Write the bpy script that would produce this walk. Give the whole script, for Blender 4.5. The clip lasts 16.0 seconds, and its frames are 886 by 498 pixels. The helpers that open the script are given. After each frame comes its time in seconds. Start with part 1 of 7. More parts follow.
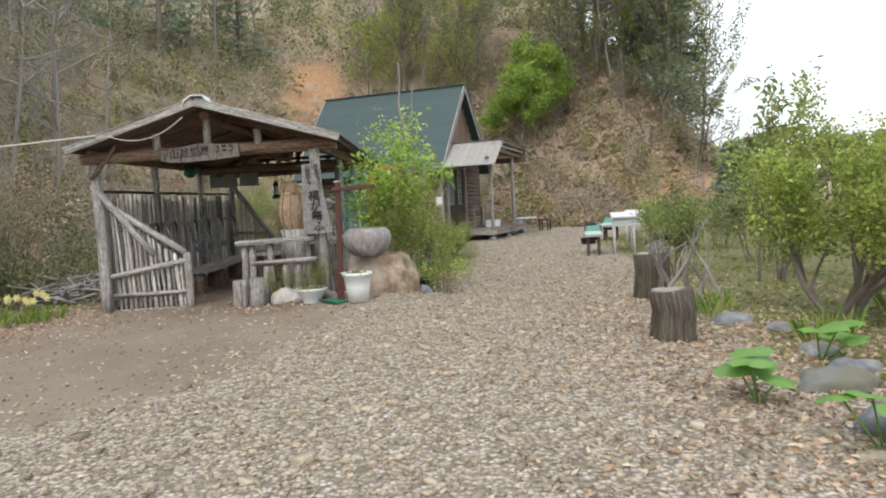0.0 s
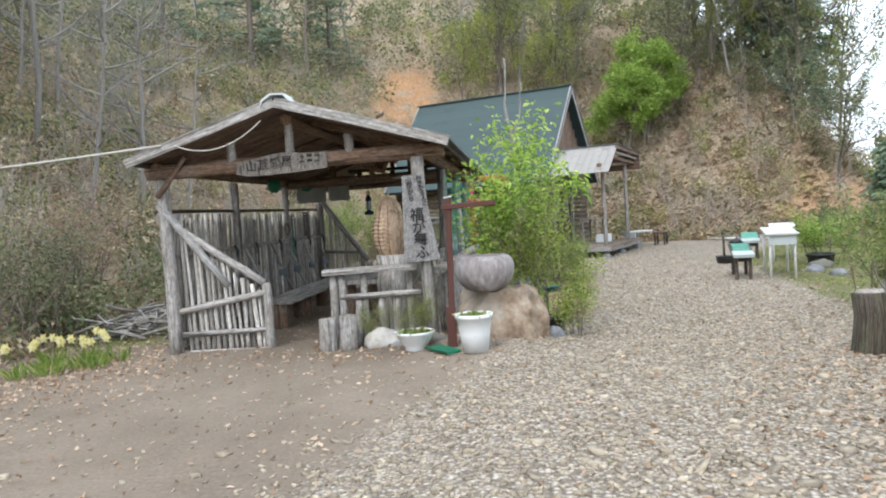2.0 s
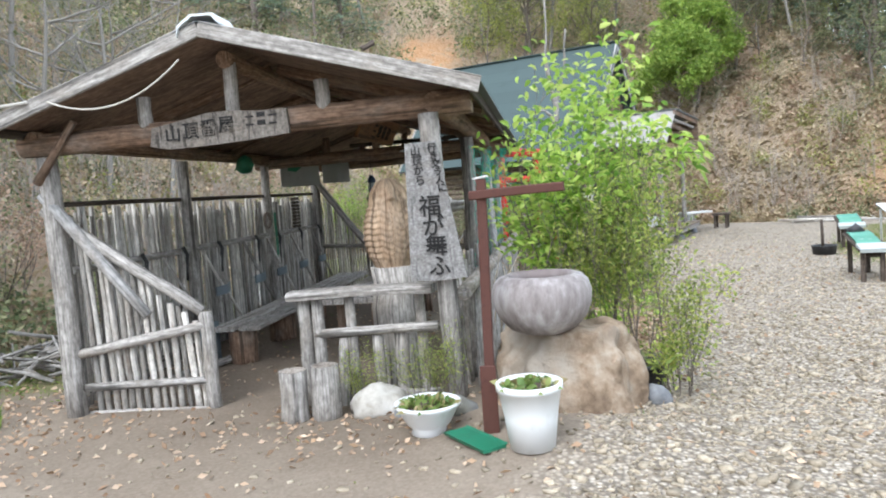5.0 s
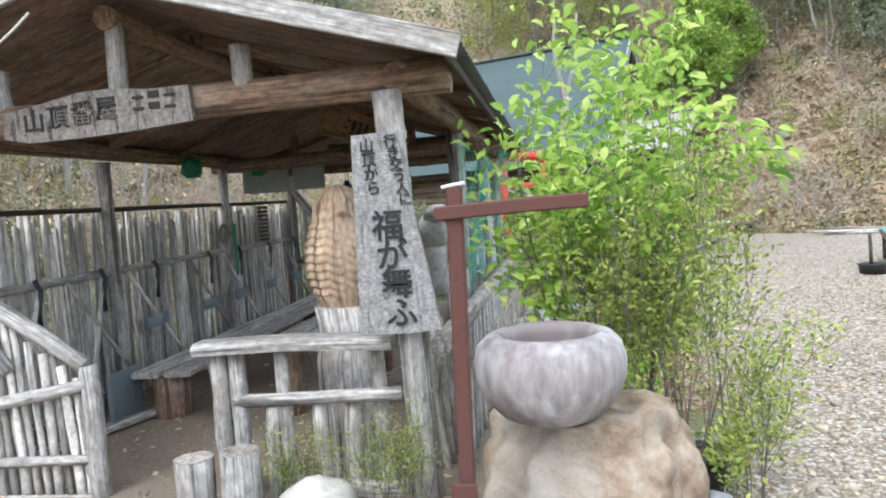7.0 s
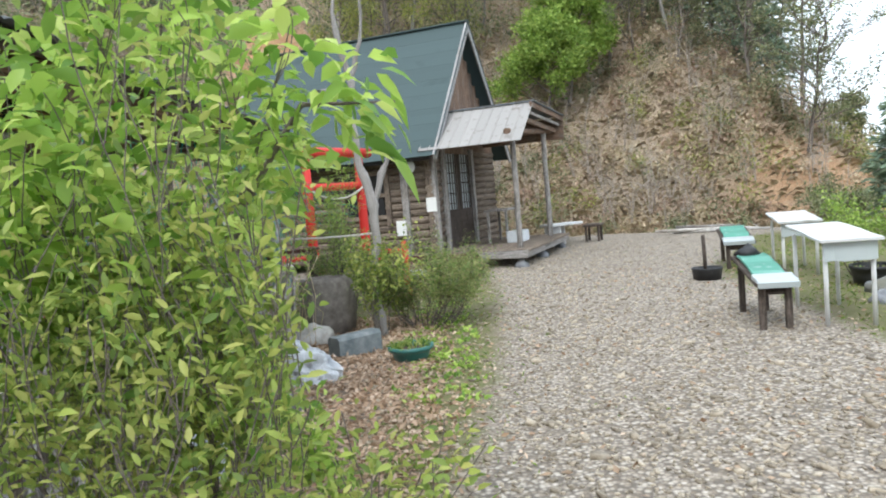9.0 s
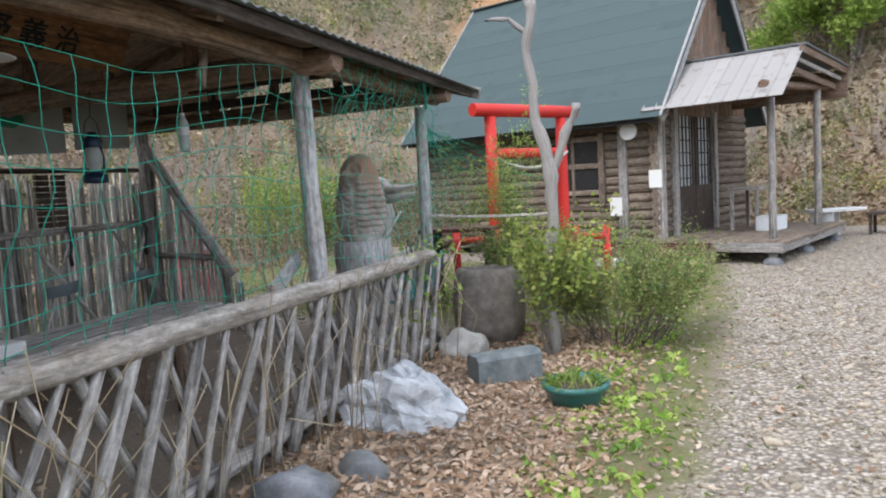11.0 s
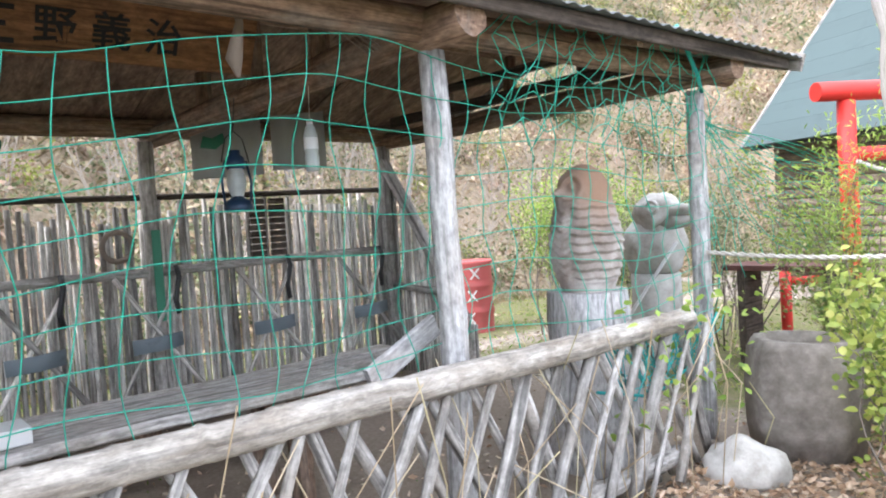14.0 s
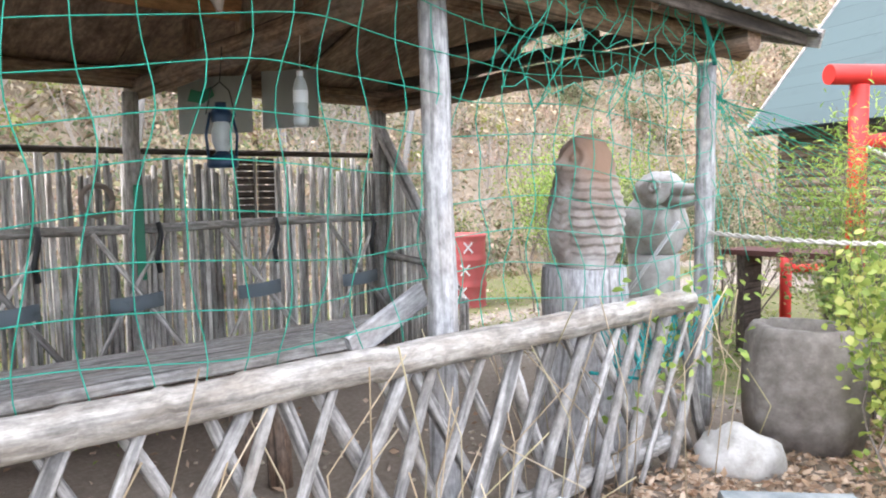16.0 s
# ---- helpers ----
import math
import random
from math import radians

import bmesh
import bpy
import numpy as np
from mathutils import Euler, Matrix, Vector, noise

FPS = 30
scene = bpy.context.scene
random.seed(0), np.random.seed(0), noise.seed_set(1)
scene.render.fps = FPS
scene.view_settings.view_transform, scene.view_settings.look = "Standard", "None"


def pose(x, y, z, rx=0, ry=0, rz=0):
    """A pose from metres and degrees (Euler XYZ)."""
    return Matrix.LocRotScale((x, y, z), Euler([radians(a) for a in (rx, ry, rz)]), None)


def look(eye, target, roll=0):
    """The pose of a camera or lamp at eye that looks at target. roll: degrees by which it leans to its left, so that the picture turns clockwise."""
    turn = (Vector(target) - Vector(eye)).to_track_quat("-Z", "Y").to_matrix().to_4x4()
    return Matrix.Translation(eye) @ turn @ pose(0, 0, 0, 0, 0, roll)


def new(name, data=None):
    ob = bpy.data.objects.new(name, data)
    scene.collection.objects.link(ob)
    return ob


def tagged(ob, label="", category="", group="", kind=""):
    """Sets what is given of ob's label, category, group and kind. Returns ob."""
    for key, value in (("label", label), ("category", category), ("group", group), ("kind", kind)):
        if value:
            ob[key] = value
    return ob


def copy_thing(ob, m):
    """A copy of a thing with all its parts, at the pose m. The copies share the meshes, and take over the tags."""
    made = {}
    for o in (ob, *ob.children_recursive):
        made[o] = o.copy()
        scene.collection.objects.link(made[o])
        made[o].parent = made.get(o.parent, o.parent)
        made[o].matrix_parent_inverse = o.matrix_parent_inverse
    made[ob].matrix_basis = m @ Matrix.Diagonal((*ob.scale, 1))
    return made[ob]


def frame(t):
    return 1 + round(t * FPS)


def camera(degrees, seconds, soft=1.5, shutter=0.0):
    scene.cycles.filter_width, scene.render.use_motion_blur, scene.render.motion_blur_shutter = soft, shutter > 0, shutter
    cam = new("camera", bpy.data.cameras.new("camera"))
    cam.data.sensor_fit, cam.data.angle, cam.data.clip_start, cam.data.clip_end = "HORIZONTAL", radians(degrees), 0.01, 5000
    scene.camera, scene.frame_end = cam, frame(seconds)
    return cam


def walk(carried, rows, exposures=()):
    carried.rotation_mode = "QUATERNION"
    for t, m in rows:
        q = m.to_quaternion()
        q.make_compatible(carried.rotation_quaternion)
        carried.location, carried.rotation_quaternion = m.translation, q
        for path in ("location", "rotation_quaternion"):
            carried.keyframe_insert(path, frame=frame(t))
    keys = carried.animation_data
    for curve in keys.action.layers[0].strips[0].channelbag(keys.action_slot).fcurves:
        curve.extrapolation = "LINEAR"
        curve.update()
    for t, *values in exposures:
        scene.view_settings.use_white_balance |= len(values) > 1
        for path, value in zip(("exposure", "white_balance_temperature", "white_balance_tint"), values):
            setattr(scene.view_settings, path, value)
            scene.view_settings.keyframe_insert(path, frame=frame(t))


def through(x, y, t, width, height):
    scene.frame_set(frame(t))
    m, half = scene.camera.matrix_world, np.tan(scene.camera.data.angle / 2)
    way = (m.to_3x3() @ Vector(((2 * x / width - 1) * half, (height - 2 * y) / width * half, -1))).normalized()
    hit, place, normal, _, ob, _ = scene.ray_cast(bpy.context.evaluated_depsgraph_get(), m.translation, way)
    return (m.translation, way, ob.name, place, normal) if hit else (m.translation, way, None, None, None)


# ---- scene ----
cam = camera(63.6, 16.0, 2.0)
PATH = [
    (0, (-0.099, 0.997, 1.479), (-0.079, 2.992, 1.342), -3.1),
    (0.5, (-0.243, 1.417, 1.518), (-0.34, 3.412, 1.413), -2.7),
    (1, (-0.284, 1.935, 1.586), (-0.522, 3.919, 1.499), -4.4),
    (1.5, (-0.449, 2.555, 1.596), (-0.719, 4.536, 1.516), -3.9),
    (2, (-0.571, 2.908, 1.61), (-0.791, 4.893, 1.513), -3.6),
    (2.5, (-0.685, 3.448, 1.643), (-0.908, 5.431, 1.505), -4.2),
    (3, (-0.849, 3.9, 1.696), (-1.09, 5.877, 1.519), -4.6),
    (3.5, (-0.884, 4.361, 1.714), (-1.247, 6.32, 1.544), -4.9),
    (4, (-0.95, 4.805, 1.685), (-1.395, 6.748, 1.528), -5.1),
    (4.5, (-0.958, 5.252, 1.713), (-1.312, 7.214, 1.555), -4.8),
    (4.7, (-0.908, 5.448, 1.694), (-1.2, 7.42, 1.541), -4.4),
    (6.8, (-0.906, 7.149, 1.703), (-1.19, 9.123, 1.552), -4.3),
    (7, (-0.921, 7.237, 1.719), (-1.225, 9.209, 1.584), -4.1),
    (7.5, (-0.683, 7.574, 1.735), (-1.224, 9.5, 1.731), -3.9),
    (8, (-0.409, 8.142, 1.71), (-0.813, 10.101, 1.694), -4.1),
    (8.2, (-0.22, 8.211, 1.716), (-0.414, 10.202, 1.7), -4.3),
    (8.5, (-0.048, 8.591, 1.664), (-0.049, 10.591, 1.628), -5.2),
    (9, (0.268, 9.088, 1.617), (0.26, 11.083, 1.465), -5.0),
    (9.5, (0.464, 9.61, 1.58), (0.551, 11.593, 1.338), -3.6),
    (10, (0.586, 10.072, 1.531), (0.446, 12.055, 1.313), -2.6),
    (10.2, (0.586, 10.315, 1.531), (0.182, 12.264, 1.332), -3.4),
    (12.3, (0.777, 12.342, 1.519), (-0.128, 14.117, 1.346), -3.5),
    (12.5, (0.811, 12.478, 1.509), (-0.237, 14.175, 1.348), -3.6),
    (13, (0.697, 12.858, 1.518), (-0.617, 14.359, 1.378), -4.0),
    (13.5, (0.578, 13.116, 1.561), (-0.753, 14.603, 1.425), -3.7),
    (14, (0.531, 13.228, 1.58), (-0.972, 14.544, 1.491), -3.7),
    (14.5, (0.484, 13.281, 1.576), (-1.087, 14.518, 1.525), -1.8),
    (15, (0.448, 13.275, 1.573), (-1.146, 14.482, 1.537), -1.6),
    (15.5, (0.403, 13.268, 1.568), (-1.213, 14.445, 1.534), -2.1),
    (16, (0.408, 13.35, 1.529), (-1.083, 14.672, 1.372), -1.1),
]
walk(cam, [(t, look(eye, target, roll)) for t, eye, target, roll in PATH],
     [(0, 0.22, 6500, 9), (1.5, 0.46, 6050, 8), (3.5, 0.66, 6000, 8), (4.7, 0.83, 5950, 8), (7, 1.02, 5850, 8), (8, 1.15, 5950, 6), (8.5, 0.92, 5850, 6), (9, 0.58, 6000, 7), (9.5, 0.56, 6050, 10), (10.2, 0.5, 5950, 12), (12.5, 1.24, 6150, 14), (13.2, 1.57, 6100, 14), (14.5, 1.84, 6050, 15), (16, 1.84, 6100, 16)])

# ---- daylight: thin overcast ----
SUN_EL, SUN_AZ = radians(50), radians(200)
world = bpy.data.worlds.new("world")
scene.world = world
world.use_nodes = True
wn, wl = world.node_tree.nodes, world.node_tree.links
wn.clear()
w_out = wn.new("ShaderNodeOutputWorld")
w_bg = wn.new("ShaderNodeBackground")
w_sky = wn.new("ShaderNodeTexSky")
w_sky.sky_type, w_sky.sun_disc = "NISHITA", False
w_sky.sun_elevation, w_sky.sun_rotation = SUN_EL, SUN_AZ
w_sky.dust_density, w_sky.air_density = 6.0, 1.0
w_mix = wn.new("ShaderNodeMix")
w_mix.data_type = "RGBA"
w_mix.inputs[0].default_value = 0.75
w_mix.inputs[7].default_value = (13.0, 13.7, 14.6, 1)
wl.new(w_sky.outputs[0], w_mix.inputs[6])
wl.new(w_mix.outputs[2], w_bg.inputs[0])
w_bg.inputs[1].default_value = 0.12
wl.new(w_bg.outputs[0], w_out.inputs[0])
sun = new("sun", bpy.data.lights.new("sun", "SUN"))
sun.data.energy, sun.data.angle, sun.data.color = 1.1, radians(16), (1.0, 0.97, 0.93)
sun.matrix_world = look((0, 0, 30), (0 + 20 * math.sin(SUN_AZ) * -1, -20 * math.cos(SUN_AZ), 30 - 20 * math.tan(SUN_EL)))


# ---- materials ----


def nodes_of(name):
    m = bpy.data.materials.new(name)
    m.use_nodes = True
    nt = m.node_tree
    return m, nt.nodes, nt.links, nt.nodes["Principled BSDF"]


def ramp(n, l, src, cols, lo=0.3, hi=0.7):
    r = n.new("ShaderNodeValToRGB")
    el = r.color_ramp.elements
    while len(el) < len(cols):
        el.new(0.5)
    for i, c in enumerate(cols):
        el[i].position = lo + (hi - lo) * i / (len(cols) - 1)
        el[i].color = (*c, 1)
    l.new(src, r.inputs[0])
    return r.outputs[0]


def mixed(n, l, fac, a, b, blend="MIX"):
    m = n.new("ShaderNodeMix")
    m.data_type, m.blend_type = "RGBA", blend
    for sock, val in ((0, fac), (6, a), (7, b)):
        if isinstance(val, (int, float)):
            m.inputs[sock].default_value = val
        elif isinstance(val, tuple):
            m.inputs[sock].default_value = (*val, 1)
        else:
            l.new(val, m.inputs[sock])
    return m.outputs[2]


def noise_of(n, l, vec, scale, detail=5, rough=0.6):
    t = n.new("ShaderNodeTexNoise")
    t.inputs["Scale"].default_value, t.inputs["Detail"].default_value, t.inputs["Roughness"].default_value = scale, detail, rough
    if vec is not None:
        l.new(vec, t.inputs["Vector"])
    return t.outputs["Fac"]


def coords(n, l, kind="Object", scale=(1, 1, 1), shift=True):
    tc = n.new("ShaderNodeTexCoord")
    mp = n.new("ShaderNodeMapping")
    mp.inputs["Scale"].default_value = scale
    l.new(tc.outputs[kind], mp.inputs["Vector"])
    if shift:
        oi = n.new("ShaderNodeObjectInfo")
        mu = n.new("ShaderNodeMath")
        mu.operation = "MULTIPLY"
        mu.inputs[1].default_value = 37.0
        l.new(oi.outputs["Random"], mu.inputs[0])
        l.new(mu.outputs[0], mp.inputs["Location"])
    return mp.outputs[0]


def bumped(n, l, p, height, strength, dist=0.01):
    b = n.new("ShaderNodeBump")
    b.inputs["Strength"].default_value, b.inputs["Distance"].default_value = strength, dist
    l.new(height, b.inputs["Height"])
    l.new(b.outputs[0], p.inputs["Normal"])


def bright_by_random(n, l, col, amount, island=False):
    if island:
        src = n.new("ShaderNodeNewGeometry").outputs["Random Per Island"]
    else:
        src = n.new("ShaderNodeObjectInfo").outputs["Random"]
    mr = n.new("ShaderNodeMapRange")
    mr.inputs["To Min"].default_value, mr.inputs["To Max"].default_value = 1 - amount, 1 + amount
    l.new(src, mr.inputs[0])
    hs = n.new("ShaderNodeHueSaturation")
    l.new(mr.outputs[0], hs.inputs["Value"])
    l.new(col, hs.inputs["Color"])
    return hs.outputs[0]


def wood(name, cols, stain, rough=0.85, vary=0.18, grain=60, crack=0.6):
    """Timber with grain along the piece (the v of its UV runs along it, in metres)."""
    m, n, l, p = nodes_of(name)
    g = coords(n, l, "UV", (grain, 3.6, 1))
    fine = noise_of(n, l, g, 1.0, 6, 0.65)
    big = noise_of(n, l, coords(n, l, "UV", (6, 2.5, 1)), 1.0, 4, 0.6)
    col = ramp(n, l, fine, cols)
    r2 = n.new("ShaderNodeMapRange")
    r2.inputs["From Min"].default_value, r2.inputs["From Max"].default_value = 0.48, 0.72
    l.new(big, r2.inputs[0])
    col = mixed(n, l, r2.outputs[0], col, stain)
    cr = n.new("ShaderNodeMapRange")
    cr.inputs["From Min"].default_value, cr.inputs["From Max"].default_value = 0.34, 0.42
    cr.inputs["To Min"].default_value, cr.inputs["To Max"].default_value = 1.0 - crack, 1.0
    l.new(noise_of(n, l, coords(n, l, "UV", (26, 0.9, 1)), 1.0, 2, 0.5), cr.inputs[0])
    mo = n.new("ShaderNodeMapRange")
    mo.inputs["From Min"].default_value, mo.inputs["From Max"].default_value = 0.36, 0.64
    mo.inputs["To Min"].default_value, mo.inputs["To Max"].default_value = 0.62, 1.16
    l.new(noise_of(n, l, coords(n, l, "UV", (34, 15, 1)), 1.0, 5, 0.7), mo.inputs[0])
    worn = n.new("ShaderNodeMath")
    worn.operation = "MULTIPLY"
    l.new(cr.outputs[0], worn.inputs[0])
    l.new(mo.outputs[0], worn.inputs[1])
    cc = n.new("ShaderNodeCombineColor")
    for i in range(3):
        l.new(worn.outputs[0], cc.inputs[i])
    col = mixed(n, l, 1.0, col, cc.outputs[0], "MULTIPLY")
    l.new(bright_by_random(n, l, col, vary), p.inputs["Base Color"])
    p.inputs["Roughness"].default_value = rough
    p.inputs["Specular IOR Level"].default_value = 0.25
    bumped(n, l, p, fine, 0.5, 0.006)
    return m


def stone(name, cols, scale=9, rough=0.9, bump=0.6, spots=None, dist=0.02, vary=0.1, island=False, streak=1.0):
    m, n, l, p = nodes_of(name)
    c = coords(n, l, "Object", (1, 1, streak))
    a = noise_of(n, l, c, scale, 8, 0.65)
    b = noise_of(n, l, c, scale * 0.22, 3, 0.5)
    col = ramp(n, l, a, cols)
    if spots:
        mr = n.new("ShaderNodeMapRange")
        mr.inputs["From Min"].default_value, mr.inputs["From Max"].default_value = 0.5, 0.66
        l.new(b, mr.inputs[0])
        col = mixed(n, l, mr.outputs[0], col, spots)
    l.new(bright_by_random(n, l, col, vary, island), p.inputs["Base Color"])
    p.inputs["Roughness"].default_value = rough
    p.inputs["Specular IOR Level"].default_value = 0.3
    bumped(n, l, p, a, bump, dist)
    return m


def plain(name, col, rough=0.5, metal=0.0, dirt=None, scale=14, vary=0.06, spec=0.4):
    m, n, l, p = nodes_of(name)
    c = coords(n, l)
    a = noise_of(n, l, c, scale, 5, 0.6)
    dk = dirt or tuple(x * 0.7 for x in col)
    cc = ramp(n, l, a, [col, col, dk], 0.35, 0.78)
    l.new(bright_by_random(n, l, cc, vary), p.inputs["Base Color"])
    p.inputs["Roughness"].default_value, p.inputs["Metallic"].default_value = rough, metal
    p.inputs["Specular IOR Level"].default_value = spec
    bumped(n, l, p, a, 0.15, 0.004)
    return m


def foliage(name, cols, rough=0.55, through=0.35, vary=0.3):
    """Leaves: colour varies leaf by leaf, and some light passes through."""
    m, n, l, p = nodes_of(name)
    geo = n.new("ShaderNodeNewGeometry")
    col = ramp(n, l, geo.outputs["Random Per Island"], cols, 0.0, 1.0)
    big = noise_of(n, l, coords(n, l, "Object", shift=False), 1.3, 2)
    hs = n.new("ShaderNodeHueSaturation")
    mr = n.new("ShaderNodeMapRange")
    mr.inputs["From Min"].default_value, mr.inputs["From Max"].default_value = 0.3, 0.7
    mr.inputs["To Min"].default_value, mr.inputs["To Max"].default_value = 1 - vary, 1 + vary
    l.new(big, mr.inputs[0])
    l.new(mr.outputs[0], hs.inputs["Value"])
    l.new(col, hs.inputs["Color"])
    l.new(hs.outputs[0], p.inputs["Base Color"])
    p.inputs["Roughness"].default_value = rough
    p.inputs["Specular IOR Level"].default_value = 0.35
    tr = n.new("ShaderNodeBsdfTranslucent")
    l.new(hs.outputs[0], tr.inputs[0])
    mx = n.new("ShaderNodeMixShader")
    mx.inputs[0].default_value = through
    l.new(p.outputs[0], mx.inputs[1])
    l.new(tr.outputs[0], mx.inputs[2])
    l.new(mx.outputs[0], n["Material Output"].inputs["Surface"])
    return m


M_GREY = wood("weathered_wood", [(0.16, 0.148, 0.136), (0.36, 0.338, 0.315), (0.55, 0.525, 0.498)], (0.28, 0.25, 0.218))
M_BOARDWOOD = wood("greyed_board", [(0.15, 0.143, 0.138), (0.25, 0.242, 0.236), (0.34, 0.332, 0.325)], (0.2, 0.185, 0.172), 0.88, 0.1, 34, 0.4)
M_PALE = wood("sun_bleached_wood", [(0.27, 0.262, 0.255), (0.41, 0.402, 0.395), (0.54, 0.53, 0.52)], (0.4, 0.365, 0.335), 0.88, 0.12, 40, 0.4)
M_OLDSIGN = wood("old_sign_wood", [(0.094, 0.083, 0.072), (0.173, 0.155, 0.137), (0.245, 0.223, 0.202)], (0.2, 0.17, 0.145))
M_RAILWOOD = wood("weathered_rail", [(0.16, 0.138, 0.115), (0.29, 0.264, 0.232), (0.42, 0.39, 0.352)], (0.2, 0.165, 0.13), 0.85, 0.28, 30, 0.4)
M_BAMBOO = wood("old_bamboo", [(0.287, 0.262, 0.23), (0.483, 0.458, 0.421), (0.655, 0.63, 0.592)], (0.24, 0.2, 0.165), 0.75, 0.5, 30, 0.5)
M_BROWN = wood("brown_timber", [(0.1, 0.062, 0.044), (0.213, 0.138, 0.094), (0.325, 0.225, 0.163)], (0.22, 0.18, 0.15))
M_DARK = wood("dark_timber", [(0.036, 0.028, 0.022), (0.078, 0.06, 0.048), (0.132, 0.108, 0.09)], (0.08, 0.065, 0.055))
M_CEIL = wood("roof_underside", [(0.162, 0.108, 0.082), (0.238, 0.162, 0.121), (0.324, 0.227, 0.173)], (0.1, 0.07, 0.055), 0.9, 0.08, 14, 0.2)
M_LOG = wood("cabin_log", [(0.132, 0.099, 0.072), (0.231, 0.182, 0.138), (0.33, 0.275, 0.22)], (0.14, 0.11, 0.09))
M_ORANGE = wood("honey_board", [(0.15, 0.07, 0.03), (0.24, 0.115, 0.05), (0.3, 0.155, 0.075)], (0.17, 0.085, 0.04), 0.6)
M_CARVE = wood("carved_wood", [(0.26, 0.17, 0.11), (0.42, 0.3, 0.2), (0.52, 0.41, 0.3)], (0.33, 0.26, 0.2), 0.8, 0.05, 26)
M_CUT = wood("cut_end", [(0.2, 0.17, 0.14), (0.36, 0.32, 0.28), (0.5, 0.46, 0.42)], (0.25, 0.2, 0.17), 0.9, 0.1, 40)
M_BARK = wood("bark", [(0.096, 0.072, 0.06), (0.204, 0.168, 0.144), (0.336, 0.3, 0.264)], (0.16, 0.15, 0.12), 0.95, 0.15, 22)
M_STUMP = wood("old_stump", [(0.035, 0.028, 0.022), (0.09, 0.072, 0.058), (0.19, 0.165, 0.142)], (0.13, 0.14, 0.085), 0.95, 0.1, 14, 0.7)
M_TWIG = plain("twig", (0.2, 0.16, 0.13), 0.9)
M_PALETRUNK = wood("smooth_bark", [(0.187, 0.166, 0.144), (0.302, 0.281, 0.259), (0.403, 0.382, 0.36)], (0.3, 0.28, 0.25), 0.85, 0.08, 9, 0.25)
M_TIN = plain("galvanised_tin", (0.31, 0.295, 0.275), 0.8, 0.1, (0.15, 0.12, 0.1), 6)
M_ROOFDARK = plain("roof_sheet", (0.12, 0.13, 0.135), 0.6, 0.25, (0.07, 0.065, 0.06), 4)
M_ROOFGREEN = plain("cabin_roofing", (0.057, 0.084, 0.084), 0.8, 0.0, (0.043, 0.065, 0.065), 1.6)
M_CAP = plain("ridge_cap", (0.62, 0.66, 0.68), 0.5, 0.3, (0.4, 0.42, 0.43), 9)
M_RED = plain("vermilion_paint", (0.52, 0.026, 0.018), 0.55, 0, (0.38, 0.03, 0.022), 6)
M_DRUM = plain("faded_red_paint", (0.42, 0.09, 0.085), 0.6, 0, (0.3, 0.1, 0.09), 9)
M_RUST = plain("rusty_iron", (0.105, 0.045, 0.035), 0.8, 0.2, (0.06, 0.03, 0.025), 30)
M_WHITEPL = plain("white_plastic", (0.72, 0.74, 0.75), 0.45, 0, (0.55, 0.55, 0.53), 8)
M_WHITE = plain("white_paint", (0.6, 0.6, 0.59), 0.6, 0, (0.44, 0.43, 0.4), 5)
M_SLATE = plain("blue_grey_rubber", (0.14, 0.17, 0.19), 0.6, 0, (0.09, 0.11, 0.12), 14)
M_INK = plain("black_ink", (0.015, 0.014, 0.014), 0.75)
M_BLACK = plain("black_plastic", (0.02, 0.02, 0.021), 0.5, 0, (0.05, 0.05, 0.05), 10)
M_GREENPL = plain("green_plastic_sheet", (0.13, 0.35, 0.27), 0.22, 0, (0.36, 0.5, 0.46), 9)
M_CLEARPL = plain("dusty_clear_plastic", (0.42, 0.46, 0.46), 0.3, 0, (0.3, 0.33, 0.33), 6)
M_GREENTRAY = plain("green_plastic", (0.02, 0.16, 0.09), 0.45, 0, (0.03, 0.1, 0.06), 10)
M_TEAL = plain("teal_glaze", (0.045, 0.15, 0.135), 0.35, 0, (0.04, 0.12, 0.1), 10)
M_NET = plain("green_net", (0.03, 0.38, 0.26), 0.6)
M_TEALROPE = plain("teal_rope", (0.02, 0.34, 0.33), 0.6)
M_ROPE = plain("old_rope", (0.5, 0.47, 0.42), 0.9)
M_CLOTH = plain("grey_cloth", (0.3, 0.31, 0.29), 0.9, 0, (0.22, 0.23, 0.21), 6)
M_BLUE = plain("dark_blue_enamel", (0.02, 0.045, 0.09), 0.35, 0.2, (0.02, 0.03, 0.05))
M_PAPER = plain("paper", (0.78, 0.78, 0.75), 0.8)
M_SOIL = stone("potting_soil", [(0.04, 0.03, 0.022), (0.09, 0.07, 0.05), (0.14, 0.11, 0.085)], 30)
M_ROCK = stone("grey_rock", [(0.095, 0.097, 0.104), (0.19, 0.196, 0.21), (0.31, 0.314, 0.32)], 7, spots=(0.15, 0.145, 0.11))
M_QUARTZ = stone("white_rock", [(0.284, 0.299, 0.321), (0.434, 0.449, 0.464), (0.554, 0.561, 0.568)], 6, bump=0.8, spots=(0.66, 0.67, 0.68))
M_TANROCK = stone("tan_stone", [(0.13, 0.09, 0.06), (0.29, 0.215, 0.15), (0.44, 0.375, 0.3)], 7, bump=1.0, spots=(0.36, 0.325, 0.28), dist=0.04)
M_BASIN = stone("basin_stone", [(0.12, 0.1, 0.097), (0.27, 0.24, 0.235), (0.48, 0.455, 0.45)], 9, 0.65, 0.7, (0.19, 0.155, 0.15), 0.012, streak=0.3)
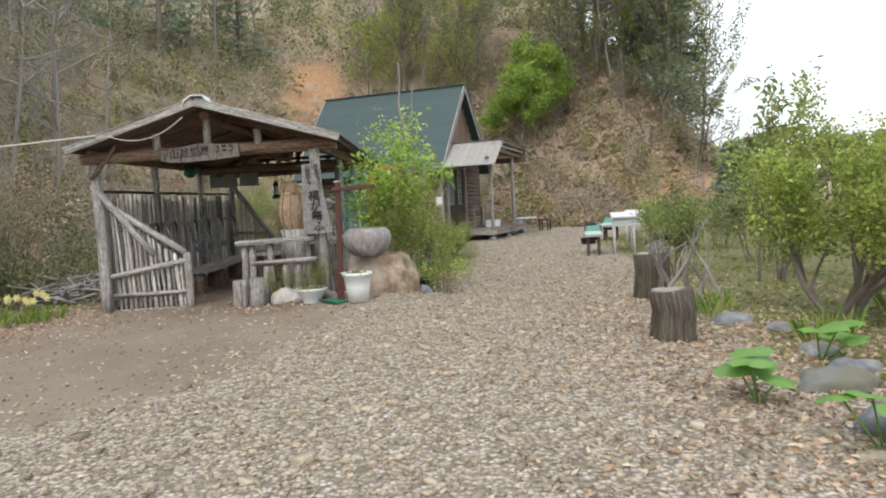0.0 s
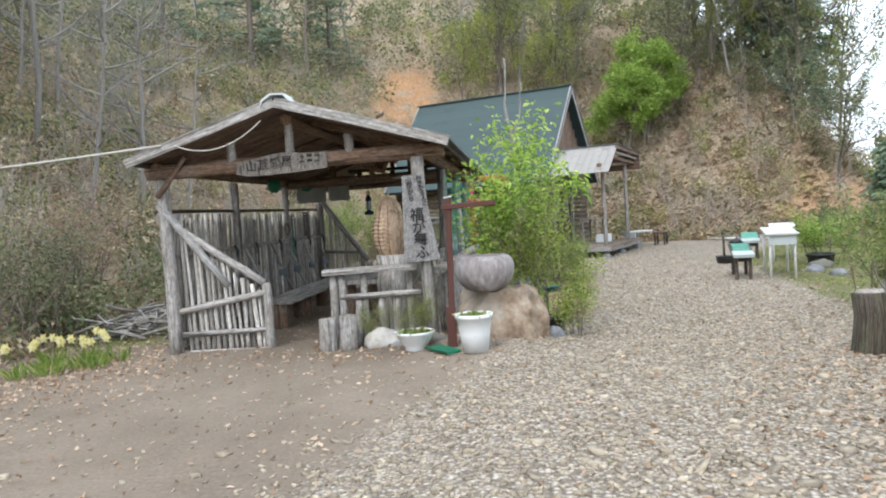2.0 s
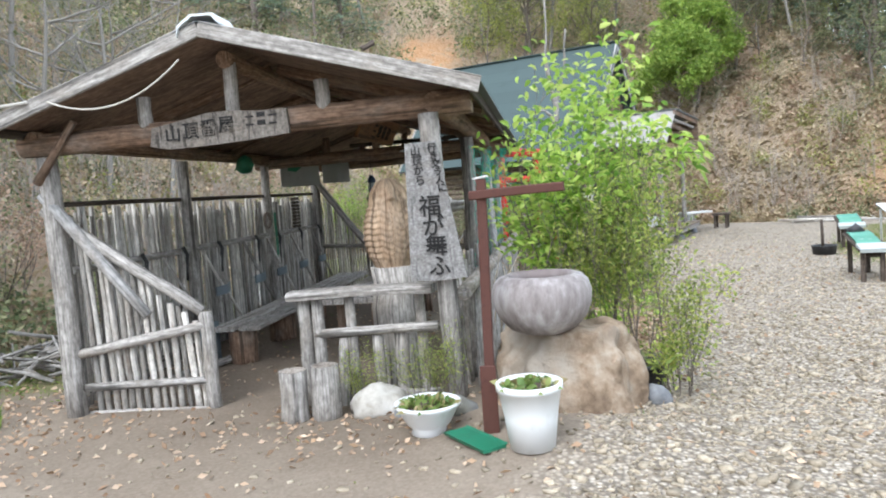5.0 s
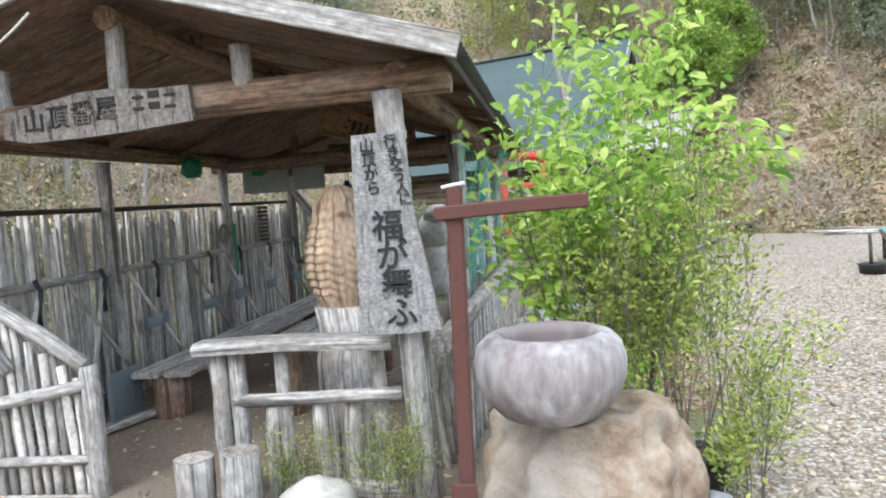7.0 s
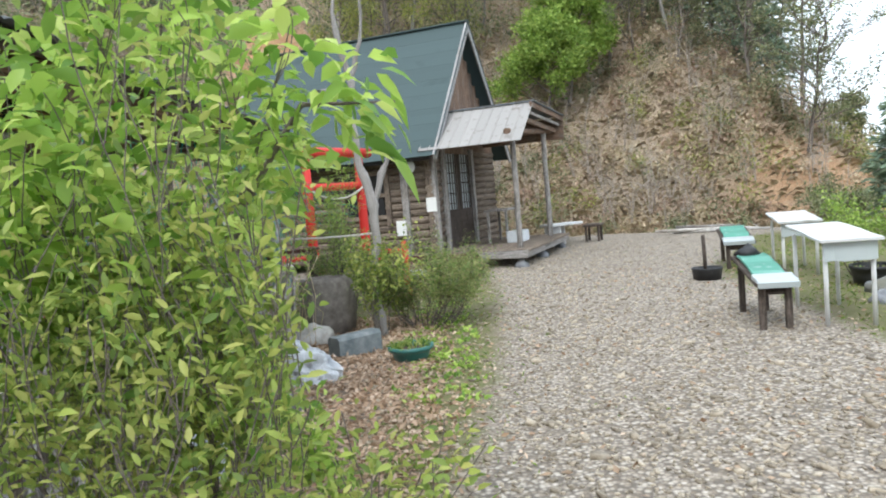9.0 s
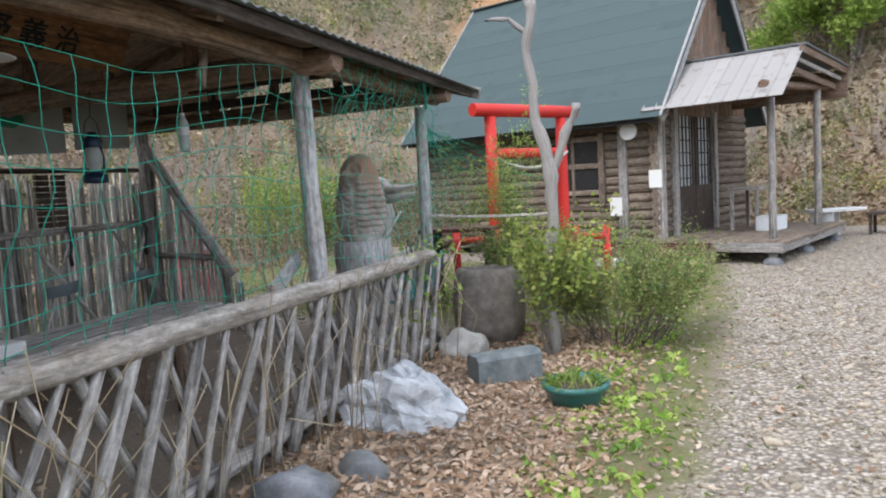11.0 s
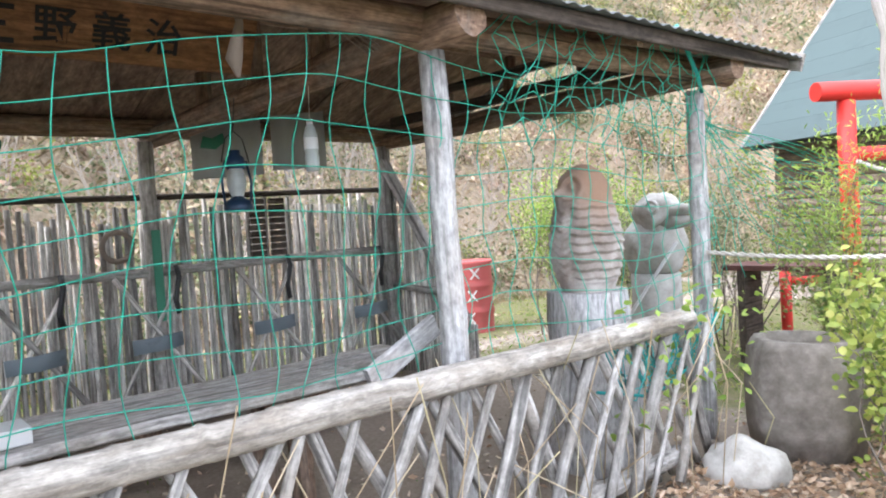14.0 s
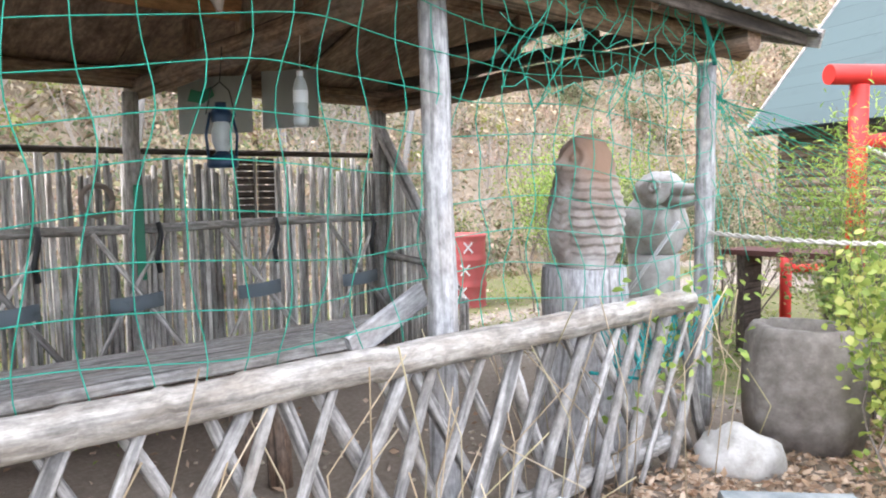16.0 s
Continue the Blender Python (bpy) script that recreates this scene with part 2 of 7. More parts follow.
M_TROUGH = stone("trough_stone", [(0.13, 0.11, 0.095), (0.21, 0.185, 0.16), (0.31, 0.28, 0.25)], 10, spots=(0.2, 0.18, 0.14))
M_SLATESTONE = stone("slate_block", [(0.1, 0.12, 0.125), (0.18, 0.2, 0.2), (0.27, 0.28, 0.27)], 8)
M_GRAVEL = stone("gravel_stone", [(0.2, 0.163, 0.115), (0.335, 0.283, 0.21), (0.46, 0.405, 0.32)], 16, 0.85, 0.3, vary=0.36, island=True)
M_OWLGREY = stone("weathered_carving", [(0.15, 0.12, 0.1), (0.33, 0.285, 0.255), (0.52, 0.49, 0.465)], 5, 0.9, 0.5, (0.27, 0.17, 0.115))
M_CREAM = stone("pale_carving", [(0.288, 0.266, 0.23), (0.432, 0.41, 0.374), (0.518, 0.504, 0.475)], 9)
M_LITTER = foliage("dry_leaves", [(0.25, 0.15, 0.088), (0.425, 0.3, 0.2), (0.575, 0.45, 0.338), (0.375, 0.25, 0.15)], 0.8, 0.1, 0.2)
M_LEAF = foliage("spring_leaves", [(0.14, 0.27, 0.045), (0.27, 0.42, 0.07), (0.44, 0.6, 0.12), (0.6, 0.68, 0.2)], 0.4, 0.5, 0.2)
M_FINELEAF = foliage("fine_leaves", [(0.13, 0.2, 0.045), (0.26, 0.34, 0.07), (0.4, 0.47, 0.105), (0.5, 0.5, 0.15)], 0.5, 0.45, 0.25)
M_AZALEA = foliage("azalea_leaves", [(0.098, 0.182, 0.049), (0.196, 0.28, 0.07), (0.308, 0.35, 0.112), (0.392, 0.308, 0.168)], 0.5, 0.35, 0.25)
M_OLIVE = foliage("shrub_leaves", [(0.092, 0.128, 0.06), (0.175, 0.205, 0.097), (0.265, 0.28, 0.143), (0.36, 0.335, 0.2)], 0.6, 0.35, 0.35)
M_FRESH = foliage("fresh_tree_leaves", [(0.16, 0.27, 0.05), (0.29, 0.41, 0.08), (0.43, 0.53, 0.13)], 0.5, 0.4, 0.25)
M_PINE = foliage("pine_needles", [(0.12, 0.185, 0.13), (0.21, 0.285, 0.195), (0.32, 0.39, 0.265)], 0.6, 0.2, 0.3)
M_YELLOWISH = foliage("young_leaves", [(0.24, 0.288, 0.06), (0.36, 0.396, 0.096), (0.432, 0.432, 0.144)], 0.6, 0.4, 0.3)
M_REDDISH = foliage("reddish_buds", [(0.3, 0.2, 0.14), (0.48, 0.33, 0.25), (0.42, 0.29, 0.2), (0.56, 0.42, 0.33)], 0.7, 0.3, 0.3)
M_STRAW = foliage("dry_grass", [(0.33, 0.245, 0.148), (0.48, 0.37, 0.238), (0.61, 0.51, 0.36), (0.38, 0.335, 0.175)], 0.8, 0.25, 0.3)
M_GRASS = foliage("green_grass", [(0.084, 0.168, 0.024), (0.18, 0.288, 0.048), (0.3, 0.384, 0.084), (0.408, 0.408, 0.144)], 0.55, 0.35, 0.3)
M_BIGLEAF = foliage("butterbur_leaf", [(0.16, 0.32, 0.07), (0.22, 0.4, 0.1)], 0.5, 0.35, 0.12)
M_YELLOW = foliage("daffodil_petal", [(0.75, 0.65, 0.15), (0.8, 0.75, 0.45)], 0.5, 0.4, 0.1)


def ground_material():
    """Worn yard: dirt, gravel, grass; the cover attribute says where each lies."""
    m, n, l, p = nodes_of("yard")
    c = coords(n, l, "Object", shift=False)
    at = n.new("ShaderNodeAttribute")
    at.attribute_name = "cover"
    sp = n.new("ShaderNodeSeparateColor")
    l.new(at.outputs["Color"], sp.inputs[0])
    big = noise_of(n, l, c, 0.7, 5)
    fine = noise_of(n, l, c, 38, 6, 0.7)
    mid = noise_of(n, l, c, 6, 5, 0.6)
    dirt = mixed(n, l, 0.45, ramp(n, l, big, [(0.14, 0.11, 0.08), (0.215, 0.172, 0.13), (0.295, 0.246, 0.192)]),
                 ramp(n, l, fine, [(0.11, 0.086, 0.065), (0.21, 0.17, 0.133), (0.32, 0.272, 0.225)]))
    vo = n.new("ShaderNodeTexVoronoi")
    vo.inputs["Scale"].default_value = 34
    l.new(c, vo.inputs["Vector"])
    sv = n.new("ShaderNodeSeparateColor")
    l.new(vo.outputs["Color"], sv.inputs[0])
    pebble = ramp(n, l, sv.outputs[0], [(0.2, 0.163, 0.122), (0.32, 0.272, 0.213), (0.42, 0.368, 0.3), (0.52, 0.468, 0.395)], 0, 1)
    gap = n.new("ShaderNodeMapRange")
    gap.inputs["From Min"].default_value, gap.inputs["From Max"].default_value = 0.3, 0.75
    l.new(vo.outputs["Distance"], gap.inputs[0])
    pebble = mixed(n, l, gap.outputs[0], pebble, (0.15, 0.128, 0.105))
    turf = ramp(n, l, mixed(n, l, 0.5, mid, fine), [(0.16, 0.125, 0.085), (0.17, 0.15, 0.08), (0.115, 0.125, 0.045), (0.24, 0.205, 0.125)], 0.32, 0.68)

    def edge(sock):
        ad = n.new("ShaderNodeMath")
        ad.operation = "ADD"
        l.new(sock, ad.inputs[0])
        l.new(mid, ad.inputs[1])
        mr = n.new("ShaderNodeMapRange")
        mr.inputs["From Min"].default_value, mr.inputs["From Max"].default_value = 0.8, 1.2
        l.new(ad.outputs[0], mr.inputs[0])
        return mr.outputs[0]

    col = mixed(n, l, edge(sp.outputs[0]), dirt, pebble)
    col = mixed(n, l, edge(sp.outputs[1]), col, turf)
    l.new(col, p.inputs["Base Color"])
    p.inputs["Roughness"].default_value = 0.92
    p.inputs["Specular IOR Level"].default_value = 0.2
    hm = mixed(n, l, edge(sp.outputs[0]), fine, vo.outputs["Distance"])
    bumped(n, l, p, hm, 0.55, 0.015)
    return m


def hill_material():
    """Dry grass and leaf litter on a bank, with bare orange earth where the cover's blue is high."""
    m, n, l, p = nodes_of("hillside")
    c = coords(n, l, "Object", shift=False)
    at = n.new("ShaderNodeAttribute")
    at.attribute_name = "cover"
    sp = n.new("ShaderNodeSeparateColor")
    l.new(at.outputs["Color"], sp.inputs[0])
    big = noise_of(n, l, c, 0.35, 6, 0.62)
    fine = noise_of(n, l, c, 9, 8, 0.72)
    col = mixed(n, l, 0.5, ramp(n, l, big, [(0.22, 0.19, 0.115), (0.36, 0.285, 0.2), (0.44, 0.335, 0.245), (0.31, 0.28, 0.16)]),
                ramp(n, l, fine, [(0.12, 0.1, 0.07), (0.35, 0.28, 0.2), (0.58, 0.48, 0.36)], 0.3, 0.7))
    earth = ramp(n, l, fine, [(0.26, 0.13, 0.06), (0.45, 0.26, 0.135), (0.58, 0.4, 0.25)], 0.28, 0.72)
    ad = n.new("ShaderNodeMath")
    ad.operation = "MULTIPLY"
    l.new(sp.outputs[2], ad.inputs[0])
    mr = n.new("ShaderNodeMapRange")
    mr.inputs["From Min"].default_value, mr.inputs["From Max"].default_value = 0.3, 0.5
    l.new(noise_of(n, l, c, 1.6, 5), mr.inputs[0])
    l.new(mr.outputs[0], ad.inputs[1])
    l.new(mixed(n, l, ad.outputs[0], col, earth), p.inputs["Base Color"])
    p.inputs["Roughness"].default_value = 0.95
    p.inputs["Specular IOR Level"].default_value = 0.15
    bumped(n, l, p, fine, 0.9, 0.12)
    return m


M_YARD, M_HILL = ground_material(), hill_material()

# ---- mesh helpers ----


class Geo:
    """Collects vertices, faces and UVs (in metres) of one mesh."""

    def __init__(self):
        self.v, self.f, self.uv, self.s = [], [], [], []

    def add(self, verts, faces, uvs=None, smooth=True):
        k = len(self.v)
        self.v.extend([tuple(p) for p in verts])
        for i, fc in enumerate(faces):
            self.f.append(tuple(a + k for a in fc))
            self.s.append(smooth if isinstance(smooth, bool) else smooth[i])
            self.uv.extend(uvs[i] if uvs else [(verts[a][0] + verts[a][1], verts[a][2]) for a in fc])

    def mesh(self, name, mat, offset=(0, 0, 0)):
        me = bpy.data.meshes.new(name)
        me.from_pydata([(a - offset[0], b - offset[1], c - offset[2]) for a, b, c in self.v], [], self.f)
        me.uv_layers.new(name="uv").data.foreach_set("uv", [x for q in self.uv for x in q])
        me.polygons.foreach_set("use_smooth", self.s)
        me.materials.append(mat)
        me.update()
        return me


def thing(name, at, label, category, group="", kind=""):
    ob = new(name)
    ob.empty_display_size = 0.05
    ob.location = at
    return tagged(ob, label, category, group, kind)


def base_of(ob):
    while ob.parent:
        ob = ob.parent
    return tuple(ob.location)


def part(name, g, mat, parent, label=""):
    """Links what g holds, in world places, as one mesh under a thing or a part."""
    ob = new(name, g.mesh(name, mat, base_of(parent)))
    ob.parent = parent
    if label:
        ob["label"] = label
    return ob


def single(name, g, mat, at, label, category, group="", kind=""):
    """A thing that is one mesh."""
    ob = new(name, g.mesh(name, mat, at))
    ob.location = at
    return tagged(ob, label, category, group, kind)


def circle(seg, r=1.0, jag=0.0, rng=random):
    return [(math.cos(2 * math.pi * i / seg) * r * (1 + jag * rng.uniform(-1, 1)), math.sin(2 * math.pi * i / seg) * r * (1 + jag * rng.uniform(-1, 1))) for i in range(seg)]


def slab(w, t, c=0.006):
    """A rectangle's outline with its corners cut."""
    a, b = w / 2, t / 2
    c = min(c, a * 0.45, b * 0.45)
    return [(-a + c, -b), (a - c, -b), (a, -b + c), (a, b - c), (a - c, b), (-a + c, b), (-a, b - c), (-a, -b + c)]


def sweep(g, path, sec, scales=None, side=None, wob=0.0, rng=random, smooth=True, cap=True):
    """Draws the outline sec along the path; side is the way its x points."""
    path = [Vector(p) for p in path]
    n, k = len(path), len(sec)
    verts, run, acc = [], [0.0], [0.0]
    for i in range(1, n):
        run.append(run[-1] + (path[i] - path[i - 1]).length)
    for i in range(k):
        a, b = sec[i], sec[(i + 1) % k]
        acc.append(acc[-1] + math.hypot(a[0] - b[0], a[1] - b[1]))
    ref = Vector(side) if side is not None else None
    u0 = rng.uniform(0, 9)
    for i, p in enumerate(path):
        t = (path[min(i + 1, n - 1)] - path[max(i - 1, 0)]).normalized()
        if ref is None:
            ref = Vector((1, 0, 0)) if abs(t.x) < 0.8 else Vector((0, 0, 1))
        a = (ref - t * ref.dot(t)).normalized()
        b = t.cross(a)
        s = scales[i] if scales else 1.0
        dx, dy = (rng.uniform(-wob, wob), rng.uniform(-wob, wob)) if wob else (0, 0)
        for x, y in sec:
            verts.append(p + a * (x * s + dx) + b * (y * s + dy))
    faces, uvs, sm = [], [], []
    for i in range(n - 1):
        for j in range(k):
            j2 = (j + 1) % k
            faces.append((i * k + j, i * k + j2, (i + 1) * k + j2, (i + 1) * k + j))
            uvs.append([(u0 + acc[j], run[i]), (u0 + acc[j + 1], run[i]), (u0 + acc[j + 1], run[i + 1]), (u0 + acc[j], run[i + 1])])
            sm.append(smooth)
    if cap:
        for i, rev in ((0, True), (n - 1, False)):
            fc = [i * k + j for j in range(k)]
            uvc = [(u0 + q[0] * 1.3, q[1] * 6) for q in sec]
            faces.append(tuple(fc[::-1]) if rev else tuple(fc))
            uvs.append(uvc[::-1] if rev else uvc)
            sm.append(False)
    g.add(verts, faces, uvs, sm)


def log(g, p0, p1, r0, r1=None, seg=10, rings=5, wob=0.05, jag=0.05, rng=random):
    """A rough round timber from p0 to p1."""
    r1 = r0 if r1 is None else r1
    p0, p1 = Vector(p0), Vector(p1)
    path = [p0.lerp(p1, i / (rings - 1)) for i in range(rings)]
    sec = circle(seg, 1.0, jag, rng)
    r = [(r0 + (r1 - r0) * i / (rings - 1)) * rng.uniform(1 - jag, 1 + jag) for i in range(rings)]
    sec = [(x * r0, y * r0) for x, y in sec]
    sweep(g, path, sec, [q / r0 for q in r], None, wob * r0, rng)


def board(g, p0, p1, w, t, side, rings=2, wob=0.0, c=0.006, rng=random, scales=None):
    """A sawn board from p0 to p1; its width w lies along side."""
    p0, p1 = Vector(p0), Vector(p1)
    path = [p0.lerp(p1, i / (rings - 1)) for i in range(rings)]
    sweep(g, path, slab(w, t, c), scales, side, wob, rng, False)


def box(g, x0, y0, z0, x1, y1, z1, c=0.008):
    board(g, ((x0 + x1) / 2, y0, (z0 + z1) / 2), ((x0 + x1) / 2, y1, (z0 + z1) / 2), x1 - x0, z1 - z0, (1, 0, 0), c=c)


def lathe(g, at, prof, seg=24, jag=0.0, rng=random, squash=1.0):
    """Turns the profile of (radius, height) round a vertical through at."""
    k = len(prof)
    ph = [rng.uniform(-jag, jag) for _ in range(seg)]
    verts, faces, uvs = [], [], []
    run = [0.0]
    for i in range(1, k):
        run.append(run[-1] + math.hypot(prof[i][0] - prof[i - 1][0], prof[i][1] - prof[i - 1][1]))
    for r, z in prof:
        for j in range(seg):
            a = 2 * math.pi * j / seg
            rr = r * (1 + ph[j])
            verts.append((at[0] + rr * math.cos(a), at[1] + rr * math.sin(a) * squash, at[2] + z))
    for i in range(k - 1):
        for j in range(seg):
            j2 = (j + 1) % seg
            faces.append((i * seg + j, i * seg + j2, (i + 1) * seg + j2, (i + 1) * seg + j))
            w = 2 * math.pi * 0.2 / seg
            uvs.append([(j * w, run[i]), ((j + 1) * w, run[i]), ((j + 1) * w, run[i + 1]), (j * w, run[i + 1])])
    g.add(verts, faces, uvs, True)


def cord(g, pts, r, seg=5, side=None):
    sweep(g, pts, circle(seg, r), None, side)


def sag(p0, p1, drop, n=10):
    p0, p1 = Vector(p0), Vector(p1)
    return [p0.lerp(p1, i / n) + Vector((0, 0, -drop * 4 * (i / n) * (1 - i / n))) for i in range(n + 1)]


def rock(g, at, size, seed, rough=0.28, sub=3, flat=0.25):
    """A weathered stone, cut level where it sits."""
    bm = bmesh.new()
    bmesh.ops.create_icosphere(bm, subdivisions=sub, radius=1.0)
    off = Vector((seed * 7.3, seed * 3.1, seed * 1.7))
    verts = []
    for v in bm.verts:
        d = v.co.normalized()
        k = 1 + rough * noise.noise(d * 1.3 + off) * 1.4 + rough * 0.5 * noise.noise(d * 3.1 + off) + rough * 0.22 * noise.noise(d * 7 + off)
        q = d * k
        q.z = max(q.z, -flat)
        verts.append((at[0] + q.x * size[0], at[1] + q.y * size[1], at[2] + (q.z + flat * 0.6) * size[2]))
    faces = [tuple(v.index for v in f.verts) for f in bm.faces]
    bm.free()
    g.add(verts, faces, None, True)


def leaves_mesh(name, P, D, L, W, mat, offset=(0, 0, 0), rich=False, droop=0.25, seed=3):
    """One mesh of leaves: roots P, ways D, lengths L and widths W."""
    rg = np.random.default_rng(seed)
    P, D = np.asarray(P, float) - np.array(offset), np.asarray(D, float)
    D = D / (np.linalg.norm(D, axis=1, keepdims=True) + 1e-9)
    n = len(P)
    R = rg.normal(size=(n, 3))
    S = np.cross(D, R)
    S /= np.linalg.norm(S, axis=1, keepdims=True) + 1e-9
    N = np.cross(S, D)
    N *= np.where(N[:, 2:] < 0, -1, 1)
    L, W = np.asarray(L, float).reshape(-1, 1), np.asarray(W, float).reshape(-1, 1)
    down = np.array([0, 0, -1.0]) * L * droop
    if rich:
        rows = []
        for s, w in ((0.3, 0.5), (0.65, 0.42)):
            mid = P + D * L * s + down * s * s
            rows += [mid - S * W * w + N * W * 0.14, mid, mid + S * W * w + N * W * 0.14]
        V = np.stack([P, *rows, P + D * L + down], 1).reshape(-1, 3)
        F = [(0, 2, 1), (0, 3, 2), (1, 2, 5, 4), (2, 3, 6, 5), (4, 5, 7), (5, 6, 7)]
        k = 8
    else:
        mid = P + D * L * 0.45 + down * 0.2
        V = np.stack([P, mid - S * W * 0.5 + N * W * 0.15, P + D * L + down, mid + S * W * 0.5 + N * W * 0.15], 1).reshape(-1, 3)
        F = [(0, 2, 1), (0, 3, 2)]
        k = 4
    me = bpy.data.meshes.new(name)
    lens = [len(f) for f in F]
    idx = (np.concatenate([np.array(f) for f in F])[None, :] + (np.arange(n) * k)[:, None]).ravel()
    nl = np.tile(np.array(lens), n)
    me.vertices.add(len(V))
    me.vertices.foreach_set("co", V.ravel())
    me.loops.add(len(idx))
    me.loops.foreach_set("vertex_index", idx.astype(np.int32))
    me.polygons.add(len(nl))
    me.polygons.foreach_set("loop_start", np.concatenate([[0], np.cumsum(nl)[:-1]]).astype(np.int32))
    me.polygons.foreach_set("loop_total", nl.astype(np.int32))
    me.materials.append(mat)
    me.update(calc_edges=True)
    return me


def leaf_part(name, P, D, L, W, mat, parent, label="", **kw):
    ob = new(name, leaves_mesh(name, P, D, L, W, mat, base_of(parent), **kw))
    ob.parent = parent
    if label:
        ob["label"] = label
    return ob


def grow(rng, p, d, length, r, depth, out, tips, bend=0.25, split=(2, 3), shrink=0.68, lift=0.1, spread=0.6):
    """Branches that fork on; out takes (path, radii), tips takes (place, way)."""
    n = 5
    path, dd = [Vector(p)], Vector(d).normalized()
    for _ in range(n):
        dd = (dd + Vector((rng.uniform(-bend, bend), rng.uniform(-bend, bend), rng.uniform(-bend, bend) + lift)) * 0.6).normalized()
        path.append(path[-1] + dd * length / n)
    out.append((path, [r * (1 - 0.5 * i / n) for i in range(n + 1)]))
    if depth <= 1:
        for q in path[1:]:
            tips.append((q, dd.copy()))
    if depth == 0:
        return
    for _ in range(rng.randint(*split)):
        k = rng.randint(2, n)
        nd = (dd + Vector((rng.uniform(-1, 1), rng.uniform(-1, 1), rng.uniform(-0.5, 0.9))) * spread).normalized()
        grow(rng, path[k], nd, length * shrink * rng.uniform(0.75, 1.2), r * 0.55 * (1.15 - 0.1 * k), depth - 1, out, tips, bend, split, shrink, lift, spread)


def limbs(g, out, seg=6, small=4):
    for path, rad in out:
        s = seg if rad[0] > 0.02 else small
        sweep(g, path, circle(s, 1.0), [max(q, 0.0016) for q in rad], None, 0, random, True, False)


def writing(name, body, size, m, mat, parent=None, squeeze=1.0, thick=0.003):
    """Raised lettering with the built-in font, turned into a mesh."""
    cu = bpy.data.curves.new(name, "FONT")
    cu.body, cu.size, cu.extrude, cu.align_x, cu.align_y = body, size, thick, "CENTER", "CENTER"
    cu.offset = size * 0.012
    cu.resolution_u = 3
    tmp = new(name + "_text", cu)
    me = bpy.data.meshes.new_from_object(tmp.evaluated_get(bpy.context.evaluated_depsgraph_get()))
    bpy.data.objects.remove(tmp)
    me.transform(Matrix.Diagonal((squeeze, 1, 1, 1)))
    me.materials.clear()
    me.materials.append(mat)
    me.name = name
    ob = new(name, me)
    ob.parent = parent
    off = Matrix.Translation([-q for q in base_of(parent)]) if parent else Matrix()
    ob.matrix_basis = off @ m
    return ob

# ---- ground: one sheet, yard and hillside ----
FOOT = [(-12, -60), (-9, -8), (-7.8, 2), (-7.0, 9), (-6.7, 13), (-6.8, 17), (-7.2, 21), (-6.4, 25), (-4, 27.6), (1, 28.6), (4, 27.6), (6, 26.2), (8, 25), (11, 25), (15, 28), (22, 36), (60, 60)]
YARD = FOOT + [(400, 60), (400, -400), (-12, -400)]


def inside(px, py, poly):
    hit = np.zeros(px.shape, bool)
    for (xa, ya), (xb, yb) in zip(poly, poly[1:] + poly[:1]):
        c = ((ya > py) != (yb > py)) & (px < (xb - xa) * (py - ya) / (yb - ya + 1e-12) + xa)
        hit ^= c
    return hit


def bank_depth(px, py):
    """How far a place lies behind the foot of the hill; under nothing in the yard."""
    best = np.full(px.shape, 1e9)
    for (xa, ya), (xb, yb) in zip(FOOT, FOOT[1:]):
        t = np.clip(((px - xa) * (xb - xa) + (py - ya) * (yb - ya)) / ((xb - xa) ** 2 + (yb - ya) ** 2), 0, 1)
        best = np.minimum(best, np.hypot(px - xa - t * (xb - xa), py - ya - t * (yb - ya)))
    return np.where(inside(px, py, YARD), -best, best)


def wave(px, py, s, k):
    return np.sin(px * s + k) * np.cos(py * s * 1.13 - k * 2.1) * 0.6 + np.sin((px + py * 0.7) * s * 1.9 + k * 3) * 0.4


def smoothed(x):
    x = np.clip(x, 0, 1)
    return x * x * (3 - 2 * x)


def height(px, py):
    px, py = np.asarray(px, float), np.asarray(py, float)
    z = 0.2 + 0.16 * np.exp(-((px + 1.0) / 0.9) ** 2 - ((py - 10.1) / 1.0) ** 2) + 0.05 * np.clip((py - 12) / 10, 0, 1)
    z = z - 0.12 * np.exp(-((px + 0.1) / 1.7) ** 2) * smoothed((py - 12) / 2.5) * (1 - smoothed((py - 17) / 3))
    z = z + 0.09 * np.exp(-((px + 0.3) / 1.6) ** 2 - ((py - 7.2) / 2.2) ** 2) - 0.17 * smoothed((5.0 - py) / 4.5)
    z = z - 0.09 * np.exp(-((px - 0.7) / 0.9) ** 2 - ((py - 11.2) / 1.5) ** 2)
    z = z + 0.012 * wave(px, py, 1.7, 0.4) + 0.006 * wave(px, py, 5.3, 1.9)
    d = bank_depth(px, py)
    dd = np.clip(d, 0, None)
    rise = np.where(dd < 7, dd * dd / (dd + 1.2) * 1.06, (49 / 8.2) * 1.06 + (dd - 7) * 0.62)
    rise = np.minimum(rise, 34)
    fade = 1 - np.clip((px - 8.5) / 8, 0, 1) * 0.93
    left = 0.75 + 0.25 * np.clip((py - 2) / 16, 0, 1)
    rough = (0.35 * wave(px, py, 0.55, 2.2) + 0.22 * wave(px, py, 1.3, 0.9) + 0.1 * wave(px, py, 3.1, 4)) * np.clip(dd / 3, 0, 1)
    return z + rise * fade * left + rough


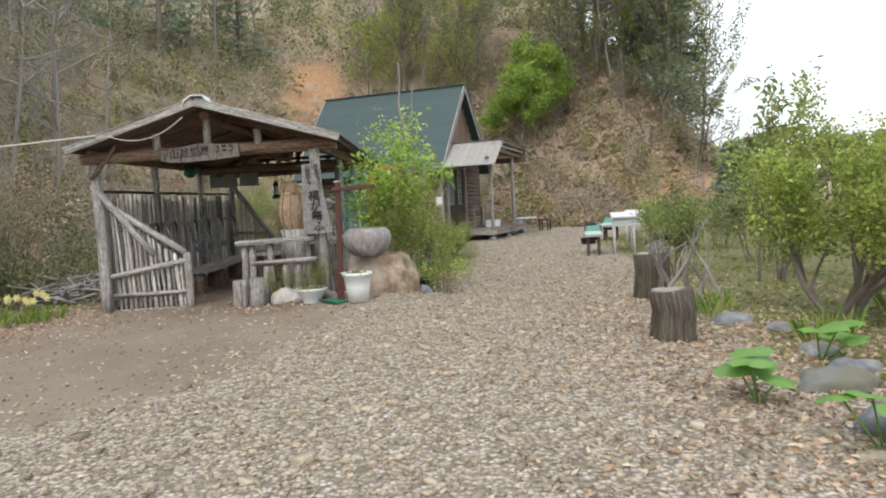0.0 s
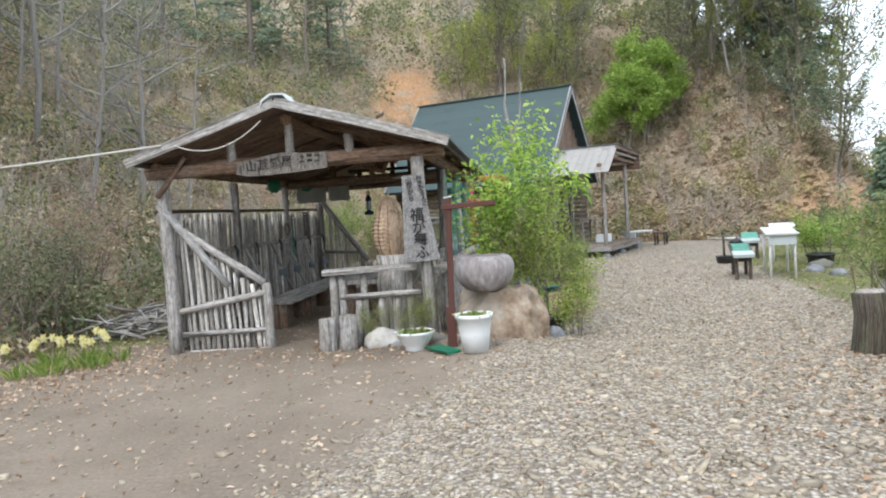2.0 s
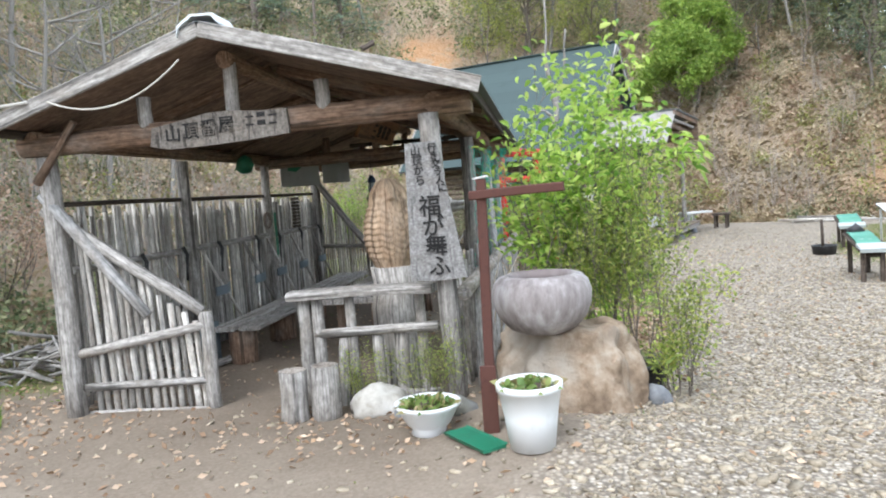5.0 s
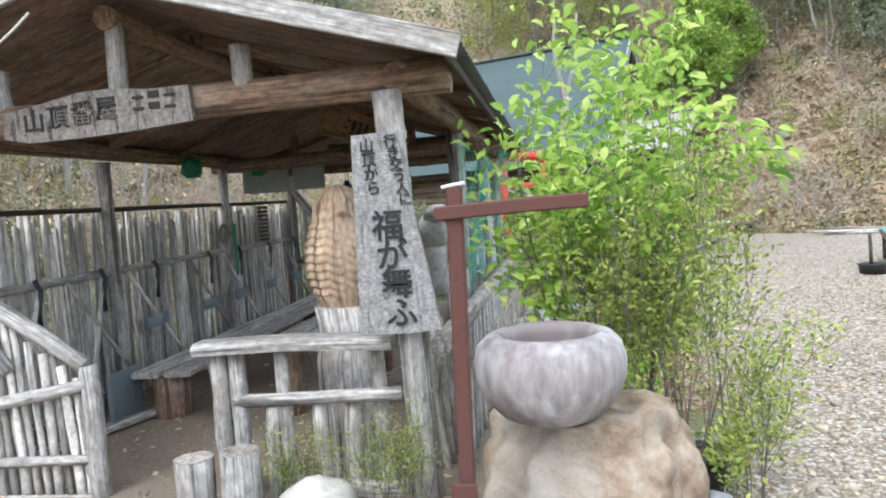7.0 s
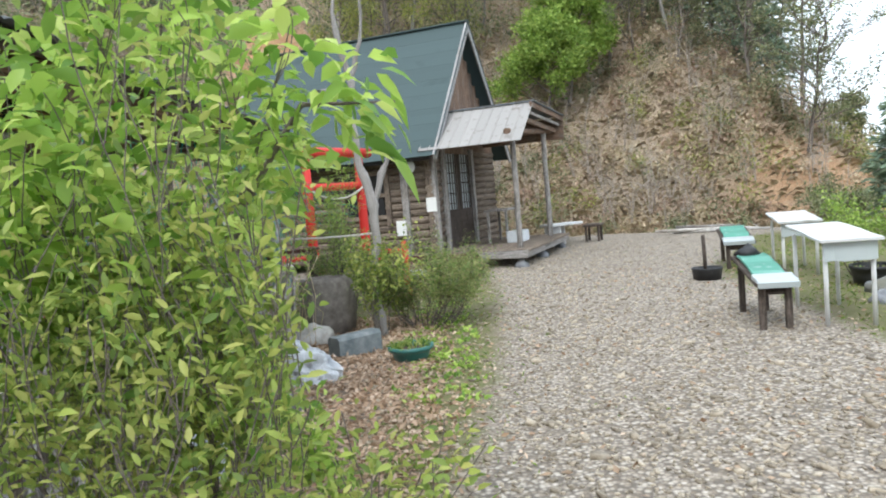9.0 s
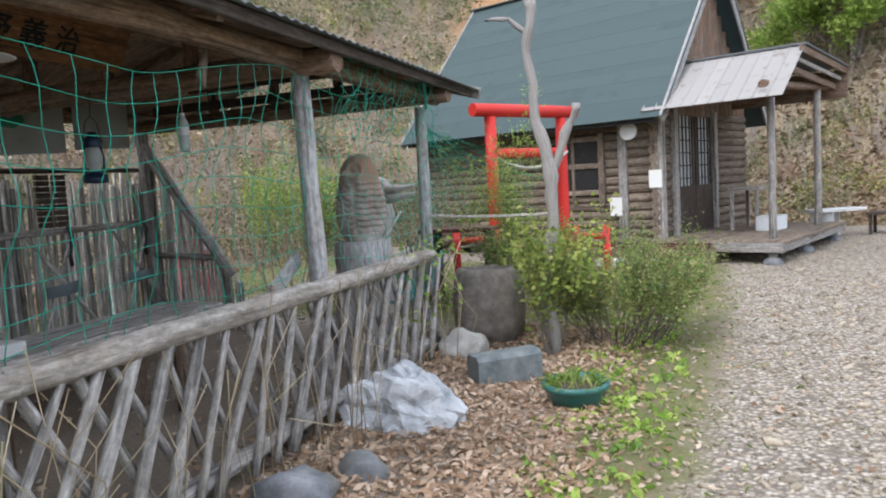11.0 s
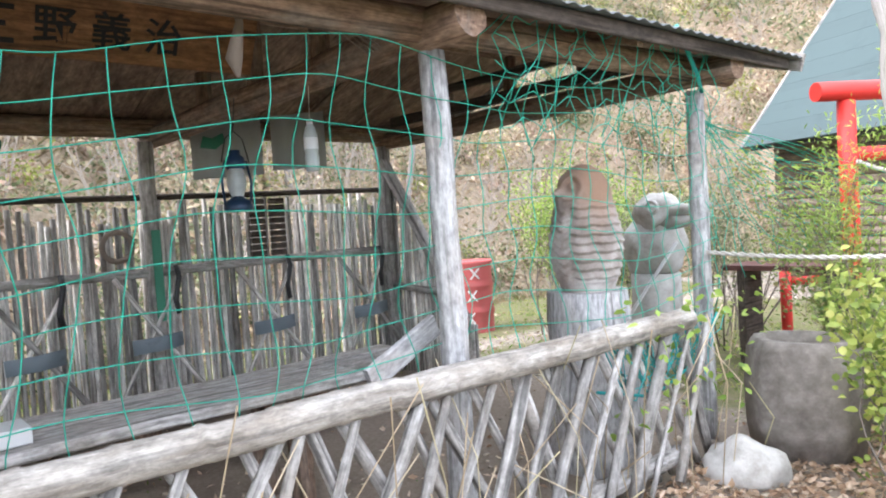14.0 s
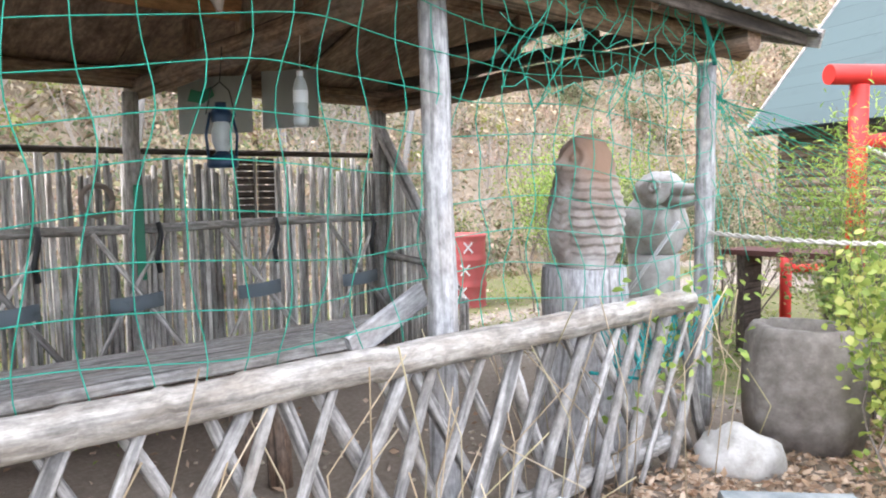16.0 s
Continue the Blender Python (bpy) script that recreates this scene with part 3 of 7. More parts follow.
def axis(lo, hi, a, b, fine):
    mid = list(np.arange(a, b, fine))
    out, s, x = [], fine, b
    while x < hi:
        out.append(x)
        s *= 1.13
        x += s
    pre, s, x = [], fine, a
    while x > lo:
        s *= 1.13
        x -= s
        pre.append(x)
    return np.array(pre[::-1] + mid + out + [hi])


gx, gy = axis(-400, 400, -8.5, 6.5, 0.14), axis(-400, 500, 0.5, 30, 0.16)
GX, GY = np.meshgrid(gx, gy)
GZ = height(GX, GY)
nx, ny = len(gx), len(gy)
gme = bpy.data.meshes.new("ground")
vi = np.arange(nx * ny).reshape(ny, nx)
quads = np.stack([vi[:-1, :-1], vi[:-1, 1:], vi[1:, 1:], vi[1:, :-1]], -1).reshape(-1, 4)
gme.vertices.add(nx * ny)
gme.vertices.foreach_set("co", np.stack([GX, GY, GZ], -1).ravel())
gme.loops.add(quads.size)
gme.loops.foreach_set("vertex_index", quads.ravel().astype(np.int32))
gme.polygons.add(len(quads))
gme.polygons.foreach_set("loop_start", (np.arange(len(quads)) * 4).astype(np.int32))
gme.polygons.foreach_set("loop_total", np.full(len(quads), 4, np.int32))
cen = (bank_depth(GX, GY)[:-1, :-1] > 0.15).ravel()
gme.polygons.foreach_set("material_index", cen.astype(np.int32))
gme.polygons.foreach_set("use_smooth", np.ones(len(quads), bool))
gme.materials.append(M_YARD)
gme.materials.append(M_HILL)
gme.update(calc_edges=True)

DIRT = [(-9, 8.6), (-5, 8.0), (-3.0, 5.2), (-1.9, 6.0), (-1.2, 8.4), (-0.75, 9.7), (-0.5, 11.2), (-0.3, 14), (-0.2, 16.4), (-1.0, 17.6), (-4.7, 17.4), (-9, 17)]


def poly_soft(px, py, poly, w):
    best = np.full(px.shape, 1e9)
    for (xa, ya), (xb, yb) in zip(poly, poly[1:] + poly[:1]):
        t = np.clip(((px - xa) * (xb - xa) + (py - ya) * (yb - ya)) / ((xb - xa) ** 2 + (yb - ya) ** 2), 0, 1)
        best = np.minimum(best, np.hypot(px - xa - t * (xb - xa), py - ya - t * (yb - ya)))
    s = np.where(inside(px, py, poly), best, -best)
    return smoothed(s / w * 0.5 + 0.5)


GRASSY = [[(-0.5, 11.6), (0.05, 11.6), (0.4, 13.5), (0.7, 16), (0.95, 19.5), (0.9, 22), (-4, 22.5), (-4.5, 18), (-1.0, 17.6), (-0.1, 16.4), (-0.25, 14)],
          [(2.3, 2), (2.5, 7), (3.1, 10), (3.6, 14), (4.0, 19), (6.5, 23.5), (60, 40), (60, -60), (2.0, -60)],
          [(-9, 11.2), (-5.2, 11.4), (-4.9, 12.6), (-4.9, 17), (-5, 24), (-9, 24)]]


def covers(px, py):
    grass = np.zeros(px.shape)
    for poly in GRASSY:
        grass = np.maximum(grass, poly_soft(px, py, poly, 0.5))
    gravel = 1 - poly_soft(px, py, DIRT, 0.6)
    gravel = np.minimum(gravel, 1 - 0.9 * grass)
    return gravel, grass


def orange_earth(px, py):
    return np.maximum(smoothed(1.7 - np.hypot((px + 5.4) / 1.25, (py - 35.6) / 2.6)), 0.75 * smoothed(1.5 - np.hypot((px - 9.6) / 2.0, (py - 26.4) / 1.7)))


gravel_m, grass_m = covers(GX, GY)
earth_m = orange_earth(GX, GY)
ca = gme.color_attributes.new("cover", "FLOAT_COLOR", "POINT")
ca.data.foreach_set("color", np.stack([gravel_m, grass_m, earth_m, np.ones_like(GX)], -1).ravel())
ground = tagged(new("ground", gme), "worn dirt and gravel yard below a steep dry-grass hillside", "ground", kind="structure")


def hz(px, py):
    return float(height(np.array([px]), np.array([py]))[0])


# ---- the open hut ----
HUT_L, HUT_R, HUT_F, HUT_B = -4.62, -1.64, 10.6, 17.15
rg = random.Random(4)
hut = thing("open_hut", (-3.1, 13.8, 0.2), "open log hut with weathered posts and a low gabled tin roof", "hut")


def post(x, y, top, r, mat=M_GREY, lean=(0, 0)):
    g = Geo()
    log(g, (x + lean[0], y + lean[1], 0.12), (x, y, top), r * 1.06, r, 12, 7, 0.1, 0.05, rg)
    return part("post", g, mat, hut)


post(HUT_L, 10.75, 2.2, 0.075, M_GREY)
post(HUT_L, 12.8, 2.24, 0.06, M_GREY)
post(HUT_L, 15.02, 2.24, 0.058, M_GREY)
post(HUT_L, HUT_B - 0.06, 2.24, 0.058, M_GREY)
post(HUT_R, 10.52, 2.24, 0.066, M_GREY, (0.07, 0))
post(HUT_R, 12.9, 2.24, 0.065, M_GREY)
post(HUT_R, 15.14, 2.24, 0.055, M_PALE, (0.05, -0.02))
post(HUT_R, HUT_B, 2.22, 0.052, M_PALE)
RIDGE_X, RIDGE_Z, EAVE_Z = -3.08, 2.93, 2.4
EAVE_R, EAVE_LX, ROOF_F, ROOF_B = -1.26, -4.78, 10.28, 17.75
for y, r, nm in ((10.7, 0.085, "front_beam"), (15.1, 0.075, "cross_beam"), (HUT_B - 0.02, 0.075, "back_beam")):
    g = Geo()
    log(g, (-4.76, y, 2.28), (-1.36, y, 2.32), r, r * 1.05, 12, 9, 0.12, 0.06, rg)
    part(nm, g, M_BROWN, hut)
for x, nm in ((HUT_L, "left_plate"), (HUT_R + 0.03, "right_plate")):
    g = Geo()
    log(g, (x, 10.62, 2.32), (x, ROOF_B - 0.25, 2.34), 0.075, 0.07, 12, 12, 0.1, 0.05, rg)
    part(nm, g, M_BROWN, hut)
g = Geo()
log(g, (RIDGE_X, 10.62, 2.76), (RIDGE_X, ROOF_B - 0.2, 2.76), 0.06, 0.06, 10, 10, 0.1, 0.05, rg)
part("ridge_pole", g, M_BROWN, hut)
for x, top in ((-3.07, 2.78), (-3.75, 2.56), (-2.4, 2.56)):
    for y in (10.68, 15.1, 17.13):
        g = Geo()
        log(g, (x, y, 2.3), (x, y, top), 0.052, 0.05, 9, 4, 0.08, 0.05, rg)
        part("king_post" if x == -3.07 else "strut", g, M_GREY if y < 11 else M_BROWN, hut)
for y in (11.6, 12.9, 14.0, 16.2):
    for sx, ex in ((RIDGE_X - 0.03, EAVE_LX + 0.1), (RIDGE_X + 0.03, EAVE_R - 0.1)):
        g = Geo()
        ez = EAVE_Z + (RIDGE_Z - EAVE_Z) * abs(0.1 / (ex - RIDGE_X))
        board(g, (sx, y, 2.84), (ex, y, ez - 0.075), 0.05, 0.08, (0, 1, 0), rng=rg)
        part("rafter", g, M_BROWN, hut)
# back gable tie boards with gaps of daylight
for z, t in ((2.42, 0.05), (2.58, 0.04)):
    g = Geo()
    half = (2.9 - z) / 0.55 * 1.5
    board(g, (RIDGE_X - half, HUT_B - 0.1, z), (RIDGE_X + half, HUT_B - 0.1, z), t * 1.6, t, (0, 0, 1), rng=rg)
    part("tie_board", g, M_DARK, hut)


def roof_side(ex, nm):
    """A corrugated sheet with its boarded underside; waves run down the slope."""
    g, under = Geo(), Geo()
    n = 300
    ys = [ROOF_F + (ROOF_B - ROOF_F) * i / n for i in range(n + 1)]
    verts, faces = [], []
    slope = [(RIDGE_X, RIDGE_Z), (RIDGE_X + (ex - RIDGE_X) * 0.5, RIDGE_Z + (EAVE_Z - RIDGE_Z) * 0.5 - 0.012), (ex, EAVE_Z)]
    for i, y in enumerate(ys):
        wv = 0.008 * math.sin(i * math.pi / 2 + 0.3)
        for x, z in slope:
            verts.append((x, y, z + wv))
        for x, z in slope:
            verts.append((x, y, z + wv - 0.004))
    for i in range(n):
        a, b = i * 6, i * 6 + 6
        for j in (0, 1):
            faces += [(a + j, a + j + 1, b + j + 1, b + j), (a + j + 3, b + j + 3, b + j + 4, a + j + 4)]
        faces.append((a + 2, a + 5, b + 5, b + 2))
    g.add(verts, faces, None, True)
    part(nm, g, M_ROOFDARK, hut, "dark corrugated roof sheet")
    k = 0.94
    ux, uz = RIDGE_X + (ex - RIDGE_X) * k, RIDGE_Z + (EAVE_Z - RIDGE_Z) * k - 0.03
    for i in range(8):
        ya, yb = ROOF_F + 0.03 + i * (ROOF_B - ROOF_F - 0.06) / 8, ROOF_F + 0.026 + (i + 1) * (ROOF_B - ROOF_F - 0.06) / 8
        under = Geo()
        sweep(under, [(RIDGE_X, (ya + yb) / 2, RIDGE_Z - 0.03), (ux, (ya + yb) / 2, uz)], slab(yb - ya, 0.015, 0.003), None, (0, 1, 0), 0, rg, False)
        part("roof_board", under, M_CEIL, hut)
    for y, nm2 in ((ROOF_F - 0.012, "front_barge_board"), (ROOF_B + 0.014, "rear_barge_board")):
        b = Geo()
        board(b, (RIDGE_X, y, RIDGE_Z - 0.035), (ex, y, EAVE_Z - 0.035), 0.105, 0.028, (0, 0, 1), 6, 0.003, 0.005, rg)
        part(nm2, b, M_GREY, hut)
    b = Geo()
    board(b, (ex - math.copysign(0.07, ex - RIDGE_X), ROOF_F + 0.05, EAVE_Z - 0.035), (ex - math.copysign(0.07, ex - RIDGE_X), ROOF_B - 0.05, EAVE_Z - 0.035), 0.025, 0.07, (1, 0, 0), rng=rg)
    part("eave_batten", b, M_DARK, hut)


roof_side(EAVE_R, "right_roof_sheet")
roof_side(EAVE_LX, "left_roof_sheet")
g = Geo()
sweep(g, [(RIDGE_X, ROOF_B + 0.02, RIDGE_Z + 0.012), (RIDGE_X, ROOF_F - 0.03, RIDGE_Z + 0.012)],
      [(-0.17, -0.055), (0, 0.0), (0.17, -0.055), (0.17, -0.06), (0, -0.006), (-0.17, -0.06)], None, (1, 0, 0), 0, rg, False)
part("ridge_cap", g, M_ROOFDARK, hut)
g = Geo()
sweep(g, [(RIDGE_X, ROOF_F + 0.22, RIDGE_Z + 0.02), (RIDGE_X, ROOF_F - 0.05, RIDGE_Z + 0.018)],
      [(-0.14, -0.1), (-0.13, -0.03), (-0.03, 0.035), (0.12, 0.03), (0.16, -0.03), (0.16, -0.045), (0.11, 0.015), (-0.02, 0.02), (-0.12, -0.045)], None, (1, 0, 0), 0, rg, False)
part("ridge_end_cap", g, M_CAP, hut, "pale bent metal ridge cap")
for a, b in (((HUT_L, 10.6, 2.0), (-4.25, 10.57, 2.42)),):
    g = Geo()
    log(g, a, b, 0.035, 0.03, 8, 3, 0, 0.05, rg)
    part("corner_brace", g, M_BROWN, hut)
g = Geo()
board(g, (-2.0, ROOF_F + 0.02, 2.66), (-1.93, ROOF_F + 0.06, 2.70), 0.03, 0.03, (0, 1, 0))
part("roof_block", g, M_DARK, hut)

# name sign over the entrance
sign = thing("hanging_sign", (-3.15, 10.58, 2.275), "weathered wooden sign with brushed black characters on the beam", "sign")
g = Geo()
outline = [(-0.52, -0.085), (-0.5, 0.045), (-0.3, 0.075), (-0.08, 0.115), (0.1, 0.12), (0.3, 0.098), (0.51, 0.1), (0.52, -0.075), (0.2, -0.1), (-0.1, -0.112), (-0.38, -0.115)]
sec = [(x, y) for x, y in outline]
sweep(g, [(-3.15, 10.605, 2.275), (-3.15, 10.57, 2.275)], sec, None, (1, 0, 0), 0, rg, False)
part("sign_board", g, M_OLDSIGN, sign)
for i, ch in enumerate("山頂番屋"):
    writing("character", ch, 0.125, pose(-3.49 + i * 0.135, 10.566, 2.258 + 0.011 * i, 90, 0, 0), M_INK, sign)
for i in range(2):
    for j in range(3):
        g = Geo()
        box(g, -2.94 + j * 0.085, 10.564, 2.275 + i * 0.055, -2.88 + j * 0.085, 10.568, 2.287 + i * 0.055 + 0.02 * (j % 2), 0.002)
        part("faded_character", g, M_INK, sign)

# tall notice board on the corner post
bd = thing("notice_board", (-1.63, 10.42, 1.1), "tall pale wooden board with brushed characters nailed to the post", "sign")
g = Geo()
sweep(g, [(-1.63, 10.435, 1.58), (-1.63, 10.405, 1.58)], [(-0.19, -0.45), (-0.165, 0.46), (-0.0, 0.465), (0.045, 0.465), (0.1, 0.1), (0.19, -0.44), (0.05, -0.455)], None, (1, 0, 0), 0, rg, False)
part("board", g, M_BOARDWOOD, bd)
for i, ch in enumerate("福が舞ふ"):
    writing("character", ch, 0.15, pose(-1.655 + 0.012 * i, 10.4, 1.615 - i * 0.133, 90, 0, -0), M_INK, bd)
for i, ch in enumerate("行き交う人に"):
    writing("character", ch, 0.062, pose(-1.615 + 0.01 * i, 10.4, 2.0 - i * 0.053, 90, 0, 0), M_INK, bd)
for i, ch in enumerate("山頂から"):
    writing("character", ch, 0.07, pose(-1.725 + 0.006 * i, 10.4, 1.985 - i * 0.064, 90, 0, 0), M_INK, bd)

# power cord hooked to the gable
cable = thing("power_cord", (-5.2, 10.3, 2.5), "pale power cord slung from the gable", "cable")
g = Geo()
cord(g, sag((-4.35, 10.24, 2.53), (-22, 9.0, 2.75), 0.4, 24), 0.012)
part("line", g, M_ROPE, cable)
g = Geo()
cord(g, sag((-4.2, 10.24, 2.52), (-3.25, 10.3, 2.72), 0.16, 12), 0.007)
part("loop", g, M_ROPE, cable)

# ---- stick fences of the hut ----
STICKS, SLATS = [], []
for k in range(16):
    g = Geo()
    r = rg.uniform(0.016, 0.023)
    log(g, (0, 0, 0), (rg.uniform(-0.012, 0.012), rg.uniform(-0.012, 0.012), 1), r, r * 0.9, 7, 6, 0.12, 0.1, rg)
    (STICKS if k < 8 else SLATS).append(g.mesh("stick" if k < 8 else "slat", M_BAMBOO if k < 8 else M_GREY))


def stick(parent, p0, p1, name="bamboo", fat=1.0):
    """A thin pole from p0 to p1; alike poles share their meshes."""
    p0, p1 = Vector(p0), Vector(p1)
    ob = new(name, rg.choice(SLATS if name == "slat" else STICKS))
    ob.parent = parent
    d = p1 - p0
    ob.matrix_basis = Matrix.Translation(p0 - Vector(base_of(parent))) @ d.to_track_quat("Z", "Y").to_matrix().to_4x4() @ Matrix.Diagonal((fat, fat, d.length, 1))
    return ob


wall_l = thing("bamboo_wall", (HUT_L - 0.07, 14, 0.2), "grey upright bamboo wall tied to rails along the hut", "fence")
y = 10.95
while y < 17.05:
    if rg.random() > 0.025:
        lean = rg.uniform(-0.05, 0.05) if rg.random() < 0.25 else rg.uniform(-0.02, 0.02)
        stick(wall_l, (HUT_L - 0.07 + rg.uniform(-0.015, 0.015), y, 0.17), (HUT_L - 0.07 + rg.uniform(-0.025, 0.025), y + lean, 1.83 + rg.uniform(-0.16, 0.03)), fat=rg.uniform(0.75, 1.15))
    y += rg.uniform(0.035, 0.043)
for z, r, m in ((1.31, 0.032, M_BAMBOO), (0.32, 0.03, M_GREY), (1.84, 0.022, M_DARK)):
    g = Geo()
    log(g, (HUT_L - (0.01 if z < 1.5 else 0.03), 10.9, z), (HUT_L - (0.01 if z < 1.5 else 0.03), 17.15, z + 0.02), r, r, 9, 10, 0.12, 0.05, rg)
    part("rail", g, m, wall_l)
wall_b = thing("bamboo_end_wall", (-4.2, HUT_B, 0.2), "bamboo end wall with a sloping log top", "fence")
x = HUT_L + 0.03
while x < -3.6:
    top = 2.12 - (x + 4.64) * 1.38
    stick(wall_b, (x, HUT_B, 0.17), (x + rg.uniform(-0.01, 0.01), HUT_B, top + rg.uniform(-0.06, 0.02)), fat=rg.uniform(0.8, 1.15))
    x += 0.043
g = Geo()
log(g, (-4.68, HUT_B - 0.06, 2.2), (-3.68, HUT_B - 0.06, 0.78), 0.055, 0.05, 9, 6, 0.12, 0.05, rg)
part("top_log", g, M_GREY, wall_b)
g = Geo()
log(g, (-4.6, HUT_B - 0.05, 1.0), (-3.75, HUT_B - 0.05, 0.95), 0.03, 0.03, 8, 4, 0.1, 0.05, rg)
part("rail", g, M_BAMBOO, wall_b)

gate = thing("picket_panel", (-4.05, 10.8, 0.2), "stick panel with a sloping split-log top by the entrance", "fence")
for i in range(14):
    t = (i + 0.5) / 14
    x = -4.5 + 0.96 * t
    stick(gate, (x + rg.uniform(-0.008, 0.008), 10.83, 0.15), (x - 0.03 + rg.uniform(-0.012, 0.012), 10.83, 1.68 - 0.85 * t + rg.uniform(-0.03, 0.03)), fat=rg.uniform(1.0, 1.35))
for a, b, r, m, nm in (((-4.62, 10.77, 0.66), (-3.5, 10.79, 0.85), 0.04, M_GREY, "rail"), ((-4.55, 10.78, 0.4), (-3.5, 10.79, 0.42), 0.032, M_GREY, "rail"),
                       ((-4.72, 10.77, 1.8), (-3.52, 10.8, 0.95), 0.05, M_GREY, "top_log"), ((-4.68, 10.72, 1.92), (-3.92, 10.72, 0.95), 0.045, M_PALE, "loose_log"),
                       ((-3.49, 10.8, 0.12), (-3.51, 10.8, 0.95), 0.055, M_GREY, "end_post"), ((-4.55, 10.8, 0.18), (-3.5, 10.8, 0.19), 0.03, M_GREY, "rail")):
    g = Geo()
    log(g, a, b, r, r * 0.92, 10, 6, 0.12, 0.06, rg)
    part(nm, g, m, gate)

rail_f = thing("log_railing", (-2.2, 10.72, 0.2), "rough log railing beside the hut entrance", "railing")
g = Geo()
sweep(g, [(-2.8, 10.73, 1.03), (-2.3, 10.72, 1.05), (-1.7, 10.62, 1.05)], [(-0.085, -0.03), (0.085, -0.03), (0.095, 0.005), (0.06, 0.035), (-0.06, 0.035), (-0.095, 0.005)], None, (0, 1, 0), 0.005, rg, False)
part("top_rail", g, M_GREY, rail_f)
for a, b, r in (((-2.62, 10.73, 0.74), (-1.7, 10.66, 0.78), 0.035), ((-2.3, 10.72, 0.28), (-1.7, 10.66, 0.28), 0.05)):
    g = Geo()
    log(g, a, b, r, r, 9, 5, 0.1, 0.06, rg)
    part("lower_rail", g, M_GREY, rail_f)
for x, top, r in ((-2.7, 1.0, 0.055), (-2.6, 1.0, 0.05), (-2.42, 0.72, 0.045), (-2.36, 1.0, 0.04), (-2.16, 0.75, 0.045), (-1.98, 0.76, 0.05), (-1.84, 1.0, 0.04)):
    g = Geo()
    log(g, (x + rg.uniform(-0.03, 0.03), 10.75, 0.12), (x, 10.74, top), r, r * 0.9, 9, 5, 0.12, 0.07, rg)
    part("upright", g, M_GREY, rail_f)

rail_s = thing("lattice_railing", (-1.5, 13.8, 0.2), "bamboo railing with a lattice of crossed sticks", "railing")
for a, b, r in (((-1.52, 10.8, 0.98), (-1.38, 16.75, 0.985), 0.056), ((-1.5, 12.2, 0.27), (-1.42, 16.6, 0.3), 0.045)):
    g = Geo()
    n = 26
    pa, pb = Vector(a), Vector(b)
    path, sc = [], []
    for i in range(n):
        for dy, s in ((-0.02, 1.0), (0.0, 1.06), (0.02, 1.0)):
            path.append(pa.lerp(pb, i / n) + Vector((rg.uniform(-0.004, 0.004), dy, rg.uniform(-0.004, 0.004))))
            sc.append(s)
    sweep(g, path, circle(12, r), sc, (1, 0, 0), 0, rg)
    part("top_rail" if r > 0.05 else "foot_rail", g, M_RAILWOOD if r > 0.05 else M_GREY, rail_s)
y = 10.95
i = 0
while y < 16.65:
    w = rg.uniform(0.3, 0.52)
    s = 1 if i % 2 else -1
    x = -1.5 + 0.1 * (y - 10.8) / 6
    stick(rail_s, (x + 0.045 * s, y - s * w / 2, 0.2), (x + 0.02 * s, y + s * w / 2, 0.98 + rg.uniform(-0.05, 0.05)), "slat", rg.uniform(0.85, 1.5))
    y += 0.098
    i += 1
for k in range(14):
    y = rg.uniform(10.7, 12.6)
    stick(rail_s, (-1.55 + rg.uniform(-0.1, 0.1), y, 0.15), (-1.6 + rg.uniform(-0.06, 0.06), y + rg.uniform(-0.15, 0.15), rg.uniform(0.9, 1.25)), "slat", 0.9)
g = Geo()
board(g, (-1.76, 15.16, 1.13), (-1.72, 14.78, 0.97), 0.1, 0.03, (0, 0, 1), rng=rg)
loose = single("loose_plank", g, M_PALE, (-1.85, 14.8, 1.0), "short pale plank leaning on the railing", "plank")

# ---- inside the hut ----
tbl = thing("plank_table", (-2.75, 13.6, 0.2), "long grey plank table on log legs under the roof", "table")
g = Geo()
board(g, (-2.7, 11.9, 0.8), (-2.68, 15.25, 0.81), 0.52, 0.05, (1, 0, 0), 8, 0.004, 0.012, rg)
part("tabletop", g, M_GREY, tbl)
for y in (12.3, 13.6, 14.9):
    for x in (-2.88, -2.5):
        g = Geo()
        log(g, (x, y, 0.15), (x, y, 0.775), 0.06, 0.055, 9, 4, 0.1, 0.06, rg)
        part("leg", g, M_BROWN, tbl)
bn = thing("plank_bench", (-4.0, 13.4, 0.2), "low plank bench on sawn log rounds along the bamboo wall", "bench")
for dx in (-0.13, 0.13):
    g = Geo()
    board(g, (-3.92 + dx, 12.2, 0.55), (-3.95 + dx, 16.6, 0.56), 0.22, 0.05, (1, 0, 0), 7, 0.006, 0.012, rg)
    part("seat_plank", g, M_GREY, bn)
for y in (12.35, 13.4, 14.6, 15.8):
    g = Geo()
    log(g, (-3.93, y, 0.15), (-3.93, y, 0.524), 0.14, 0.14, 14, 4, 0.05, 0.05, rg)
    part("log_leg", g, M_BROWN, bn)
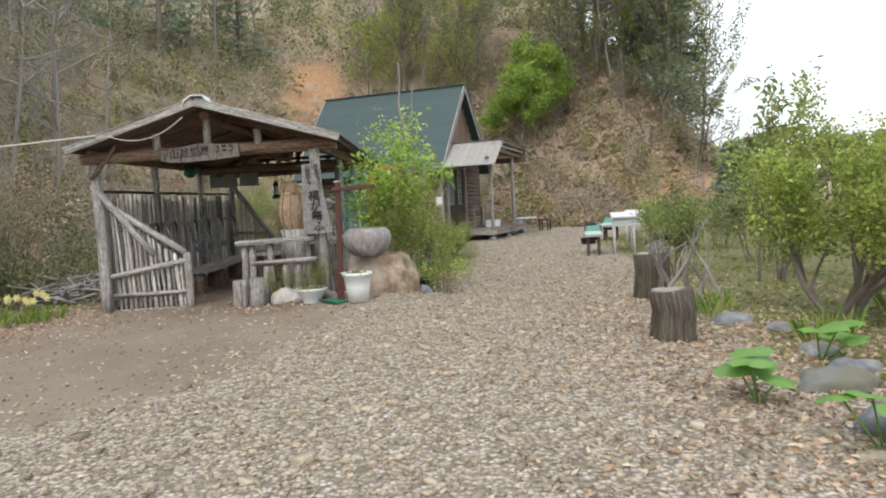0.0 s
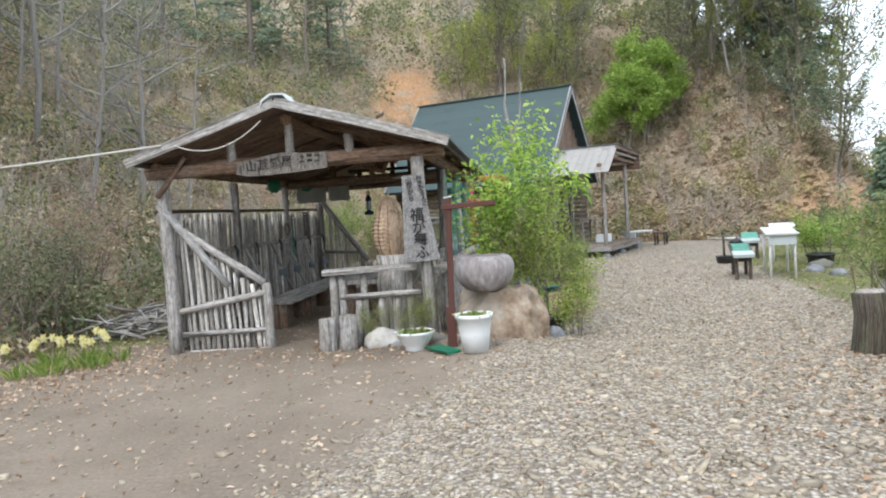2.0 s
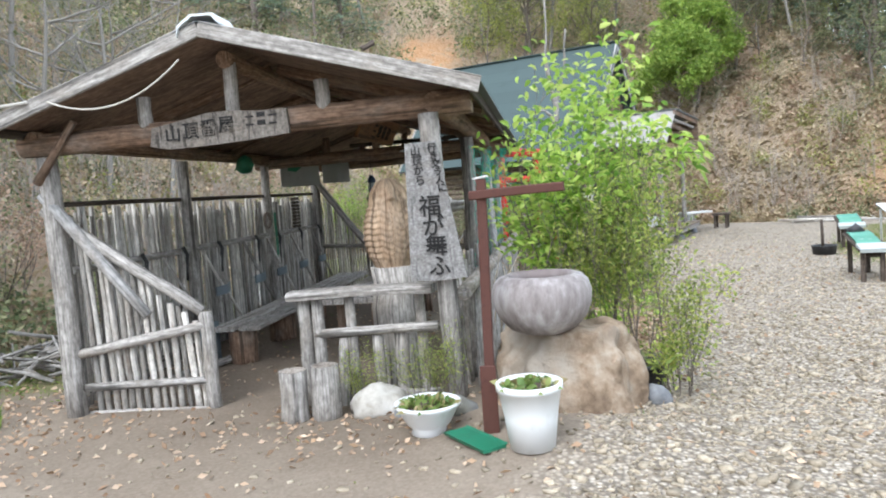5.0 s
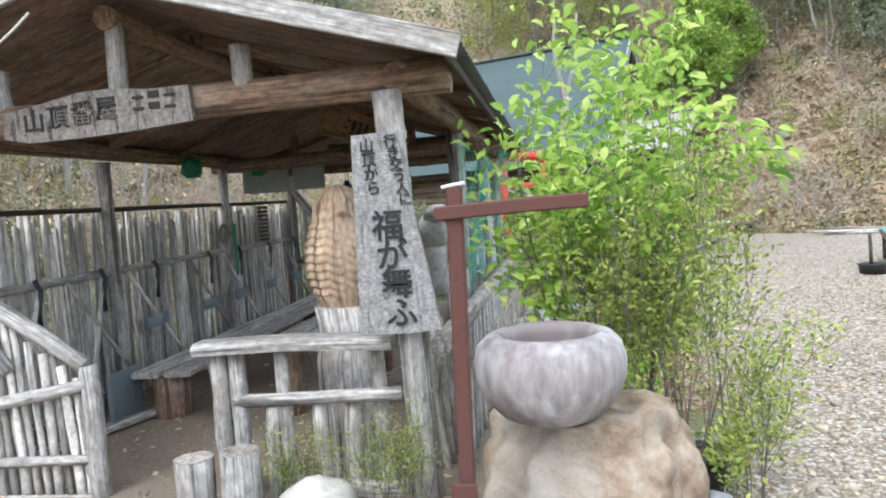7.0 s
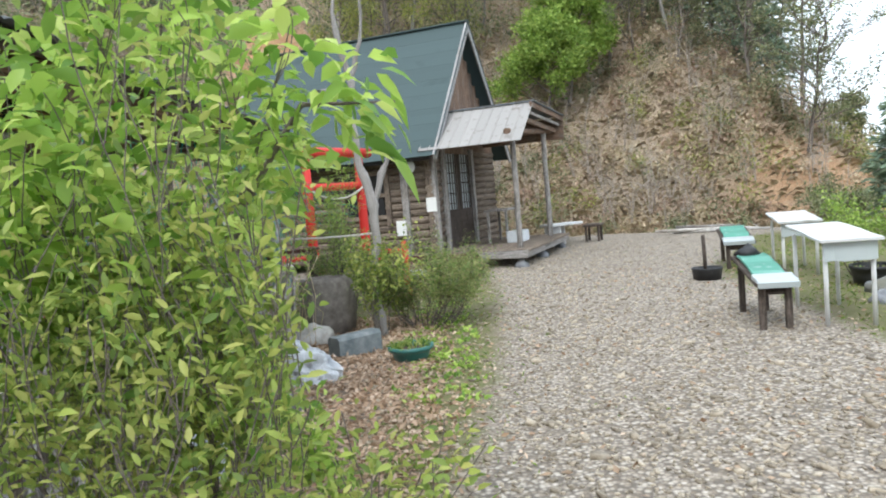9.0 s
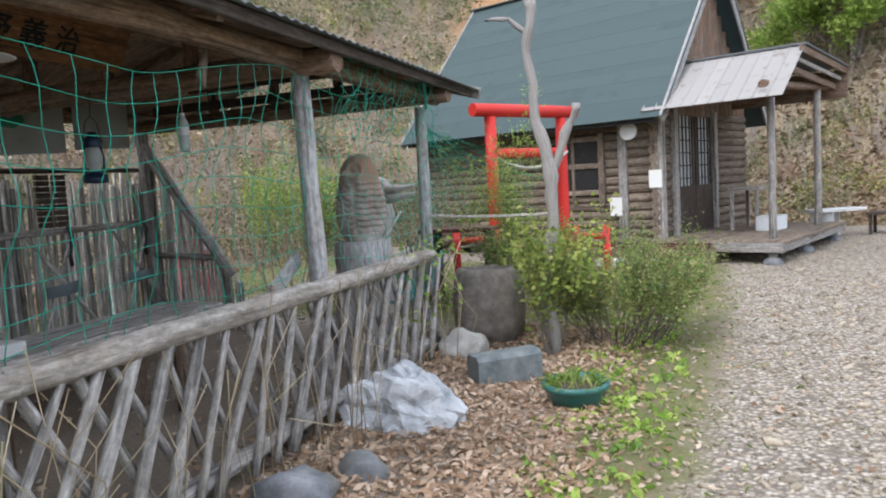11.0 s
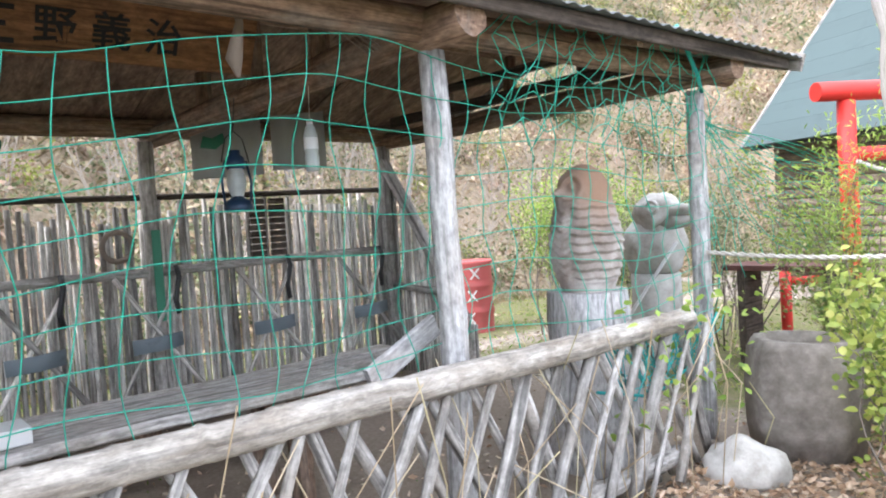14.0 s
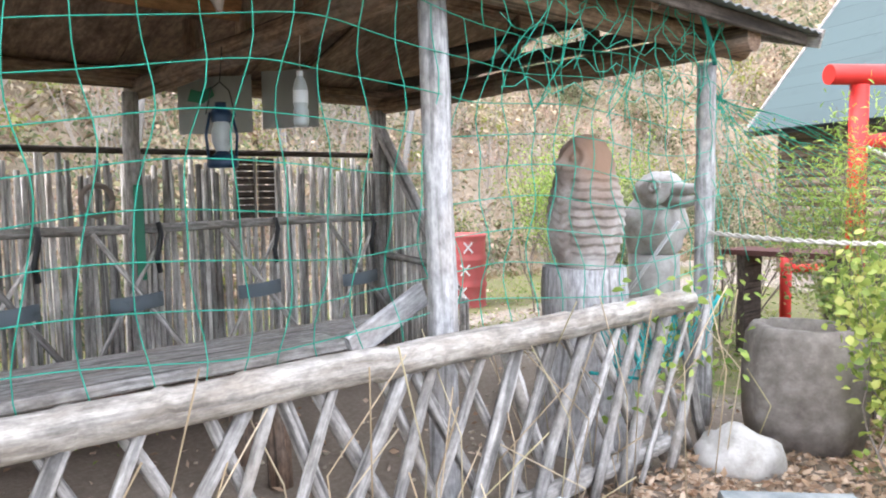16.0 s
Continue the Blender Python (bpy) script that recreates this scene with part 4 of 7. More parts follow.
# crossed stick backrests with rubber slips
for i, y in enumerate((11.6, 12.35, 13.15, 14.2, 14.95, 15.84, 16.75)):
    br = thing("stick_backrest", (-4.5, y, 0.5), "crossed sticks with a slate-grey rubber slip hung on the wall rail", "backrest", "backrests along the wall")
    stick(br, (-4.4, y - 0.27, 0.52), (-4.57, y + 0.24, 1.3), "stick", 0.9)
    stick(br, (-4.42, y + 0.27, 0.52), (-4.55, y - 0.24, 1.3), "stick", 0.9)
    if i > 1:
        g = Geo()
        sweep(g, [(-4.47, y - 0.17, 0.83), (-4.42, y, 0.84), (-4.47, y + 0.17, 0.85)], slab(0.1, 0.014, 0.004), None, (0, 0, 1), 0, rg, True)
        part("slip", g, M_SLATE, br)
    g = Geo()
    cord(g, [(-4.57, y + 0.2, 1.36), (-4.53, y + 0.2, 1.28), (-4.54, y + 0.17, 1.12), (-4.55, y + 0.19, 1.02)], 0.02)
    part("strap", g, M_BLACK, br)
g = Geo()
box(g, -4.2, 11.95, 0.2, -4.17, 12.35, 0.62)
panel = single("leaning_panel", g, M_SLATE, (-4.18, 12.15, 0.2), "blue-grey flat panel leaning by the wall", "panel")
g = Geo()
board(g, (-4.35, 11.4, 0.24), (-3.95, 12.6, 0.25), 0.09, 0.05, (1, 0, 0), rng=rg)
single("floor_beam", g, M_GREY, (-4.15, 12, 0.2), "grey squared timber on the dirt floor", "timber")
# wreath of wire and vertical slat plates
g = Geo()
cord(g, [(-4.53, 14.75 + 0.1 * math.cos(a / 12 * 2 * math.pi), 1.52 + 0.1 * math.sin(a / 12 * 2 * math.pi)) for a in range(13)], 0.02)
single("vine_ring", g, M_TWIG, (-4.53, 14.75, 1.5), "dark twisted vine ring on the bamboo wall", "wreath")
for k in range(2):
    sp = thing("slatted_panel", (-4.53, 15.78 + k * 0.17, 1.37), "dark ribbed panel hung on the bamboo wall", "panel", "ribbed panels")
    for j in range(9):
        g = Geo()
        box(g, -4.545, 15.72 + k * 0.17, 1.37 + j * 0.05, -4.52, 15.85 + k * 0.17, 1.412 + j * 0.05, 0.003)
        part("slat", g, M_DARK, sp)
g = Geo()
box(g, -4.53, 14.98, 0.98, -4.52, 15.04, 1.62, 0.002)
single("narrow_plate", g, M_GREENTRAY, (-4.525, 15.0, 1.0), "narrow dark green name plate on a post", "sign")
# hanging things
lan = thing("oil_lantern", (-3.14, 14.98, 1.75), "dark blue oil lantern hanging from the beam", "lantern")
g = Geo()
lathe(g, (-3.14, 14.98, 1.68), [(0.001, 0.0), (0.075, 0.0), (0.08, 0.02), (0.075, 0.055), (0.045, 0.07), (0.03, 0.085)], 16)
part("tank", g, M_BLUE, lan)
g = Geo()
lathe(g, (-3.14, 14.98, 1.765), [(0.032, 0.0), (0.05, 0.05), (0.052, 0.1), (0.035, 0.15)], 16)
part("globe", g, M_CLEARPL, lan, "dusty glass globe")
g = Geo()
lathe(g, (-3.14, 14.98, 1.915), [(0.05, 0.0), (0.055, 0.02), (0.05, 0.06), (0.03, 0.075), (0.03, 0.1), (0.001, 0.105)], 16)
part("chimney", g, M_BLUE, lan)
for s in (-1, 1):
    g = Geo()
    cord(g, [(-3.14, 14.98 + 0.075 * s, 1.72), (-3.14, 14.98 + 0.085 * s, 1.85), (-3.14, 14.98 + 0.06 * s, 1.96)], 0.008)
    part("side_tube", g, M_BLUE, lan)
g = Geo()
cord(g, [(-3.14, 14.9, 1.95), (-3.14, 14.93, 2.08), (-3.14, 14.98, 2.12), (-3.14, 15.03, 2.08), (-3.14, 15.06, 1.95)], 0.004)
cord(g, [(-3.14, 14.98, 2.12), (-3.14, 15.0, 2.3)], 0.003)
part("handle", g, M_BLACK, lan)
bot = thing("plastic_bottle", (-2.46, 15.05, 1.85), "clear plastic drink bottle hung on a string", "bottle")
g = Geo()
lathe(g, (-2.46, 15.05, 1.84), [(0.001, 0), (0.03, 0.002), (0.034, 0.02), (0.034, 0.075), (0.029, 0.085), (0.034, 0.1), (0.034, 0.17), (0.022, 0.21), (0.012, 0.225)], 14)
part("body", g, M_CLEARPL, bot)
g = Geo()
lathe(g, (-2.46, 15.05, 2.065), [(0.015, 0), (0.015, 0.022), (0.001, 0.023)], 12)
part("cap", g, M_WHITEPL, bot)
g = Geo()
lathe(g, (-2.46, 15.05, 1.945), [(0.0348, 0), (0.0348, 0.055)], 14)
part("wrapper", g, M_WHITEPL, bot)
g = Geo()
cord(g, [(-2.46, 15.05, 2.08), (-2.46, 15.06, 2.3)], 0.002)
part("string", g, M_ROPE, bot)
for k, (x0, y0, w, z0) in enumerate(((-4.5, 15.3, 0.55, 1.96), (-4.02, 15.68, 0.4, 1.98))):
    sh = thing("hanging_cloth", (x0, y0, z0), "faded grey cloth hung under the eaves with a green print", "cloth", "hung cloths")
    g = Geo()
    n = 8
    verts = [(x0 + 0.8 * w * i / n + 0.01 * math.sin(i * 1.7), y0 + 0.6 * w * i / n - 0.012 * math.sin(i * 1.7), z) for z in (z0 + 0.38, z0 + 0.18, z0) for i in range(n + 1)]
    verts += [(a + 0.005, b, c) for a, b, c in verts]
    m2 = 3 * (n + 1)
    faces = []
    for r in range(2):
        for i in range(n):
            a = r * (n + 1) + i
            faces += [(a, a + 1, a + n + 2, a + n + 1), (a + m2, a + m2 + n + 1, a + m2 + n + 2, a + m2 + 1)]
    g.add(verts, faces, None, True)
    part("sheet", g, M_CLOTH, sh)
    if k == 0:
        g = Geo()
        sweep(g, [(x0 + 0.17, y0 + 0.09, z0 + 0.25), (x0 + 0.1724, y0 + 0.0868, z0 + 0.25)], [(-0.1, -0.03), (0.02, -0.05), (0.1, 0), (0.08, 0.06), (0, 0.03), (-0.07, 0.05)], None, (0.8, 0.6, 0))
        part("print", g, M_GREENTRAY, sh, "green printed patch")
nb = thing("name_board", (-2.75, 14.3, 2.45), "honey-coloured varnished board with large black characters under the roof", "sign")
g = Geo()
sweep(g, [(-2.78, 13.2, 2.5), (-2.78, 14.95, 2.5)], slab(0.3, 0.03), None, (0.5, 0, 1), 0, rg, False)
part("board", g, M_ORANGE, nb)
for k, ch in enumerate("野義治"):
    writing("character", ch, 0.17, pose(-2.772, 14.05 + k * 0.225, 2.472, 116.6, 0, 90), M_INK, nb)
for j in range(3):
    g = Geo()
    z = 2.41 + j * 0.06
    board(g, (-2.757 + (z - 2.5) * 0.5, 13.76, z), (-2.757 + (z - 2.5) * 0.5, 13.9 - 0.03 * (j % 2), z), 0.022, 0.006, (0.5, 0, 1))
    part("character_stroke", g, M_INK, nb)
g = Geo()
lathe(g, (-2.3, 13.55, 2.2), [(0.001, 0.03), (0.03, 0.03), (0.14, 0.005), (0.15, 0), (0.14, -0.004), (0.001, -0.006)], 20)
single("lamp_shade", g, M_WHITE, (-2.3, 13.55, 2.2), "round white enamel lamp shade under the roof", "lamp")
g = Geo()
for k in range(26):
    a = rg.uniform(-0.04, 0.04)
    cord(g, [(-1.95 + a, 14.75 + k * 0.012, 2.46), (-1.85 + a, 15.0 + k * 0.012, 2.28 + rg.uniform(-0.02, 0.02))], 0.003, 4)
single("reed_bundle", g, M_TWIG, (-1.9, 15, 2.4), "bundle of thin dark reeds stored under the roof", "reeds")
g = Geo()
pts = [(-1.75, 14.35, 2.4), (-1.73, 14.36, 2.28), (-1.76, 14.34, 2.16), (-1.74, 14.35, 2.1)]
sweep(g, pts, circle(7, 1.0), [0.008, 0.014, 0.03, 0.006], None, 0.008, rg)
single("hanging_root", g, M_TWIG, (-1.75, 14.35, 2.1), "dry twisted root dangling on a cord", "root")
g = Geo()
sweep(g, [(-4.45, 13.9, 2.3), (-4.42, 13.95, 2.22), (-4.45, 14.1, 2.18)], circle(7, 1.0), [0.06, 0.12, 0.05], None, 0.02, rg)
single("net_bundle", g, M_GREENTRAY, (-4.45, 13.95, 2.2), "dark green net rolled under the eaves", "net")
g = Geo()
box(g, -2.68, 13.3, 0.835, -2.48, 13.78, 0.9)
single("white_box", g, M_WHITE, (-2.58, 13.5, 0.83), "flat white box on the plank table", "box")

# ---- carved owls ----


def owl(at, r, h, turn, mat, label, cut=0.13):
    """A carved owl: an egg-shaped body, brow and wings cut as feather rows in one mesh."""
    g = Geo()
    seg, rows = 84, 90
    verts, faces = [], []
    for i in range(rows + 1):
        t = i / rows
        neck = min(1, max(0, (t - 0.42) / 0.34))
        prof = (0.72 + 0.3 * math.sin(math.pi / 2 * min(1, t / 0.36))) * (1 - 0.2 * neck * neck * (3 - 2 * neck)) * (1 if t < 0.7 else math.sqrt(max(0.0, 1 - ((t - 0.7) / 0.3) ** 2)))
        for j in range(seg):
            a = 2 * math.pi * j / seg
            rr = r * prof
            wing = abs(math.sin(a))
            if 0.08 < t < 0.68:
                col = a * 14 / (2 * math.pi)
                row = (t * 15 + (0.3 if wing > 0.5 else 0.7) * abs(math.sin(col * math.pi * 0.7))) % 1.0
                rr *= 1 + cut * (0.5 - row) * (0.5 + wing) + 0.06 * wing - 0.07 * math.exp(-((wing - 0.55) / 0.09) ** 2)
            if t > 0.72:
                rr *= 1 + 0.05 * max(0, math.cos(a)) * math.exp(-((t - 0.86) / 0.05) ** 2)
                for s in (-1, 1):
                    da = (a - s * 0.55 + math.pi) % (2 * math.pi) - math.pi
                    ring = math.hypot(da / 0.42, (t - 0.82) / 0.085)
                    rr *= 1 - 0.14 * math.exp(-(ring / 0.8) ** 4) + 0.06 * math.exp(-((ring - 1.05) / 0.16) ** 2) + 0.13 * math.exp(-(ring / 0.28) ** 2)
                rr *= 1 + 0.3 * math.exp(-((((a + math.pi) % (2 * math.pi)) - math.pi) / 0.12) ** 2 - ((t - 0.78) / 0.03) ** 2)
            rr *= 1 + 0.02 * noise.noise(Vector((math.cos(a) * 4, math.sin(a) * 4, t * 9)))
            verts.append((at[0] + rr * math.cos(a + turn), at[1] + rr * math.sin(a + turn), at[2] + t * h))
    for i in range(rows):
        for j in range(seg):
            j2 = (j + 1) % seg
            faces.append((i * seg + j, i * seg + j2, (i + 1) * seg + j2, (i + 1) * seg + j))
    faces.append(tuple(range(seg))[::-1])
    uvs = [[((a % seg) / seg * 6.28 * r, a // seg / rows * h) for a in f] for f in faces]
    g.add(verts, faces, uvs, True)
    return single("owl_statue", g, mat, at, label, "statue")


def stand(at, h, r0, r1, mat, label):
    g = Geo()
    log(g, (at[0], at[1], 0.12), (at[0], at[1], h), r0, r1, 18, 8, 0.05, 0.04, rg)
    single("statue_stand", g, mat, (at[0], at[1], 0.2), label, "pedestal")


stand((-2.08, 11.08), 1.18, 0.19, 0.17, M_GREY, "thick grey log standing as a pedestal")
owl((-2.08, 11.08, 1.17), 0.19, 0.68, radians(-70), M_CARVE, "brown carved wooden owl on a log", 0.06)
stand((-1.9, 16.4), 1.13, 0.29, 0.21, M_PALE, "pale flared log base under the owl")
owl((-1.9, 16.4, 1.12), 0.19, 0.7, radians(-112), M_OWLGREY, "weathered grey carved owl on a pale log", 0.09)
g = Geo()
rock(g, (-2.8, 18.5, 1.0), (0.26, 0.26, 0.3), 5, 0.18, 4, 1.2)
rock(g, (-2.7, 18.42, 1.4), (0.2, 0.17, 0.15), 8, 0.15, 4, 1.2)
for dz, tip in ((0.04, 0.05), (-0.05, -0.03)):
    sweep(g, [(-2.62, 18.38, 1.48 + dz), (-2.42, 18.36, 1.48 + dz), (-2.2, 18.36, 1.5 + tip)], circle(10, 1.0), [0.075, 0.045, 0.012], None, 0.004, rg)
ring = [(-2.64 + 0.06 * math.cos(k * 0.5236), 18.235 - 0.02 * math.cos(k * 0.5236), 1.55 + 0.045 * math.sin(k * 0.5236)) for k in range(13)]
sweep(g, ring, circle(8, 0.016), None, None, 0, rg)
log(g, (-2.8, 18.5, 0.2), (-2.8, 18.5, 1.0), 0.24, 0.2, 14, 5, 0.05, 0.05, rg)
single("bird_statue", g, M_CREAM, (-2.8, 18.5, 0.2), "pale carved bird sculpture with a long beak on a stump", "statue")

g = Geo()
log(g, (-2.86, 17.5, 0.2), (-2.06, 17.6, 1.31), 0.014, 0.012, 7, 4, 0.02, 0.05, rg)
single("white_pole", g, M_WHITE, (-2.86, 17.5, 0.2), "thin white pole leaning behind the carved owl", "pole")

# oil drum behind the hut
dr = thing("oil_drum", (-5.5, 18.9, 0.2), "faded red steel oil drum with pale painted marks", "drum")
g = Geo()
prof = [(0.001, 0), (0.25, 0)]
for i in range(30):
    z = i / 29 * 0.86
    prof.append((0.25 + (0.012 if any(abs(z - q) < 0.03 for q in (0.0, 0.29, 0.57, 0.86)) else 0), z))
prof += [(0.24, 0.86), (0.24, 0.845), (0.001, 0.845)]
lathe(g, (-5.5, 18.9, 0.2), prof, 28)
part("barrel", g, M_DRUM, dr)
for k in range(3):
    g = Geo()
    a = radians(-48 + 8 * k)
    p = Vector((-5.5 + 0.266 * math.cos(a), 18.9 + 0.266 * math.sin(a), 0.42 + 0.25 * k))
    for s in (-1, 1):
        board(g, p + Vector((-0.05 * s * math.sin(a), 0.05 * s * math.cos(a), -0.06)), p + Vector((0.05 * s * math.sin(a), -0.05 * s * math.cos(a), 0.06)), 0.018, 0.004, (math.cos(a + 1.57), math.sin(a + 1.57), 0))
    part("painted_mark", g, M_WHITE, dr)
# low garden bench and hedge-side clutter behind
gb = thing("garden_table", (-1.9, 18.9, 0.2), "dark red low table behind the hut", "table")
g = Geo()
box(g, -2.35, 18.75, 1.0, -1.5, 19.15, 1.04)
part("tabletop", g, M_RUST, gb)
for x in (-2.25, -1.6):
    g = Geo()
    box(g, x, 18.8, 0.2, x + 0.06, 19.1, 0.999)
    part("leg", g, M_DARK, gb)

# ---- green net along the side ----
net = thing("green_net", (-1.55, 15, 1.0), "green bird net slung from the eaves to the railing", "net")


def net_at(s, t):
    """s runs along the eaves, t from the top edge downwards."""
    y = 12.4 + s * 4.75
    top = 2.12 + 0.07 * s - 0.05 * math.sin(s * 9)
    z = top + (0.92 - top) * t + 0.035 * math.sin(s * 17 + t * 4)
    return (-1.57 + 0.05 * math.sin(s * 5 + t * 3) - 0.03 * t + 0.02 * math.sin(t * 20 + s * 40), y + 0.03 * math.sin(t * 9 + s * 33), z)


g = Geo()
cols, rows = 32, 9
for i in range(cols + 1):
    cord(g, [net_at(i / cols, j / (rows * 2)) for j in range(rows * 2 + 1)], 0.0025, 3, (1, 0, 0))
for j in range(rows + 1):
    cord(g, [net_at(i / (cols * 2), j / rows) for i in range(cols * 2 + 1)], 0.0025, 3, (1, 0, 0))
tagged(part("mesh", g, M_NET, net), kind="stuff")
g = Geo()
for k in range(22):
    y = 15.3 + 1.75 * k / 22
    zt = 2.42
    pts = [(-1.42 - 0.1 * q / 6 + 0.02 * math.sin(q * 2 + k), y + 0.05 * math.sin(q * 1.3 + k * 2) + (0.16 * q / 6 if k > 12 else -0.05 * q / 6), zt - (0.28 + 0.3 * abs(math.sin(k * 0.4))) * q / 6) for q in range(7)]
    cord(g, pts, 0.0028, 3, (1, 0, 0))
for j in range(5):
    cord(g, [(-1.45, 15.3 + 1.75 * q / 24, 2.38 - 0.11 * j + 0.03 * math.sin(q * 1.7 + j)) for q in range(25)], 0.0024, 3, (1, 0, 0))
tagged(part("gathered_edge", g, M_NET, net), kind="stuff")
g = Geo()
cord(g, [(-1.38, 16.55, 2.46), (-1.5, 16.95, 2.28), (-1.56, 17.1, 2.2)], 0.012)
part("edge_rope", g, M_TEALROPE, net)
g = Geo()
cord(g, [(-1.5, 15.9, 0.72), (-1.46, 16.3, 0.62), (-1.42, 16.7, 0.75), (-1.44, 16.95, 0.98)], 0.008)
part("lower_rope", g, M_TEALROPE, net)
g = Geo()
rn = random.Random(8)
for k in range(26):
    a, b = rn.uniform(15.7, 16.9), rn.uniform(15.9, 17.0)
    cord(g, [(-1.42 + rn.uniform(-0.03, 0.03), a + (b - a) * q / 6 + rn.uniform(-0.03, 0.03), 0.97 - 0.3 * math.sin(q / 6 * 3.1) * rn.uniform(0.5, 1.1)) for q in range(7)], 0.003, 3)
tagged(part("bunched_end", g, M_TEALROPE, net), kind="stuff")
g = Geo()
for k in range(22):
    s = k / 21
    cord(g, [(-1.62 + 0.9 * s * q / 8 + rn.uniform(-0.03, 0.03), 17.2 + 1.3 * s * q / 8 + rn.uniform(-0.04, 0.04), 2.05 - (0.5 + 0.5 * (1 - s)) * q / 8 + rn.uniform(-0.03, 0.03)) for q in range(9)], 0.0022, 3)
for k in range(5):
    cord(g, [(-1.6 + 0.09 * q, 17.25 + 0.13 * q, 1.9 - 0.11 * k - 0.04 * q + rn.uniform(-0.04, 0.04)) for q in range(9)], 0.0022, 3)
tagged(part("loose_drape", g, M_NET, net), kind="stuff")
rp = thing("twisted_rope", (-1.1, 17.3, 1.3), "pale twisted rope strung from the post", "rope")
g = Geo()
for ph in (0, math.pi):
    pts = sag((-1.62, 17.13, 1.28), (-0.52, 17.2, 1.25), 0.02, 60)
    cord(g, [(p.x, p.y + 0.008 * math.cos(i * 1.1 + ph), p.z + 0.008 * math.sin(i * 1.1 + ph)) for i, p in enumerate(pts)], 0.007, 5)
part("strand", g, M_ROPE, rp)

# ---- the steep-roofed log cabin ----
CU, CV, C0 = Vector((0.367, 0.93, 0)), Vector((0.93, -0.367, 0)), Vector((0.1, 22.4, 0))


def cw(a, b, z):
    """A place by the cabin: a east of its door wall, b north of its corner."""
    return C0 + CV * a + CU * b + Vector((0, 0, z))


cabin = thing("log_cabin", tuple(cw(0, 1.9, 0.2)), "brown log cabin with a steep blue-green roof and a porch", "cabin")
CW, CL = 3.8, 4.6
for i in range(15):
    g = Geo()
    log(g, cw(-CL, 0, 0.5 + i * 0.135), cw(-0.05, 0, 0.5 + i * 0.135), 0.075, 0.075, 9, 5, 0.04, 0.03, rg)
    part("wall_log", g, M_LOG, cabin)
for i in range(15):
    for b0, b1 in ((-0.12, 0.42), (2.15, CW)):
        g = Geo()
        log(g, cw(0, b0, 0.53 + i * 0.135), cw(0, b1, 0.53 + i * 0.135), 0.075, 0.075, 9, 3, 0.04, 0.03, rg)
        part("wall_log", g, M_LOG, cabin)
g = Geo()
board(g, cw(-CL, 0.0, 1.45), cw(-CL, CW, 1.45), 2.3, 0.12, (0, 0, 1))
part("back_wall", g, M_LOG, cabin)
g = Geo()
board(g, cw(-CL, CW, 1.45), cw(0, CW, 1.45), 2.3, 0.12, (0, 0, 1))
part("north_wall", g, M_LOG, cabin)
g = Geo()
board(g, cw(-CL, CW / 2, 0.46), cw(0, CW / 2, 0.46), CW, 0.08, CU)
part("floor", g, M_BROWN, cabin)
for a, b in ((0.08, -0.04), (0.08, 0.45), (0.08, 2.1)):
    g = Geo()
    board(g, cw(a, b, 0.4), cw(a, b, 2.5), 0.13, 0.1, CU, rng=rg)
    part("corner_post", g, M_GREY, cabin)
g = Geo()
board(g, cw(-0.5, -0.1, 0.4), cw(-0.5, -0.1, 2.45), 0.14, 0.06, CV, rng=rg)
part("corner_post", g, M_GREY, cabin)
RB, RZ, EB, EZ = 1.9, 5.08, -0.52, 2.34


def cabin_roof(eb, nm):
    n = 18
    for i in range(n):
        g = Geo()
        t0, t1 = i / n, (i + 1) / n + 0.012
        p0 = cw(-CL / 2 + 0.1, RB + (eb - RB) * (t0 + t1) / 2, RZ + (EZ - RZ) * (t0 + t1) / 2 + 0.006)
        way = (CU * (eb - RB) + Vector((0, 0, EZ - RZ))).normalized()
        w = math.hypot(eb - RB, EZ - RZ) * (t1 - t0)
        sweep(g, [p0 - CV * (CL / 2 + 0.25), p0 + CV * (CL / 2 + 0.25)], slab(w, 0.02 + 0.004 * (i % 2), 0.003), None, way, 0, rg, False)
        part("roof_course", g, M_ROOFGREEN, cabin)
    for a in (0.32, -CL - 0.12):
        b = Geo()
        board(b, cw(a, RB, RZ - 0.06), cw(a, eb, EZ - 0.06), 0.16, 0.035, (0, 0, 1), rng=rg)
        part("barge_board", b, M_PALE if a > 0 else M_GREY, cabin)


cabin_roof(EB, "south_roof")
cabin_roof(2 * RB - EB, "north_roof")
g = Geo()
board(g, cw(-CL - 0.15, RB, RZ + 0.02), cw(0.35, RB, RZ + 0.02), 0.16, 0.03, CU)
part("ridge_cap", g, M_ROOFGREEN, cabin)
g = Geo()
board(g, cw(-CL, EB + 0.06, EZ - 0.05), cw(0.2, EB + 0.06, EZ - 0.05), 0.07, 0.06, (0, 0, 1))
part("gutter", g, M_BLACK, cabin)
for i in range(17):
    b0 = 0.12 + i * 0.215
    top = RZ - 0.14 - abs(b0 + 0.1 - RB) * (RZ - EZ) / (RB - EB)
    if top > 2.5:
        g = Geo()
        board(g, cw(0.04, b0 + 0.1, 2.4), cw(0.04, b0 + 0.1, top), 0.208, 0.03, CU, rng=rg)
        part("gable_board", g, M_BROWN, cabin)
